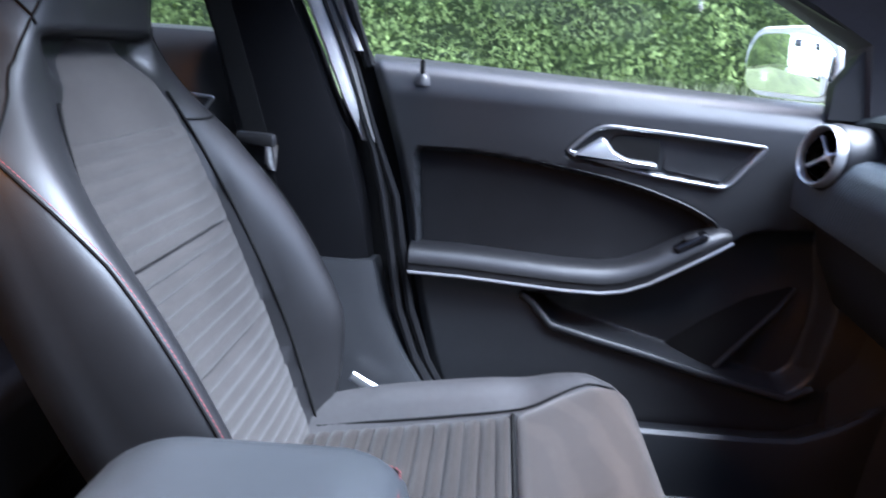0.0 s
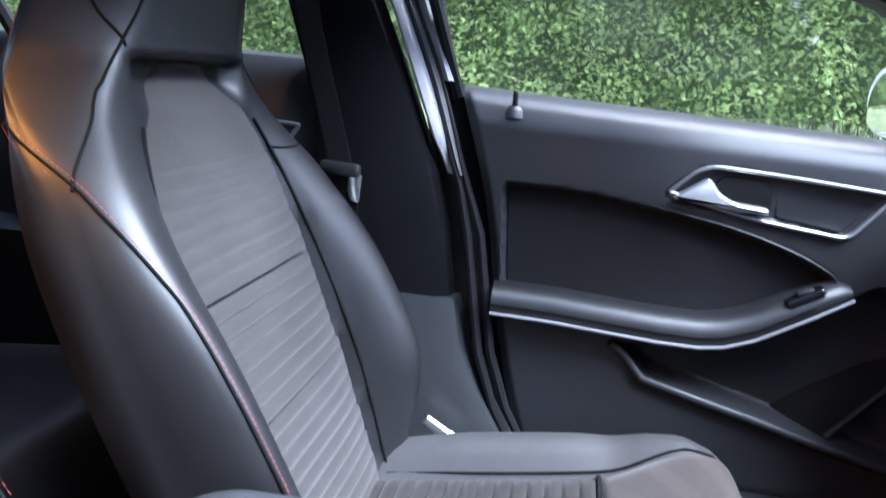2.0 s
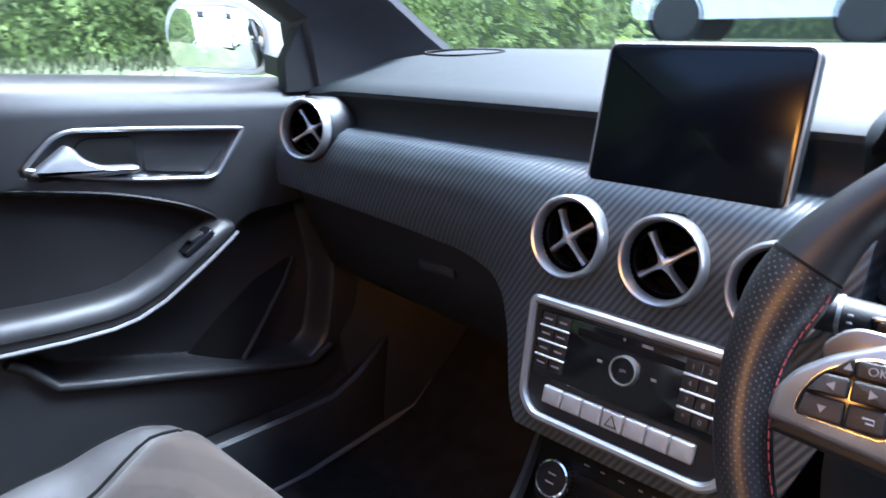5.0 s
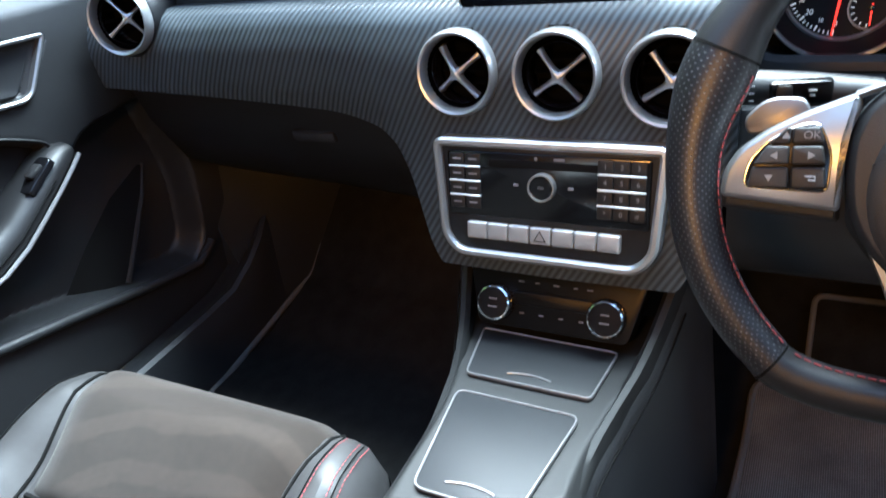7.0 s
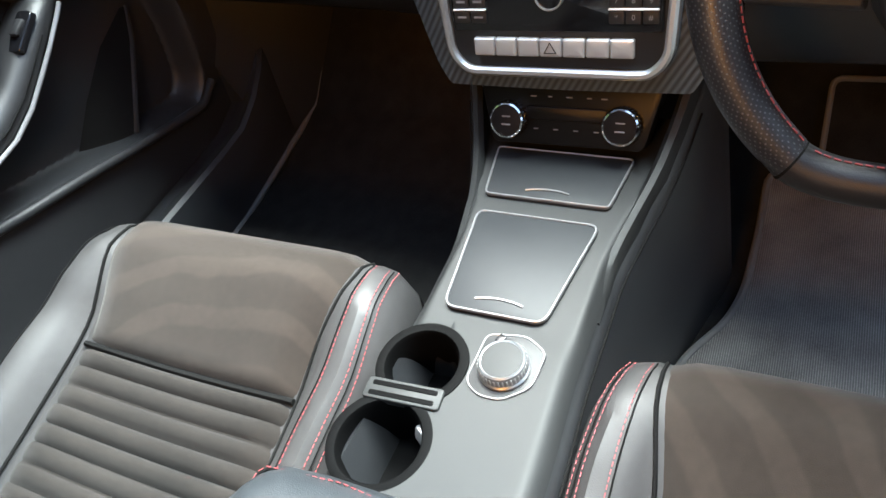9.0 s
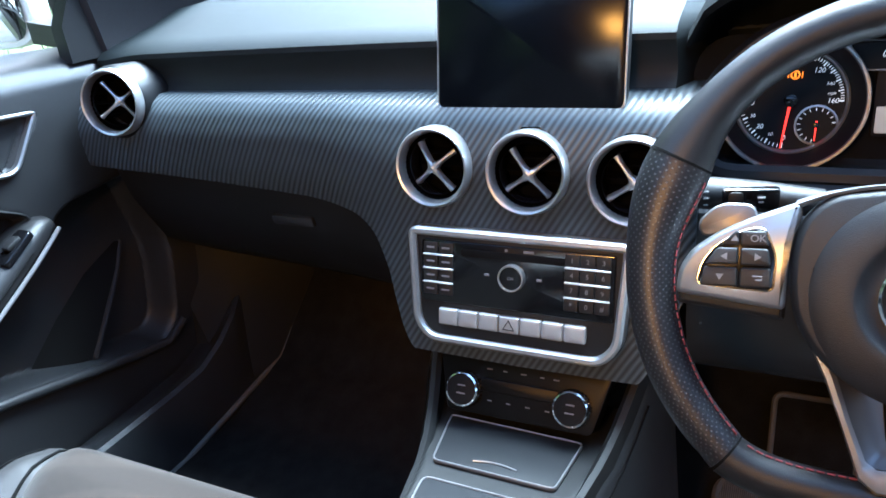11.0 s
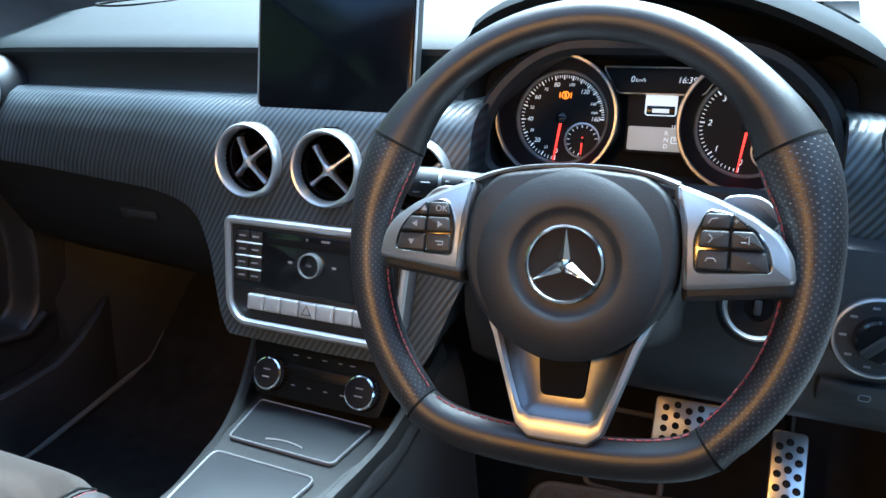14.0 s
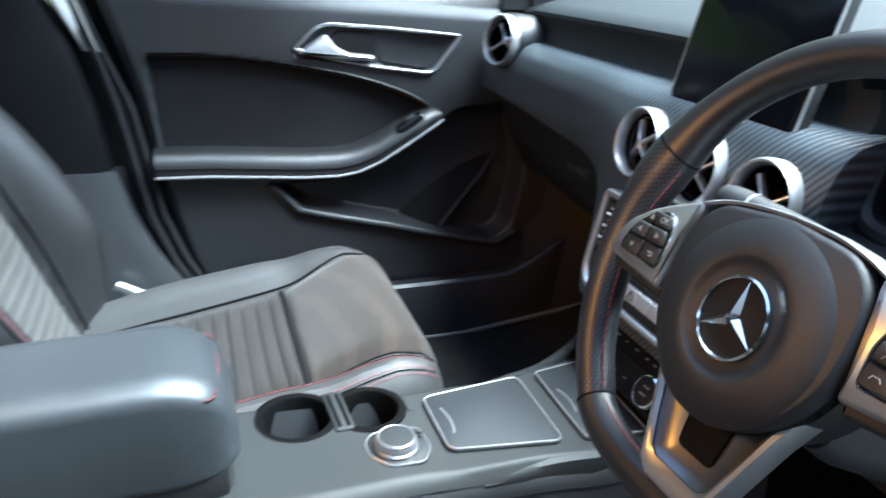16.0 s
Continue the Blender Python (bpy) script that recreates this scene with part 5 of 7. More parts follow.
part("knee_panel", loft(rings), DOORPLASTIC, dash, "black knee panel under the wheel")


def air_vent(x, y, z, r, tilt, turn, aim):
    """A round vent; its cross and slats swivel in the bowl by aim, degrees down and to the car's right."""
    m = face(x, y, z, tilt, turn)
    ring = part("air_vent", torus_like([(r, -0.014), (r, 0.004), (r * 0.985, 0.008), (r * 0.94, 0.0115), (r * 0.89, 0.0105), (r * 0.845, 0.004), (r * 0.835, -0.004), (r * 0.83, -0.014)], m, 64), VENTRING, dash, "round air vent with satin silver ring")
    # bowl and slats carry the shade of the vent in their colour
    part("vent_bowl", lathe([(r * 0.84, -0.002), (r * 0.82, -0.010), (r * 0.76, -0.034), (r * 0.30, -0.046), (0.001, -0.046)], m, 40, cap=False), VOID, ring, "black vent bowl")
    core = m @ pose(0, 0, -0.016) @ pose(0, 0, 0, aim[0], aim[1], 0) @ pose(0, 0, 0.016)
    part("vent_inner_ring", torus_like([(r * 0.74, -0.020), (r * 0.755, -0.008), (r * 0.74, -0.004), (r * 0.715, -0.006), (r * 0.70, -0.020)], core, 48), GLOSS, ring)
    for k in range(4):
        a = math.pi / 4 - 0.14 + k * math.pi / 2
        d, c = Vector((math.cos(a), math.sin(a), 0)), Vector((-math.sin(a), math.cos(a), 0))
        up = Vector((0, 0, 1))
        rings = []
        for f, hw, zz in ((0.0, 0.0046, 0.0040), (0.10, 0.0042, 0.0036), (0.20, 0.0026, 0.0020), (0.40, 0.0023, -0.0005), (0.60, 0.0027, -0.0030), (0.73, 0.0034, -0.0050)):
            p = d * r * f + up * zz
            rings.append([core @ q for q in (p + c * hw - up * 0.008, p + c * hw * 0.9 - up * 0.001, p + c * hw * 0.35 + up * 0.0008, p - c * hw * 0.35 + up * 0.0008, p - c * hw * 0.9 - up * 0.001, p - c * hw - up * 0.008)])
        part("cross_arm", loft(rings), VENTRING, ring, "silver cross arm")
    part("vent_hub", lathe([(r * 0.13, -0.006), (r * 0.12, 0.0025), (r * 0.08, 0.0046), (r * 0.02, 0.0052)], core, 20), VENTRING, ring)
    for k in (-1, 0, 1):
        half = r * 0.66 * math.sqrt(1 - (k * 0.42) ** 2)
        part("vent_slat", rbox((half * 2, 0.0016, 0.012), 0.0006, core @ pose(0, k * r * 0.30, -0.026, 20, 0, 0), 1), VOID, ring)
    return ring


for y, z, aim in CENTRE_VENTS:
    air_vent(trim_x(y, z) - 0.002, y, z, VENT_R, 10, 0, aim)
for y, z, turn, aim in SIDE_VENTS:
    side_vent = air_vent(0.490, y, z, 0.048, 8, turn, aim)
    part("vent_barrel", torus_like([(0.0455, -0.060), (0.0455, -0.006), (0.0485, -0.004), (0.0520, -0.010), (0.0540, -0.060)], face(0.490, y, z, 8, turn), 48), SOFT, side_vent, "black barrel behind the ring")

# instrument hood and cluster
rings = []
for k in range(29):
    y = -0.165 - 0.40 * k / 28
    v = (y + 0.365) / 0.20
    top = 1.058 + 0.070 * (math.sqrt(max(0, 1 - min(1, abs(v)) ** 2.3)) if v > 0 else 1 - min(1, abs(v)) ** 1.7)
    rings.append([(0.86, y, 1.07), (0.70, y, top + 0.006), (0.58, y, top + 0.004), (0.525, y, top), (0.512, y, top - 0.008), (0.518, y, top - 0.016), (0.56, y, top - 0.018), (0.64, y, top - 0.03), (0.70, y, 1.02), (0.86, y, 1.02)])
part("instrument_hood", loft(rings), HOODSKIN, dash, "black soft instrument hood")

cl = thing("instrument_cluster", "lit instrument cluster with two round gauges", "instruments")
FT = 13
def on_cluster(y, z, off=0.0):
    return face(0.592 - (0.973 - z) * math.tan(radians(FT)) - off, y, z, FT)


part("cluster_face", plate(round_poly(rect(0.40, 0.155), 0.05, 6), -0.02, -0.002, 0.001, on_cluster(-0.360, 0.965)), MATT, cl)
rim_poly = round_poly([Vector(p) for p in ((-0.19, -0.075), (0.19, -0.075), (0.195, 0.02), (0.12, 0.095), (-0.12, 0.095), (-0.195, 0.02))], 0.06, 6)
part("cluster_surround", frame_ring(rim_poly, 0.02, -0.01, 0.05, 0.006, on_cluster(-0.360, 0.965)), HARD, cl)
DIALS = ((-0.259, "0 20 40 60 80 100 120 140 160".split(), 5, 0), (-0.459, "0 1 2 3 4 5 6".split(), 4, 0))
for gy, marks, minor, _ in DIALS:
    m = on_cluster(gy, 0.973)
    g = part("gauge", torus_like([(0.0555, -0.002), (0.0545, 0.008), (0.066, 0.036), (0.0685, 0.037), (0.0700, 0.034), (0.0690, 0.0)], m, 56), DIALFACE, cl, "round gauge in a dark sleeve")
    part("gauge_ring", torus_like([(0.0655, 0.035), (0.0665, 0.0385), (0.0690, 0.0385), (0.0700, 0.035)], m, 56), GREYRING, g, "fine silver ring")
    part("dial_ring", torus_like([(0.0545, 0.0), (0.0545, 0.004), (0.0525, 0.005), (0.0505, 0.0015)], m, 56), SATIN, g, "silver dial ring")
    part("dial_face", lathe([(0.0525, -0.001), (0.0525, 0.0008), (0.001, 0.0008)], m, 40), DIALFACE, g)
    n = len(marks)
    fast = n > 7

    def dial_angle(v):
        """Where a speed (or a thousand turns) stands on the dial."""
        if fast:
            return radians(-96 - (2.0 * v if v <= 80 else 160 + 1.3 * (v - 80)))
        return radians(-96 - 43.5 * v)

    bmt = bmesh.new()
    steps = [2.5 * k for k in range(65)] if fast else [0.125 * k for k in range(49)]
    for k, v in enumerate(steps):
        a = dial_angle(v)
        major = k % 4 == 0 if fast else k % 8 == 0
        ln, wd = (0.0052, 0.0007) if major else (0.0034, 0.0004)
        c = Vector((math.cos(a), math.sin(a), 0))
        s = Vector((-c.y, c.x, 0))
        r1 = 0.0488
        bmt.faces.new([bmt.verts.new(m @ (p + Vector((0, 0, 0.0016)))) for p in (c * r1 + s * wd, c * r1 - s * wd, c * (r1 - ln) - s * wd, c * (r1 - ln) + s * wd)])
    tk = part("dial_ticks", bmt, LITWHITE, g, "lit white tick marks", smooth=False)
    tk["kind"] = "stuff"
    for v in (0, 10, 20, 30, 40, 50, 60, 70, 80, 100, 120, 140, 160) if fast else (0, 1, 2, 3):
        a = dial_angle(v)
        small = fast and v in (10, 30, 50, 70, 100, 140)
        text(str(v), (0.0048 if small else 0.0070) if fast else 0.0088, m @ pose(0.0385 * math.cos(a), 0.0385 * math.sin(a), 0.0016), LITWHITE, g, "numeral", 0.0001, 0.2)
    # needle
    a = radians(-97)
    d, s = Vector((math.cos(a), math.sin(a))), Vector((-math.sin(a), math.cos(a)))
    part("needle", plate([d * 0.049 - s * 0.0007, d * 0.049 + s * 0.0007, d * -0.004 + s * 0.0016, d * -0.004 - s * 0.0016], 0.003, 0.005, 0.0004, m), NEEDLE, g, "red lit needle")
    part("needle_cap", lathe([(0.0065, 0.001), (0.0065, 0.0055), (0.004, 0.0068), (0.0005, 0.007)], m, 20), GLOSS, g)
    # small gauge inside
    mm = m @ pose(0.0255, -0.0245, 0.0012)
    sg = part("small_gauge", torus_like([(0.0205, 0.0), (0.0205, 0.0018), (0.0190, 0.0022), (0.0185, 0.0)], mm, 36), SATIN, g, "small gauge ring")
    bmt = bmesh.new()
    for k in range(13):
        a = radians(-100 - 250 * k / 12)
        c, s = Vector((math.cos(a), math.sin(a), 0)), Vector((-math.sin(a), math.cos(a), 0))
        bmt.faces.new([bmt.verts.new(mm @ (p + Vector((0, 0, 0.0012)))) for p in (c * 0.0178 + s * 0.0004, c * 0.0178 - s * 0.0004, c * 0.0145 - s * 0.0004, c * 0.0145 + s * 0.0004)])
    part("dial_ticks", bmt, LITWHITE, sg, smooth=False)["kind"] = "stuff"
    part("needle", plate([Vector((-0.0008, -0.016)), Vector((0.0002, -0.016)), Vector((0.0012, 0.004)), Vector((-0.0008, 0.004))], 0.001, 0.002, 0.0003, mm), NEEDLE, sg, "short red lit needle")
    part("needle_cap", lathe([(0.003, 0.001), (0.003, 0.003), (0.0005, 0.0035)], mm, 12), GLOSS, sg)
    if n > 7:
        wl = part("brake_warning_light", torus_like([(0.0046, 0), (0.0046, 0.0012), (0.0033, 0.0012), (0.0033, 0)], m @ pose(0.002, 0.026, 0.0012), 24), AMBER, g, "lit orange parking brake symbol")
        part("warning_bar", plate(rect(0.0022, 0.0050), 0.0, 0.0012, 0.0003, m @ pose(0.002, 0.026, 0.0012)), AMBER, wl)
        for s in (-1, 1):
            part("warning_bar", plate(rect(0.0011, 0.0062), 0.0, 0.0012, 0.0003, m @ pose(0.002 + s * 0.0065, 0.026, 0.0012)), AMBER, wl)
        text("mph", 0.0042, m @ pose(0.037, 0.0075, 0.0016), LITWHITE, g, "lettering", 0.0001, 0.2)
# displays between the gauges
m = on_cluster(-0.367, 1.019, 0.012)
strip = part("upper_display", plate(round_poly([Vector(p) for p in ((-0.062, 0.012), (-0.045, -0.014), (0.045, -0.014), (0.062, 0.012))], 0.006, 4), -0.01, 0.002, 0.001, m), DIALFACE, cl, "slim lit display")
part("display_edge", frame_ring(round_poly([Vector(p) for p in ((-0.064, 0.014), (-0.046, -0.0155), (0.046, -0.0155), (0.064, 0.014))], 0.006, 4), 0.0015, -0.006, 0.003, 0.0006, m), SATIN, strip)
text("0", 0.0090, m @ pose(-0.030, 0.0, 0.0024), LITWHITE, strip, "lettering", 0.0001, 0.2)
text("km/h", 0.0055, m @ pose(-0.0215, -0.0008, 0.0024), LITWHITE, strip, "lettering", 0.0001, 0.2)
text("16:39", 0.0090, m @ pose(0.027, 0.0, 0.0024), LITWHITE, strip, "lettering", 0.0001, 0.2)
m = on_cluster(-0.369, 0.976, 0.004)
disp = part("centre_display", plate(round_poly(rect(0.072, 0.074), 0.003, 3), -0.006, 0.002, 0.0008, m), DIALFACE, cl, "small centre display")
part("lit_panel", plate(round_poly(rect(0.034, 0.027), 0.004, 4), 0.0015, 0.0026, 0.0004, m @ pose(0.0, 0.018, 0)), LITSCREEN, disp, "lit white panel")
part("dark_band", plate(rect(0.030, 0.0095), 0.0024, 0.0032, 0.0003, m @ pose(0.0, 0.0105, 0)), SCREEN, disp)
part("odometer_bar", plate(rect(0.018, 0.0045), 0.0030, 0.0036, 0.0002, m @ pose(0.0, 0.0100, 0)), LITWHITE, disp)
part("grey_band", plate(round_poly(rect(0.066, 0.026), 0.002, 3), 0.0016, 0.0022, 0.0002, m @ pose(0.0, -0.0205, 0)), LITGREY, disp, "dimly lit grey band")
for wd, yy in (("R", -0.014), ("N", -0.021), ("D", -0.028)):
    text(wd, 0.0068, m @ pose(0.0085, yy, 0.0024), LITWHITE, disp)
text("18.0 °C", 0.0062, m @ pose(0.022, -0.007, 0.0024), LITWHITE, disp)
part("park_symbol", frame_ring(round_poly(rect(0.0085, 0.0075), 0.001, 2), 0.0009, 0.002, 0.0028, 0.0002, m @ pose(0.0180, -0.021, 0)), LITWHITE, disp)
text("P", 0.0058, m @ pose(0.0180, -0.021, 0.0026), LITWHITE, disp)

# screen standing on the dash
m = face(0.527, 0.0, 1.055, 13) @ pose(0, 0, 0, 0, 0, 0)
scr = thing("display_screen", "blank black tablet-style screen standing on the dashboard", "screen")
OUT = round_poly(rect(0.214, 0.150), 0.012, 6)
part("screen_body", plate(OUT, -0.012, 0.004, 0.003, m), HARD, scr, "black screen housing")
part("screen_glass", plate(inset([Vector(p) for p in OUT], 0.0022), 0.002, 0.0052, 0.0012, m), SCREEN, scr, "switched-off glossy screen glass")
part("screen_rim", frame_ring(OUT, 0.0016, 0.001, 0.0050, 0.0005, m), SATIN, scr, "fine silver rim")
part("screen_foot", rbox((0.09, 0.05, 0.06), 0.01, m @ pose(0, -0.045, -0.036)), HARD, scr)

# ---- centre stack ----
radio = thing("car_radio", "black car radio panel in a silver frame", "radio")
RM = face(0.441, 0.003, 0.790, 14.5)
def rm(u, v, w=0.0):
    return RM @ pose(u, v, w)


FR = round_poly([Vector(p) for p in ((-0.132, 0.070), (-0.124, -0.046), (-0.104, -0.068), (0.104, -0.068), (0.124, -0.046), (0.132, 0.070))], [0.014, 0.02, 0.02, 0.02, 0.02, 0.014], 6)
part("radio_frame", frame_ring(FR, 0.0100, -0.015, 0.010, 0.003, RM), SATIN, radio, "satin silver frame")
part("radio_face", plate(inset([Vector(p) for p in FR], 0.008), -0.015, 0.0035, 0.001, RM), SOFT, radio)
unit = part("radio_unit", plate(round_poly(rect(0.228, 0.074, 0.0, 0.0185), 0.004, 4), 0.002, 0.0062, 0.0012, RM), GLOSS, radio, "gloss black radio unit")
part("disc_slot", plate(round_poly(rect(0.126, 0.0085, 0.0, 0.0435), 0.003, 3), 0.005, 0.0068, 0.0004, RM), MATT, unit)
knob = part("volume_knob", lathe([(0.0155, 0.004), (0.0152, 0.013), (0.0148, 0.0145), (0.0136, 0.0145), (0.0130, 0.0120)], rm(0.0, 0.0205), 36, cap=False), SATIN, radio, "silver volume knob ring")
part("knob_cap", lathe([(0.0132, 0.004), (0.0131, 0.0125), (0.010, 0.0130), (0.0005, 0.0132)], rm(0.0, 0.0205), 28), GLOSS, knob)
text("ON", 0.0045, rm(0.0, 0.0205, 0.0134), WHITE_INK, knob)
for s in (-1, 1):
    part("seek_mark", plate(rect(0.006, 0.003), 0.006, 0.0066, 0.0002, rm(s * 0.031, 0.0205)), WHITE_INK, unit)
for u, w in ((-0.008, 0.003), (0.018, 0.012)):
    part("slot_mark", plate(rect(w, 0.003), 0.006, 0.0068, 0.0002, rm(u, 0.0505)), WHITE_INK, unit)
for k in range(4):
    v = 0.0465 - 0.0165 * k
    for c in range(2):
        b = part("radio_key", plate(round_poly(rect(0.0185, 0.0130), 0.0015, 2), 0.005, 0.0076, 0.0008, rm(-0.1015 + 0.0195 * c, v)), HARD, unit)
        part("key_mark", plate(rect(0.010, 0.0022), 0.0074, 0.0080, 0.0002, rm(-0.1015 + 0.0195 * c, v)), WHITE_INK, b)
    if k < 3:
        part("key_divider", rbox((0.0385, 0.0020, 0.003), 0.0006, rm(-0.0918, v - 0.0083, 0.0075), 1), BRIGHT, unit, "thin silver divider")
        part("key_divider", rbox((0.0500, 0.0020, 0.003), 0.0006, rm(0.0845, v - 0.0083, 0.0075), 1), BRIGHT, unit, "thin silver divider")
    for c in range(3):
        u = 0.0675 + 0.0170 * c
        b = part("radio_key", plate(round_poly(rect(0.0160, 0.0130), 0.0015, 2), 0.005, 0.0076, 0.0008, rm(u, v)), HARD, unit)
        text(("123", "456", "789", "*0#")[k][c], 0.0075, rm(u, v, 0.0080), WHITE_INK, b, "numeral")
for k in range(7):
    u = -0.0775 + 0.0252 * k
    b = part("push_button", plate(round_poly(rect(0.0242, 0.0195), 0.002, 3), 0.003, 0.0105, 0.0016, rm(u, -0.0345), 0.0005), BUTTON, radio, "silver push button")
    if k == 3:
        part("hazard_triangle", frame_ring([Vector((-0.0072, -0.0055)), Vector((0.0072, -0.0055)), Vector((0.0, 0.0068))], 0.0016, 0.0100, 0.0118, 0.0003, rm(u, -0.0345)), GLOSS, b, "hazard warning triangle", smooth=False)

climate = thing("climate_panel", "gloss black climate control panel with two knobs", "climate control")
CM = face(0.4300, 0.0, 0.668, 30)
def cm(u, v, w=0.0):
    return CM @ pose(u, v, w)


part("panel_face", plate(round_poly([Vector(p) for p in ((-0.108, 0.036), (0.108, 0.036), (0.090, -0.038), (-0.090, -0.038))], 0.008, 4), -0.03, 0.0, 0.001, CM), PANELBLACK, climate)
part("panel_recess", plate(round_poly(rect(0.098, 0.016), 0.006, 4), -0.002, 0.0025, 0.001, cm(0, -0.001)), PANELBLACK, climate)
for s in (-1, 1):
    m = cm(s * 0.0670 - 0.001, -0.010)
    k = part("climate_knob", lathe([(0.0215, -0.002), (0.0215, 0.012), (0.0205, 0.015), (0.0185, 0.0160), (0.0180, 0.0150)], m, 40, cap=False), CHROME, climate, "chrome ringed climate knob")
    part("knob_face", lathe([(0.0183, 0.0), (0.0181, 0.0148), (0.016, 0.0156), (0.0005, 0.0160)], m, 32), DIALFACE, k)
    for j in range(28):
        a = 2 * math.pi * j / 28
        part("knob_rib", rbox((0.0018, 0.0022, 0.011), 0.0005, m @ pose(0, 0, 0.005, 0, 0, math.degrees(a)) @ pose(0.0216, 0, 0), 1), GLOSS, k)
    for dv, w in ((0.005, 0.010), (-0.0045, 0.011)):
        part("knob_mark", plate(rect(w, 0.0017), 0.0154, 0.0164, 0.0002, m @ pose(0, dv, 0)), WHITE_INK, k)
for j, u in enumerate((-0.040, -0.020, 0.003, 0.026, 0.043)):
    part("panel_mark", plate(rect(0.005 if j % 2 else 0.007, 0.0015), 0.0, 0.0008, 0.0002, cm(u, 0.018)), WHITE_INK, climate)
for j, u in enumerate((-0.036, -0.012, 0.012, 0.036)):
    part("panel_mark", plate(rect(0.0055, 0.0015), 0.0, 0.0008, 0.0002, cm(u, -0.0195)), WHITE_INK, climate)

# ---- console between the seats ----
console = thing("centre_console", "grey centre console with lids, cup holders and selector dial", "console")
HALF = [(-0.42, 0.098), (0.0, 0.098), (0.16, 0.092), (0.25, 0.092), (0.33, 0.101), (0.40, 0.117), (0.45, 0.130), (0.50, 0.142)]
TOPZ = [(-0.42, 0.622), (0.0, 0.620), (0.10, 0.618), (0.20, 0.612), (0.33, 0.612), (0.37, 0.618), (0.41, 0.634), (0.45, 0.664), (0.48, 0.690), (0.50, 0.705)]
CUPS = ((0.101, 0.053, 0.040), (0.014, 0.058, 0.044))
WELLS = (round_poly([Vector(p) for p in ((0.170, -0.050), (0.170, 0.063), (0.314, 0.078), (0.312, -0.070))], 0.016, 5), round_poly([Vector(p) for p in ((0.334, -0.072), (0.336, 0.080), (0.424, 0.093), (0.420, -0.082))], 0.010, 5))
bm = bmesh.new()
xs = [-0.42, -0.3, -0.2, -0.1] + [-0.06 + 0.0032 * i for i in range(58)] + [0.13 + 0.01 * i for i in range(38)]
prev = None
for x in xs:
    hw, zt = lerp(HALF, x), lerp(TOPZ, x)
    row = []
    for k in range(71):
        v = 2 * k / 70 - 1
        y = hw * v
        z = zt - 0.014 * max(0, abs(v) - 0.80) ** 2 / 0.04
        z += (0.6125 - z) * ease(0.94, 0.84, abs(v)) * ease(0.14, 0.19, x)
        d = max(r - math.hypot(x - cx, y - cy) for cx, cy, r in CUPS)
        z -= 0.075 * ease(-0.001, 0.0035, d)
        row.append(bm.verts.new((x, y, z)))
    if prev:
        for k in range(70):
            bm.faces.new((prev[k], prev[k + 1], row[k + 1], row[k]))
    prev = row
part("console_top", bm, CONSOLE, console, "satin grey console top")
for s in (-1, 1):
    rings = []
    for x in (-0.42, -0.2, 0.0, 0.16, 0.25, 0.33, 0.40, 0.45, 0.50, 0.53):
        hw, zt = lerp(HALF, x), lerp(TOPZ, x) - 0.012
        g = ease(0.1, 0.5, x)
        rings.append([(x, s * (hw - 0.006), zt - 0.001), (x, s * (hw + 0.001), zt - 0.007), (x, s * (hw + 0.005), zt - 0.018), (x, s * (hw + 0.009 + 0.004 * g), zt - 0.05), (x, s * (hw + 0.014 + 0.008 * g), zt - 0.11), (x, s * (hw + 0.020 + 0.012 * g), 0.42), (x, s * (hw + 0.030 + 0.012 * g), 0.25), (x, s * (hw - 0.03), 0.25), (x, s * (hw - 0.03), zt - 0.09)])
    side = part("console_side", loft(rings), DOORPLASTIC, console, "black console side panel")
    line = [(x, s * (lerp(HALF, x) + 0.0075), lerp(TOPZ, x) - 0.034) for x in [-0.1 + 0.03 * i for i in range(20)]]
    part("side_joint", tube(line, 0.0012, 5), SEAM, side)
    # raised rail beside the climate panel
    rings = []
    for x in [0.20 + 0.015 * i for i in range(21)]:
        hw, zt = lerp(HALF, x), lerp(TOPZ, x)
        up = ease(0.20, 0.34, x)
        rings.append([(x, s * (hw - 0.018), 0.600), (x, s * (hw - 0.016), zt - 0.006 - 0.006 * (1 - up)), (x, s * (hw - 0.010), zt + 0.001 - 0.008 * (1 - up)), (x, s * (hw - 0.003), zt - 0.001 - 0.010 * (1 - up)), (x, s * (hw + 0.0015), zt - 0.016), (x, s * (hw + 0.001), 0.58)])
    part("console_rail", loft(rings), CONSOLE, console, "grey raised console rail")
for nm, poly, z, thumb in (("rear_lid", WELLS[0], 0.613, 0.188), ("front_lid", WELLS[1], 0.613, 0.350)):
    m = Matrix.Translation((0, 0, z))
    inner = inset([Vector(p) for p in poly], 0.002)
    lid = part(nm, plate(inner, -0.01, 0.0045, 0.002, m), LID, console, "dark satin storage lid")
    part("lid_edge", frame_ring(inner, 0.0022, 0.001, 0.0062, 0.0008, m), STRIP, lid, "thin chrome edge")
    part("lid_grip", tube([(thumb + 0.004 * (1 - (k / 5) ** 2), 0.005 + 0.026 * k / 5, z + 0.0055) for k in range(-5, 6)], 0.0012, 6, flat=0.7), STRIP, lid, "small chrome finger grip")
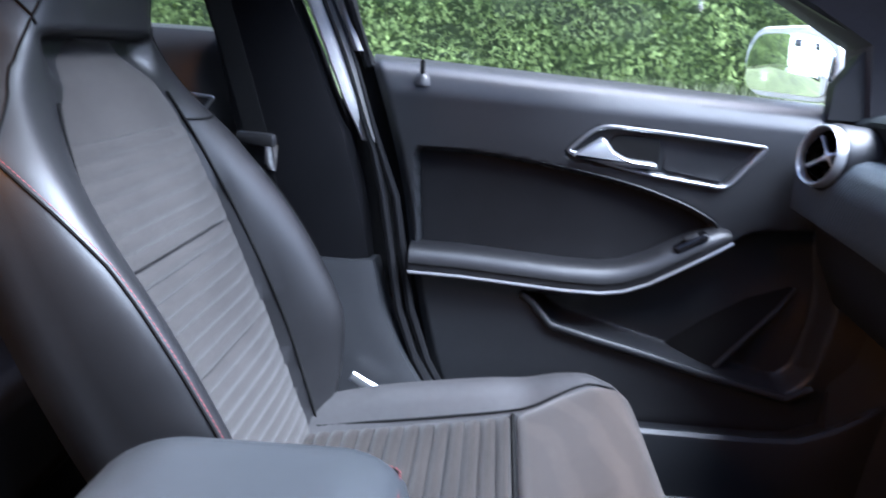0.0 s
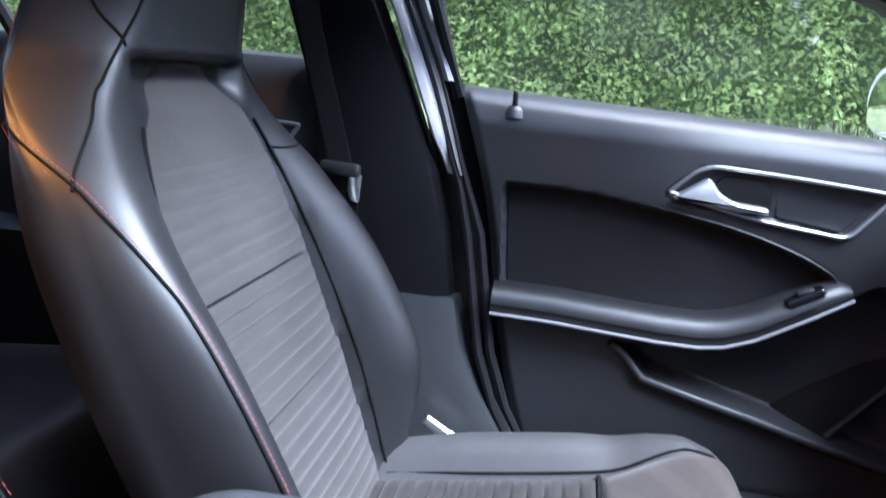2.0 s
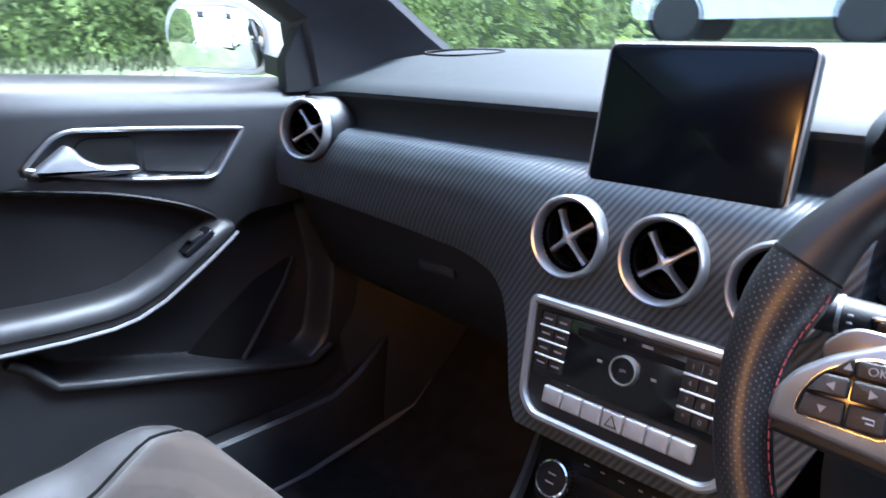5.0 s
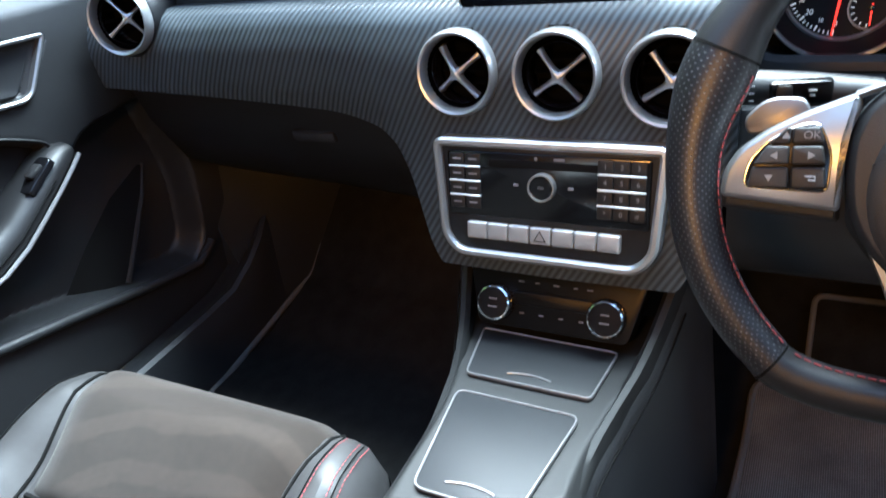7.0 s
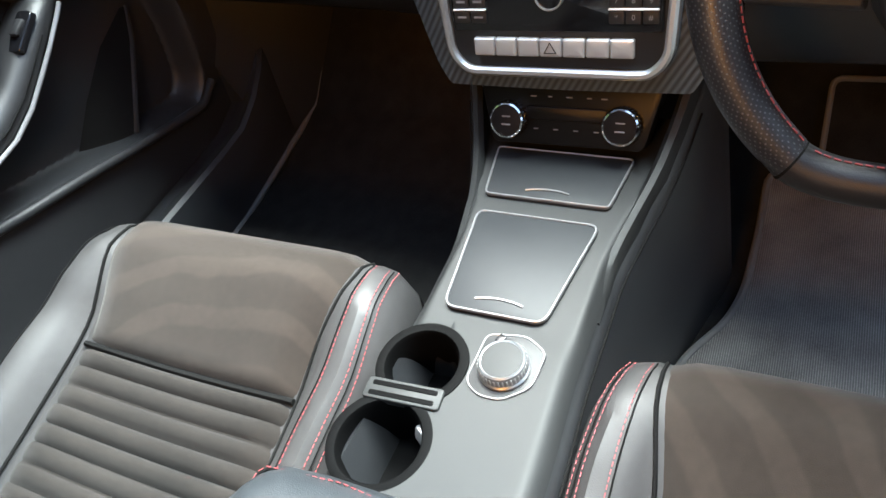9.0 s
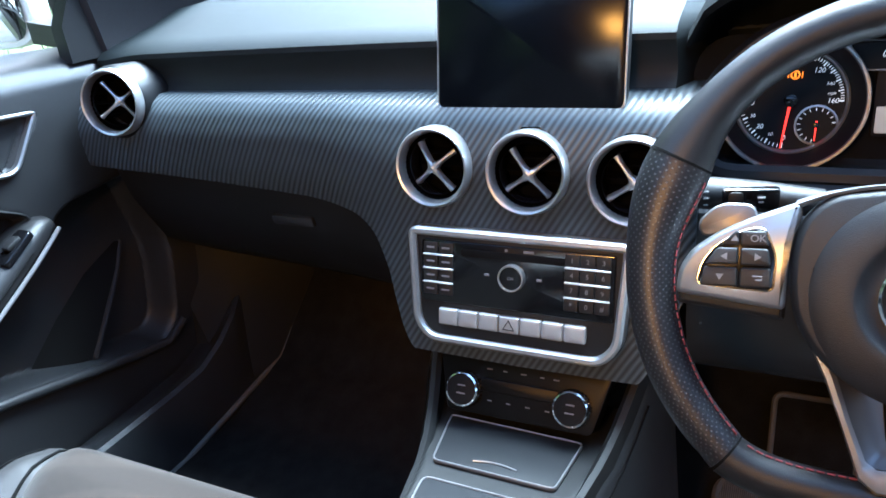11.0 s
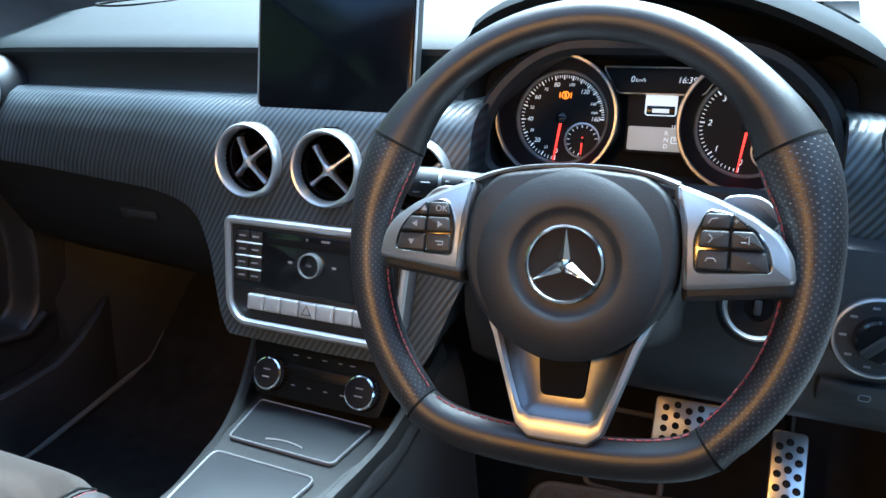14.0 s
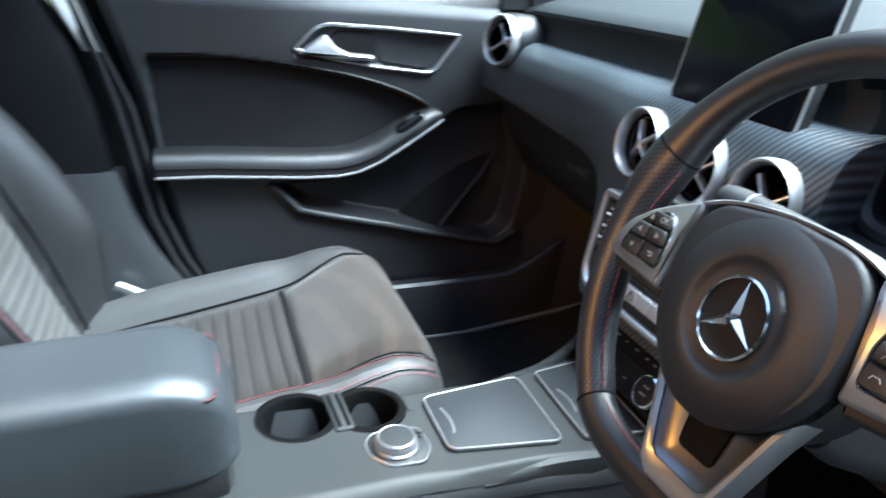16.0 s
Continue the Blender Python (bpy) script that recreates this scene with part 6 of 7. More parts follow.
for cx, cy, r in CUPS:
    # well darkened below plain black plastic, to paint in its shade
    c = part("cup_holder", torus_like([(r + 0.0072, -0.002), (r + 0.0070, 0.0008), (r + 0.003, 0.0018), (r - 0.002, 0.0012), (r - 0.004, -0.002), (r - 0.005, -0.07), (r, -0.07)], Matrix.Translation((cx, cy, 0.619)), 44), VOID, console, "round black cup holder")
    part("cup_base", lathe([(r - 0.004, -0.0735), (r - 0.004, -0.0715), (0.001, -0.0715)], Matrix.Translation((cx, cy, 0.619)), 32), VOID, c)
part("cup_clip", rbox((0.012, 0.030, 0.018), 0.004, pose(0.036, 0.024, 0.598, 0, 20, -35)), SATIN, console, "small metal cup clip")
gr = part("cup_bridge", plate(round_poly(rect(0.023, 0.080), 0.004, 4), -0.004, 0.0035, 0.0012, pose(0.0645, 0.056, 0.6185, 0, 0, 3)), CONSOLE, console, "grey bridge with two slots")
for dx in (-0.0055, 0.0055):
    # flat dark plates stand in for the shade in the slots
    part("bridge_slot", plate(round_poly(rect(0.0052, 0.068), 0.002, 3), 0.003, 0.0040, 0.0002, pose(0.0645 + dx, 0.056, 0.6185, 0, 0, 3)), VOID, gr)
dm = Matrix.Translation((0.115, -0.028, 0.616))
BASE = round_poly([Vector(p) for p in ((-0.022, 0.032), (0.034, 0.030), (0.040, -0.010), (0.026, -0.034), (-0.014, -0.032), (-0.034, -0.008), (-0.034, 0.016))], 0.009, 5)
base = part("dial_base", plate(BASE, -0.004, 0.0035, 0.0015, dm), HARD, console)
part("base_edge", frame_ring(BASE, 0.0016, 0.001, 0.0045, 0.0006, dm), STRIP, base)
dial = part("selector_dial", lathe([(0.0250, 0.003), (0.0255, 0.0065), (0.0235, 0.0080), (0.0230, 0.0150), (0.0222, 0.0178), (0.0205, 0.0190), (0.0195, 0.0186)], dm, 48, cap=False), GREYRING, console, "satin silver rotary selector")
part("dial_cap", lathe([(0.0196, 0.005), (0.0194, 0.0186), (0.0150, 0.0190), (0.0005, 0.0191)], dm, 40), CONSOLE, dial)
for j in range(36):
    a = 360 * j / 36
    part("dial_rib", rbox((0.0012, 0.0016, 0.0075), 0.0004, dm @ pose(0, 0, 0.0118, 0, 0, a) @ pose(0.0231, 0, 0), 1), SATIN, dial)
part("dial_button", plate(round_poly(rect(0.010, 0.008), 0.002, 3), 0.003, 0.0060, 0.001, dm @ pose(0.030, 0.014, 0, 0, 0, -20)), GLOSS, base)

# armrest
arm = thing("armrest", "padded black leather armrest on the console", "armrest")
rings = []
for k in range(25):
    t = k / 24
    x = -0.056 - 0.30 * t
    e = min(1, 0.30 * t / 0.075, 0.30 * (1.0 - t) / 0.09 + 0.05)
    f = math.sqrt(max(0.0, 1 - (1 - e) ** 2)) if e < 1 else 1.0
    hw, top, bot = 0.050 + 0.024 * f, 0.705 + 0.060 * f - 0.006 * t, 0.655 - 0.012 * f
    poly = round_poly([Vector(p) for p in ((-hw, bot), (hw, bot), (hw * 1.0, top - 0.012), (hw * 0.72, top), (-hw * 0.72, top), (-hw * 1.0, top - 0.012))], [0.012, 0.012, 0.03, 0.05, 0.05, 0.03], 4)
    rings.append([(x, p.x + 0.004, p.y) for p in poly])
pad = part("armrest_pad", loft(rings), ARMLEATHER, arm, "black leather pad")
line = []
for k in range(40):
    a = -1 + 2 * k / 39
    line.append((-0.070 - 0.24 * ease(0.55, 1.0, abs(a)) * 1.0 - 0.010 * abs(a), 0.004 + 0.066 * max(-1, min(1, a * 1.7)), 0.738))
part("armrest_seam", tube(line, 0.0014, 5), SEAM, pad)
stitches([(x + 0.001, y, z + 0.002) for x, y, z in line], 0.0042, 0.0022, DULLSTITCH, pad, (0.3, 0, 1))
part("armrest_base", rbox((0.30, 0.130, 0.05), 0.012, pose(-0.215, 0.004, 0.640)), HARD, arm)

# ---- steering wheel ----
wheel = thing("steering_wheel", "black leather flat-bottomed steering wheel with silver spokes", "steering wheel")
WM = face(0.278, -0.352, 0.930, 22.5) @ pose(-0.007, 0.004, 0, 0, 0, 3.0)

def rim_point(a):
    u, v = 0.1685 * math.cos(a), 0.1765 * math.sin(a)
    low = -0.158
    if v < low + 0.03:
        k = (low + 0.03 - v)
        v = low + 0.03 - 0.03 * (1 - math.exp(-k / 0.03)) - 0.002
    return u, v


def rim_half(a):
    d = math.degrees(a) % 360
    grip = max(math.exp(-((d - 157) / 15) ** 2), math.exp(-((d - 23) / 15) ** 2))
    side = max(math.exp(-((d - 185) / 38) ** 2), math.exp(-(((d + 180) % 360 - 175) / 38) ** 2))
    return 0.0155 + 0.0065 * grip + 0.0028 * side, 0.0150 + 0.003 * grip + 0.002 * side


def rim_ring(a, grow=0.0):
    u, v = rim_point(a)
    u2, v2 = rim_point(a + 0.01)
    u1, v1 = rim_point(a - 0.01)
    t = Vector((u2 - u1, v2 - v1)).normalized()
    nrm = Vector((t.y, -t.x))
    hr, hz = rim_half(a)
    ring = []
    for k in range(18):
        q = 2 * math.pi * k / 18
        r, w = (hr + grow) * math.cos(q), (hz + grow) * math.sin(q)
        d = math.degrees(a) % 360
        if math.cos(q) < 0:
            r *= 1.0 + 0.10 * max(math.exp(-((d - 157) / 12) ** 2), math.exp(-((d - 23) / 12) ** 2))
        ring.append(WM @ Vector((u + nrm.x * r, v + nrm.y * r, w)))
    return ring


rim = part("rim", loft([rim_ring(radians(27 + 126 * k / 44)) for k in range(45)]), RIMLEATHER, wheel, "smooth black leather upper rim")
for nm, a0, a1, mt, lab in (("grip", 153, 229, PERF, "perforated leather grip"), ("grip", -49, 27, PERF, "perforated leather grip"), ("lower_rim", 229, 311, RIMLEATHER, "smooth flat lower rim")):
    bmr = loft([rim_ring(radians(a0 + (a1 - a0) * k / 30)) for k in range(31)])
    layer = bmr.loops.layers.uv.new("UVMap")
    bmr.verts.index_update()
    for f in bmr.faces:
        if len(f.verts) > 4:
            continue
        ids = [lp.vert.index for lp in f.loops]
        wrap = any(i % 18 == 17 for i in ids) and any(i % 18 == 0 for i in ids)
        for lp in f.loops:
            i = lp.vert.index
            around = i % 18 + (18 if wrap and i % 18 == 0 else 0)
            lp[layer].uv = ((i // 18) / 30 * radians(a1 - a0) * 0.17, around / 18 * 0.112)
    part(nm, bmr, mt, wheel, lab)
for a in (27, 153, 229, 311):
    part("rim_joint", loft([rim_ring(radians(a + d), 0.0004) for d in (-0.35, 0.35)]), SEAM, wheel)
for a0, a1 in ((156, 226), (232, 308), (-46, 24)):
    line = []
    for k in range(60):
        a = radians(a0 + (a1 - a0) * k / 59)
        line.append(rim_ring(a, 0.0006)[8])
    stitches(line, 0.0048, 0.0018, STITCH, wheel, tuple(WM.to_3x3() @ Vector((0, 0, 1))))

HM = WM @ pose(0.005, 0, 0)
def hm(u, v, w=0.0):
    return HM @ pose(u, v, w)


HALF_PAD = [(0.055, 0.0540), (0.0705, 0.0405), (0.0775, 0.022), (0.079, 0.0), (0.077, -0.025), (0.065, -0.050), (0.043, -0.071), (0.016, -0.083)]
PAD = round_poly([Vector((0, 0.0605))] + [Vector((-u, v)) for u, v in HALF_PAD] + [Vector((0, -0.0845))] + [Vector(p) for p in HALF_PAD[::-1]], 0.016, 3)
padob = part("airbag_cover", plate(PAD, -0.025, 0.0300, 0.0055, HM), SOFT, wheel, "black soft airbag cover")
EMB = hm(0.0005, -0.0130)
part("cover_dome", lathe([(0.0700, 0.0285), (0.0670, 0.0304), (0.0620, 0.0324), (0.055, 0.0344), (0.048, 0.0356), (0.0425, 0.0360), (0.0400, 0.0354), (0.0380, 0.0338), (0.0340, 0.0326), (0.0300, 0.0322), (0.0005, 0.0322)], EMB, 64), SOFT, padob)
em = part("hub_emblem", torus_like([(0.0285, 0.0315), (0.0285, 0.0352), (0.0270, 0.0362), (0.0260, 0.0350), (0.0260, 0.0315)], EMB, 48), EMBLEM, padob, "chrome ring emblem")
part("emblem_ground", lathe([(0.0262, 0.0320), (0.0262, 0.0332), (0.0005, 0.0336)], EMB, 40), DIALFACE, em)
for k in range(3):
    a = radians(90 + 120 * k)
    d, s = Vector((math.cos(a), math.sin(a))), Vector((-math.sin(a), math.cos(a)))
    bmx = bmesh.new()
    v = [bmx.verts.new(EMB @ Vector((*p, h))) for p, h in ((d * 0.0262, 0.0340), (d * 0.004 + s * 0.0042, 0.0335), (d * -0.0022, 0.0335), (d * 0.004 - s * 0.0042, 0.0335), (d * 0.003, 0.0375))]
    for f in ((0, 1, 4), (1, 2, 4), (2, 3, 4), (3, 0, 4)):
        bmx.faces.new([v[i] for i in f])
    part("emblem_arm", bmx, EMBLEM, em, smooth=False)
text("AIRBAG", 0.0085, hm(0.001, -0.0660, 0.0301), MATT, padob, "lettering", 0.0003)
for s in (-1, 1):
    part("horn_mark", tube([HM @ Vector((s * 0.0600 + du, dv + 0.004, 0.0303)) for du, dv in ((-0.005, -0.001), (0.001, -0.001), (0.004, -0.003), (0.004, 0.003), (0.001, 0.001), (-0.005, 0.001))], 0.0004, 4, closed=True), MATT, padob)
part("cover_joint", frame_ring(PAD, 0.0015, 0.012, 0.0215, 0.0004, HM), SEAM, padob)
# bright strip over the top of the cover, from spoke to spoke
rings = []
for k in range(33):
    u = -0.076 + 0.152 * k / 32
    v = lerp([(0.0, 0.0605), (0.03, 0.0590), (0.055, 0.0545), (0.076, 0.0470)], abs(u))
    g = 0.0010 + 0.0016 * ease(0.035, 0.076, abs(u))
    rings.append([HM @ Vector(p) for p in ((u, v - 0.003, 0.010), (u, v - 0.002, 0.0262), (u, v, 0.0275), (u, v + g, 0.0240), (u, v + g, 0.010))])
part("cover_strip", loft(rings), SPOKE, wheel, "thin silver strip over the airbag cover")

MARKS = {-1: (("up", "OK"), ("left", "right"), ("down", "back")), 1: (("phone", "+"), ("voice", "mute"), ("hang", "-"))}
for s in (-1, 1):
    def side_poly(pts, r):
        q = [Vector((s * u, v)) for u, v in pts]
        return round_poly(q[::-1] if s < 0 else q, r, 3)

    sp = [(0.0805, -0.0250), (0.152, -0.0165), (0.1495, 0.002), (0.141, 0.0155), (0.124, 0.0280), (0.102, 0.0385), (0.078, 0.0475), (0.0735, 0.0488), (0.0715, 0.0405), (0.0785, 0.0220), (0.0800, 0.0)]
    under = part("spoke_base", plate(side_poly([(u, v - 0.008 * (v < 0)) for u, v in sp], 0.004), -0.012, 0.019, 0.004, HM), HARD, wheel)
    spk = part("spoke", plate(side_poly(sp, 0.005), 0.012, 0.0285, 0.004, HM), SPOKE, wheel, "satin silver side spoke")
    cover = [(0.0885, -0.0125), (0.1375, -0.0095), (0.1345, 0.0060), (0.1255, 0.0185), (0.108, 0.0290), (0.0945, 0.0310), (0.0870, 0.0120)]
    block = part("switch_block", plate(side_poly(cover, 0.006), 0.022, 0.0298, 0.001, HM), GLOSS, spk)
    part("switch_edge", frame_ring(side_poly([(0.1125 + (u - 0.1125) * 1.03, 0.009 + (v - 0.009) * 1.04) for u, v in cover], 0.006), 0.0012, 0.024, 0.0296, 0.0005, HM), CHROME, spk)
    for r in range(3):
        v0, v1 = (0.0180, 0.0050, -0.0100)[r], (0.0285, 0.0168, 0.0036)[r]
        def edge_u(v):
            return lerp([(-0.010, 0.1350), (0.005, 0.1320), (0.0175, 0.1235), (0.0285, 0.1075)], v)
        for c in range(2):
            if c == 0:
                q = [(0.0895 + 0.1 * max(0, v0), v0), (0.1095, v0), (0.1095, v1), (0.0895 + 0.15 * max(0, v1), v1)]
            else:
                q = [(0.1107, v0), (edge_u(v0), v0), (max(0.1125, edge_u(v1)), v1), (0.1107, v1)]
            q = [Vector((s * u, v)) for u, v in q]
            if s < 0:
                q = q[::-1]
            btn = part("switch_button", plate(round_poly(q, 0.002, 3), 0.026, 0.0315 + 0.0012 * (r == 1), 0.0012, HM), HARD, block)
            word = MARKS[s][r][0 if (c == 1) == (s < 0) else 1]
            cu = s * (0.0985 if c == 0 else (0.1107 + (edge_u(v0) + edge_u(v1)) / 2) / 2)
            cv = (v0 + v1) / 2
            mm = hm(cu, cv, 0.0318 + 0.0012 * (r == 1))
            if word in ("OK", "+", "-"):
                text(word, 0.0068, mm, WHITE_INK, btn)
            elif word in ("up", "down", "left", "right"):
                turn = {"up": 0, "left": 90, "down": 180, "right": 270}[word]
                bmx = bmesh.new()
                bmx.faces.new([bmx.verts.new(mm @ pose(0, 0, 0, 0, 0, turn) @ Vector(p)) for p in ((-0.0026, -0.0018, 0), (0.0026, -0.0018, 0), (0, 0.0026, 0))])
                part("arrow_mark", bmx, WHITE_INK, btn, smooth=False)
            else:
                path = {"phone": [(-0.003, -0.002), (-0.001, 0.0012), (0.003, 0.002)], "hang": [(-0.0034, -0.001), (-0.002, 0.0012), (0.002, 0.0012), (0.0034, -0.001)], "voice": [(-0.002, 0.003), (0.0004, 0.0005), (-0.002, -0.003)], "mute": [(-0.0025, -0.0015), (0.0, -0.0015), (0.002, -0.003), (0.002, 0.003), (0.0, 0.0015)], "back": [(-0.003, 0.001), (0.003, 0.001), (0.003, -0.0015), (-0.001, -0.0015)]}[word]
                part("line_mark", tube([mm @ Vector((*p, 0)) for p in path], 0.0005, 4), WHITE_INK, btn)
    part("shift_paddle", plate(side_poly([(0.098, 0.030), (0.141, 0.022), (0.1445, 0.034), (0.133, 0.0455), (0.124, 0.0490), (0.104, 0.0480)], 0.006), -0.034, -0.029, 0.002, HM), PADDLE, wheel, "grey metal shift paddle")
# lower spoke: a silver dish with a dark slot
OUTER = [(-0.066, -0.045), (-0.055, -0.070), (-0.0445, -0.100), (-0.0325, -0.136), (-0.022, -0.1445), (0.022, -0.1445), (0.0325, -0.136), (0.0445, -0.100), (0.055, -0.070), (0.066, -0.045)]
INNER = [(-0.057, -0.045), (-0.0475, -0.068), (-0.0380, -0.098), (-0.0285, -0.123), (-0.022, -0.1275), (0.022, -0.1275), (0.0285, -0.123), (0.0380, -0.098), (0.0475, -0.068), (0.057, -0.045)]
rings = []
for (a, b), (c, d) in zip(OUTER, INNER):
    rings.append([HM @ Vector(p) for p in ((a, b, -0.004), (a, b, 0.0135), (a * 0.85 + c * 0.15, b * 0.85 + d * 0.15, 0.0165), (a * 0.4 + c * 0.6, b * 0.4 + d * 0.6, 0.0170), (c, d, 0.0145), (c, d, -0.004))])
ysp = part("lower_spoke", loft(rings), SPOKE, wheel, "satin silver lower spoke frame")
rings = []
for k, w in ((1.0, 0.0125), (0.9, 0.0090), (0.75, 0.0065), (0.55, 0.0050), (0.05, 0.0045)):
    rings.append([HM @ Vector((u * k, -0.090 + (v + 0.090) * (k if v < -0.09 else 1), w)) for u, v in INNER])
part("spoke_infill", loft(rings, cap=False, closed=False), DARKSPOKE, ysp, "silver dished infill")
# raised dark plate paints the shade of the open slot
part("slot_shade_plate", plate(round_poly([Vector(p) for p in ((-0.0165, -0.112), (0.0165, -0.112), (0.0215, -0.060), (-0.0215, -0.060))], 0.005, 4), -0.004, 0.0075, 0.0008, HM), MATT, ysp, "dark plate standing in for the slot")

column = thing("steering_column", "black steering column shroud with stalk and ignition", "steering column")
rings = []
for k, (w, z0, s_) in enumerate(((-0.030, 0.0, 0.9), (-0.05, 0.0, 1.0), (-0.12, 0.0, 1.05), (-0.20, 0.0, 1.1), (-0.28, 0.0, 1.1))):
    poly = round_poly([Vector(p) for p in ((-0.062, -0.060), (0.062, -0.060), (0.066, 0.03), (0.045, 0.055), (-0.045, 0.055), (-0.066, 0.03))], 0.02, 4)
    rings.append([face(0.278, -0.352, 0.930, 22.5) @ Vector((p.x * s_, p.y * s_ - 0.01, w)) for p in poly])
part("column_shroud", loft(rings), HARD, column)
stalk = part("indicator_stalk", tube([(0.410, -0.292, 0.932), (0.402, -0.245, 0.938), (0.396, -0.215, 0.941), (0.394, -0.193, 0.942)], [0.0125, 0.0140, 0.0145, 0.0148], 20, flat=0.95), HARD, column, "black indicator and wiper stalk")
part("stalk_collar", tube([(0.3942, -0.1945, 0.942), (0.3938, -0.1915, 0.942)], 0.0156, 20, flat=0.95), SATIN, stalk, "thin silver collar")
part("stalk_knob", tube([(0.3938, -0.1915, 0.942), (0.3925, -0.178, 0.942), (0.391, -0.166, 0.942), (0.390, -0.159, 0.942), (0.3896, -0.1565, 0.942)], [0.0150, 0.0156, 0.0154, 0.0140, 0.0100], 20, flat=0.97), HARD, stalk, "turnable black end knob")
sw_ = part("stalk_switch", rbox((0.010, 0.046, 0.019), 0.003, pose(0.3895, -0.237, 0.941, 0, 0, 12)), GLOSS, stalk, "black thumb switch panel")
part("switch_roller", rbox((0.006, 0.013, 0.013), 0.003, pose(0.3838, -0.226, 0.942, 0, 0, 12)), HARD, sw_, "ribbed thumb roller")
for y, z, w in ((-0.246, 0.944, 0.006), (-0.246, 0.940, 0.004), (-0.203, 0.948, 0.004), (-0.203, 0.942, 0.004), (-0.203, 0.936, 0.004), (-0.181, 0.946, 0.009), (-0.171, 0.936, 0.007)):
    x = 0.3835 if y < -0.22 else 0.3795 if y < -0.19 else 0.3772
    part("stalk_mark", rbox((0.001, w, 0.0016), 0.0003, pose(x, y, z, 0, 0, 8), 1), WHITE_INK, stalk)
IG = face(0.432, -0.487, 0.838, 18)
ig = part("ignition", lathe([(0.036, -0.05), (0.036, 0.0), (0.032, 0.006), (0.0305, 0.004)], IG, 40, cap=False), SOFT, column, "round ignition switch")
part("ignition_ring", torus_like([(0.0305, 0.0), (0.0305, 0.006), (0.0285, 0.0075), (0.0262, 0.004), (0.0262, 0.0)], IG, 40), SATIN, ig, "satin chrome ring")
part("ignition_face", lathe([(0.027, -0.002), (0.026, 0.002), (0.013, 0.001), (0.012, -0.002), (0.0005, -0.002)], IG, 32), GLOSS, ig)
part("key_slot", rbox((0.007, 0.014, 0.006), 0.002, IG @ pose(0, 0, 0.001)), HARD, ig)

LS = face(0.474, -0.592, 0.806, 8)
lsw = thing("light_switch", "round headlight switch with silver rim", "switch")
part("switch_plate", lathe([(0.040, -0.01), (0.040, 0.003), (0.037, 0.006), (0.0005, 0.006)], LS, 44), HARD, lsw)
part("switch_rim", torus_like([(0.0385, 0.003), (0.0385, 0.0075), (0.0365, 0.0085), (0.0350, 0.006), (0.0350, 0.003)], LS, 48), SATIN, lsw, "satin chrome rim")
part("switch_knob", lathe([(0.0215, 0.004), (0.0205, 0.018), (0.018, 0.020), (0.0005, 0.020)], LS, 32), GLOSS, lsw)
part("knob_bar", rbox((0.008, 0.038, 0.010), 0.003, LS @ pose(0, 0, 0.023, 0, 0, -45)), HARD, lsw)
for j in range(7):
    a = radians(60 + 40 * j)
    part("switch_mark", plate(rect(0.006, 0.0022), 0.0058, 0.0068, 0.0002, LS @ pose(0.0288 * math.cos(a), 0.0288 * math.sin(a), 0, 0, 0, 0)), WHITE_INK, lsw)
pb = thing("parking_brake_switch", "black parking brake switch under the headlight switch", "switch")
m = face(0.481, -0.592, 0.740, -8)
part("switch_body", plate(round_poly(rect(0.085, 0.026), 0.006, 4), -0.01, 0.006, 0.002, m), HARD, pb)
part("brake_mark", frame_ring(round_poly(rect(0.011, 0.008), 0.003, 3), 0.0010, 0.005, 0.0066, 0.0003, m), WHITE_INK, pb)

# ---- pedals, mats and footwell trim ----
def pedal(name, at, w, h, lean, label, rows, cols):
    th = thing(name, label, "pedal", "pedals")
    m = face(*at, lean)
    padp = part("pedal_plate", plate(round_poly(rect(w, h), 0.008, 4), -0.004, 0.004, 0.0015, m), PEDAL, th, "brushed steel plate")
    for i in range(cols):
        for j in range(rows):
            u = (i - (cols - 1) / 2) * w * 0.84 / cols
            v = (j - (rows - 1) / 2) * h * 0.86 / rows + (0.35 * h / rows * 0.5 if i % 2 else -0.35 * h / rows * 0.5)
            part("stud", lathe([(0.0052, 0.003), (0.0052, 0.0052), (0.0040, 0.0060), (0.0004, 0.0062)], m @ pose(u, v, 0), 12), RUBBER, padp)
    arm_top = m @ Vector((0, h * 0.3, -0.01))
    part("pedal_arm", tube([arm_top, arm_top + Vector((0.05, 0.0, 0.06)), arm_top + Vector((0.09, 0, 0.22))], 0.007, 8), GLOSS, th, "dark pedal arm")
    return th


pedal("brake_pedal", (0.742, -0.424, 0.497), 0.098, 0.072, 32, "drilled steel brake pedal with black rubber studs", 4, 5)
pedal("accelerator_pedal", (0.690, -0.560, 0.475), 0.046, 0.130, 40, "long steel accelerator pedal with black rubber studs", 6, 3)


def floor_z(x):
    return 0.32 if x < 0.62 else (0.32 + (x - 0.62) * 0.25 if x < 0.78 else 0.36 + (x - 0.78) * 1.071)


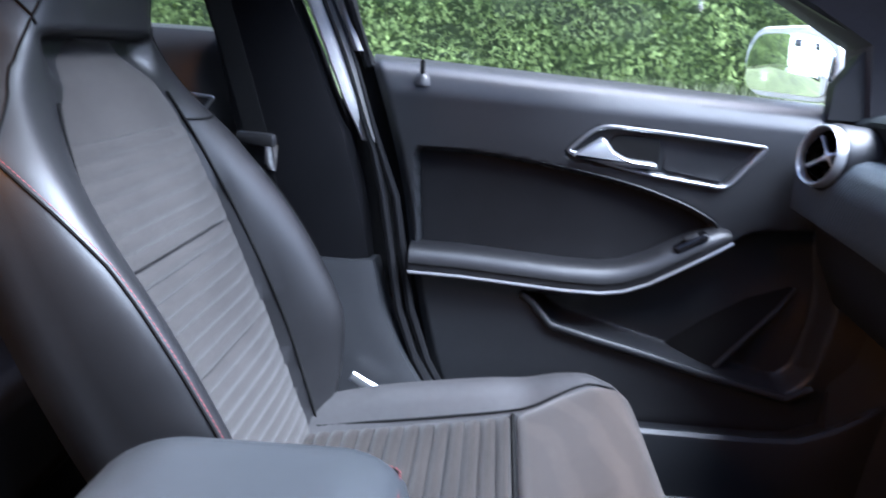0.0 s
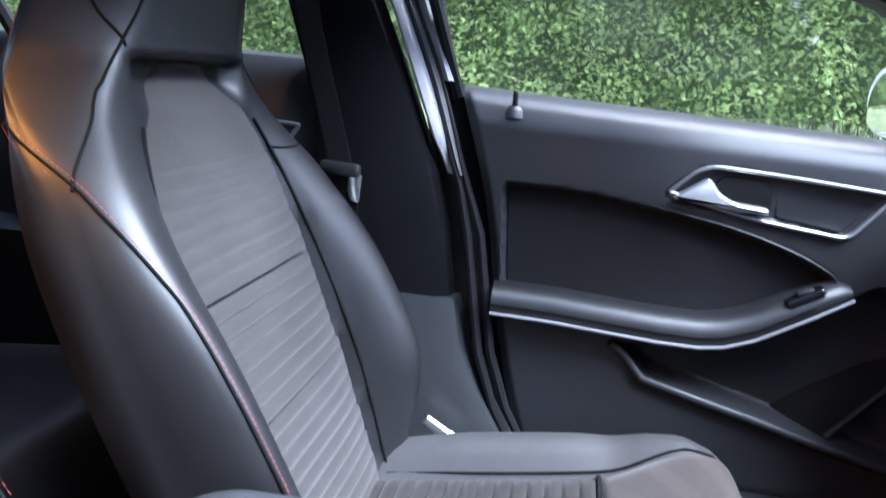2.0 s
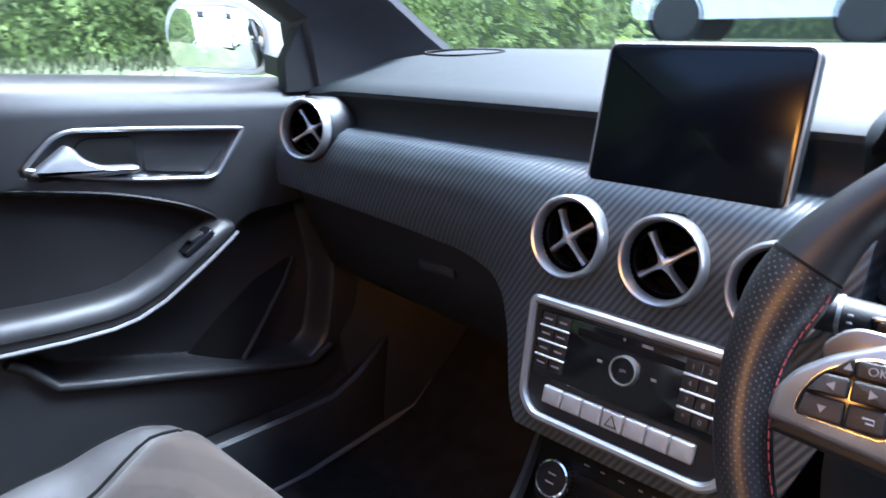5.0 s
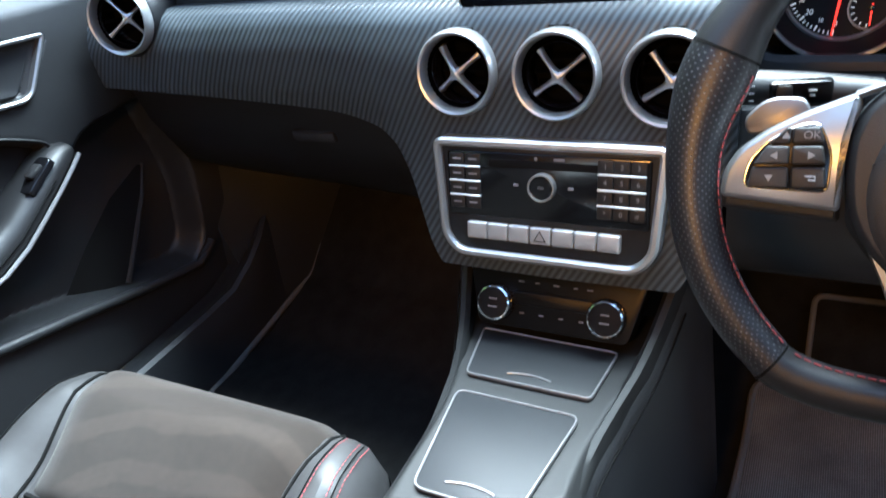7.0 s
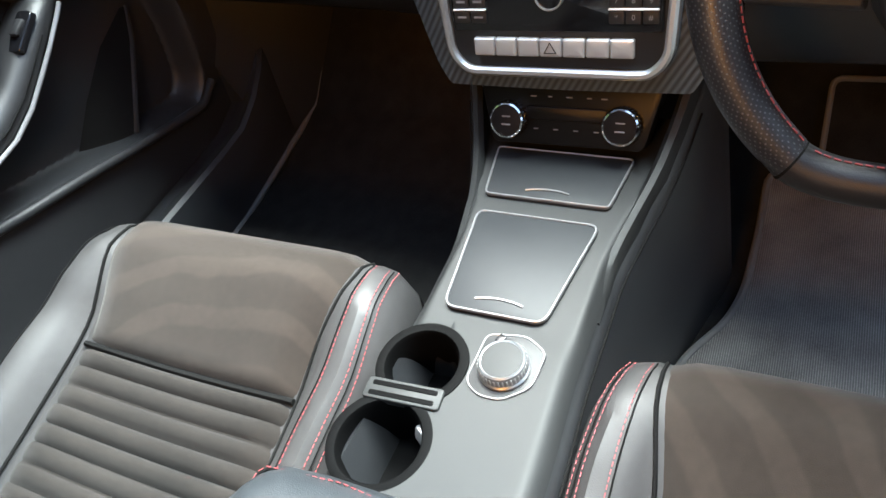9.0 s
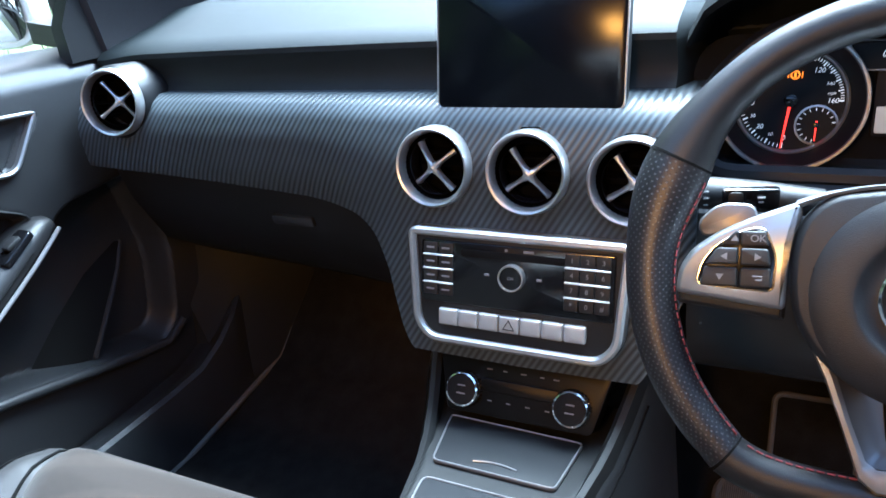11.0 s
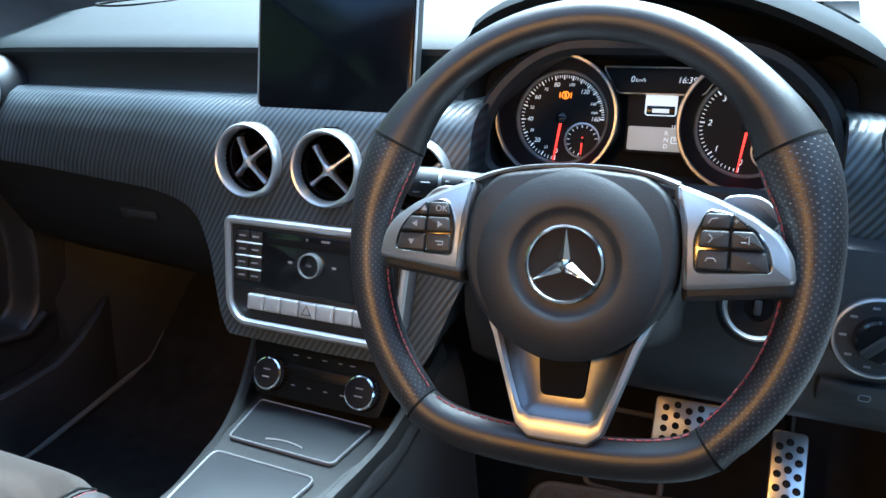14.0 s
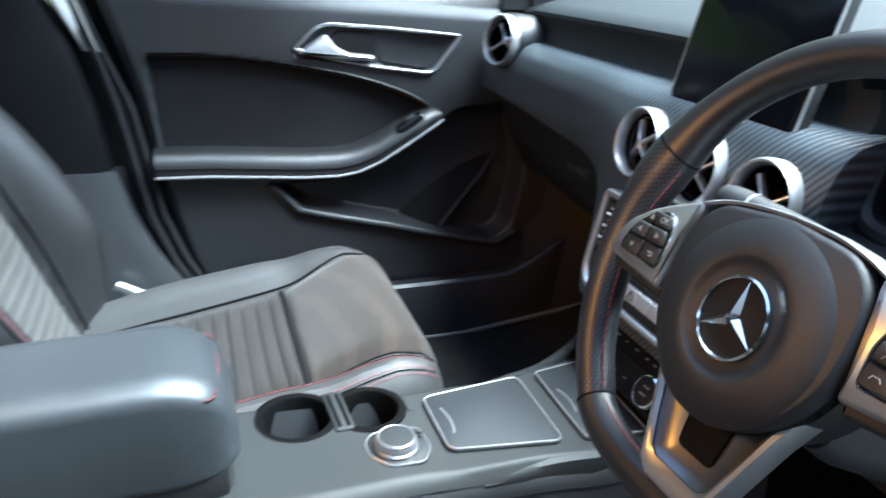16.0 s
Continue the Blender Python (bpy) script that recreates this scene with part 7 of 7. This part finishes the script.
def floor_mat(name, poly, label, ribbed):
    th = thing(name, label, "floor mat", "floor mats")
    poly = [Vector(p) for p in round_poly([Vector(p) for p in poly], 0.03, 5)]
    bm = bmesh.new()
    x0, x1 = min(p.x for p in poly), max(p.x for p in poly)
    prev = None
    n = 60
    for i in range(n + 1):
        x = x0 + 0.0005 + (x1 - x0 - 0.001) * i / n
        cuts = []
        for a, b in zip(poly, poly[1:] + poly[:1]):
            if (a.x > x) != (b.x > x):
                cuts.append(a.y + (b.y - a.y) * (x - a.x) / (b.x - a.x))
        ya, yb = min(cuts), max(cuts)
        row = [bm.verts.new((x, ya + (yb - ya) * k / 12, floor_z(x) + 0.012)) for k in range(13)]
        if prev:
            for k in range(12):
                bm.faces.new((prev[k], prev[k + 1], row[k + 1], row[k]))
        prev = row
    part("mat_surface", bm, MAT if ribbed else DARKMAT, th, "dark carpet pile")
    part("mat_binding", tube([(p.x, p.y, floor_z(p.x) + 0.010) for p in poly], 0.006, 8, closed=True), BINDING, th, "grey sewn edge")
    return th


floor_mat("passenger_mat", [(0.10, 0.17), (0.10, 0.684), (0.45, 0.688), (0.78, 0.690), (0.93, 0.668), (0.945, 0.24), (0.5, 0.19)], "dark passenger floor mat with bound edge", False)
floor_mat("driver_mat", [(0.10, -0.134), (0.30, -0.134), (0.35, -0.143), (0.43, -0.190), (0.485, -0.203), (0.60, -0.207), (0.712, -0.206), (0.722, -0.30), (0.76, -0.62), (0.70, -0.66), (0.10, -0.66)], "dark ribbed driver's floor mat with bound edge", True)
rest = thing("foot_rest", "dark carpeted foot rest with bound edge", "foot rest")
REST = pose(0.792, -0.334, 0.390, 0, -47, 0)
part("rest_pad", plate(round_poly(rect(0.130, 0.118), 0.016, 5), -0.010, 0.008, 0.003, REST), DARKMAT, rest)
part("rest_binding", tube([REST @ Vector((p.x, p.y, 0.007)) for p in round_poly(rect(0.130, 0.118), 0.016, 5)], 0.0048, 8, closed=True), BINDING, rest, "grey sewn edge")
for s in (-1, 1):
    bm = bmesh.new()
    loft([[(0.64, s * y, z) for y, z in ((0.705, 0.25), (0.72, 0.44), (0.762, 0.60), (0.77, 0.92), (0.80, 0.92), (0.80, 0.25))], [(0.82, s * y, z) for y, z in ((0.675, 0.25), (0.68, 0.44), (0.70, 0.60), (0.71, 0.92), (0.80, 0.92), (0.80, 0.25))], [(1.10, s * y, z) for y, z in ((0.60, 0.25), (0.60, 0.42), (0.61, 0.60), (0.62, 0.92), (0.80, 0.92), (0.80, 0.25))]], bm=bm)
    lone("kick_panel", bm, DOORPLASTIC, "black footwell side panel", "panel", kind="structure")
    jamb = bmesh.new()
    loft([[(x - 0.05, s * 0.775, z), (x + (0.07 if z < 1 else 0.015), s * 0.775, z), (x + (0.07 if z < 1 else 0.015), s * 0.80, z), (x - 0.05, s * 0.80, z)] for x, z in ((-0.340, 1.40), (-0.262, 1.12), (-0.222, 0.97), (-0.18, 0.75), (-0.13, 0.55), (-0.08, 0.42), (-0.05, 0.30))], bm=jamb)
    lone("door_jamb", jamb, MATT, "dark body edge behind the door seal", "jamb", kind="structure")

for y, x in ((0.36, 0.80), (-0.50, 0.86)):
    lamp_ = thing("footwell_lamp", "small amber footwell lamp under the dashboard", "lamp", "footwell lamps")
    part("lamp_lens", rbox((0.03, 0.05, 0.006), 0.002, pose(x, y, 0.607 if y > 0 else 0.650)), AMBERLAMP, lamp_, "amber lit lens")
    li = new("footwell_light", bpy.data.lights.new("footwell_light", "POINT"))
    li.data.energy, li.data.color, li.data.shadow_soft_size = 0.014, (1.0, 0.40, 0.10), 0.02
    li.location = (x, y, 0.585 if y > 0 else 0.630)
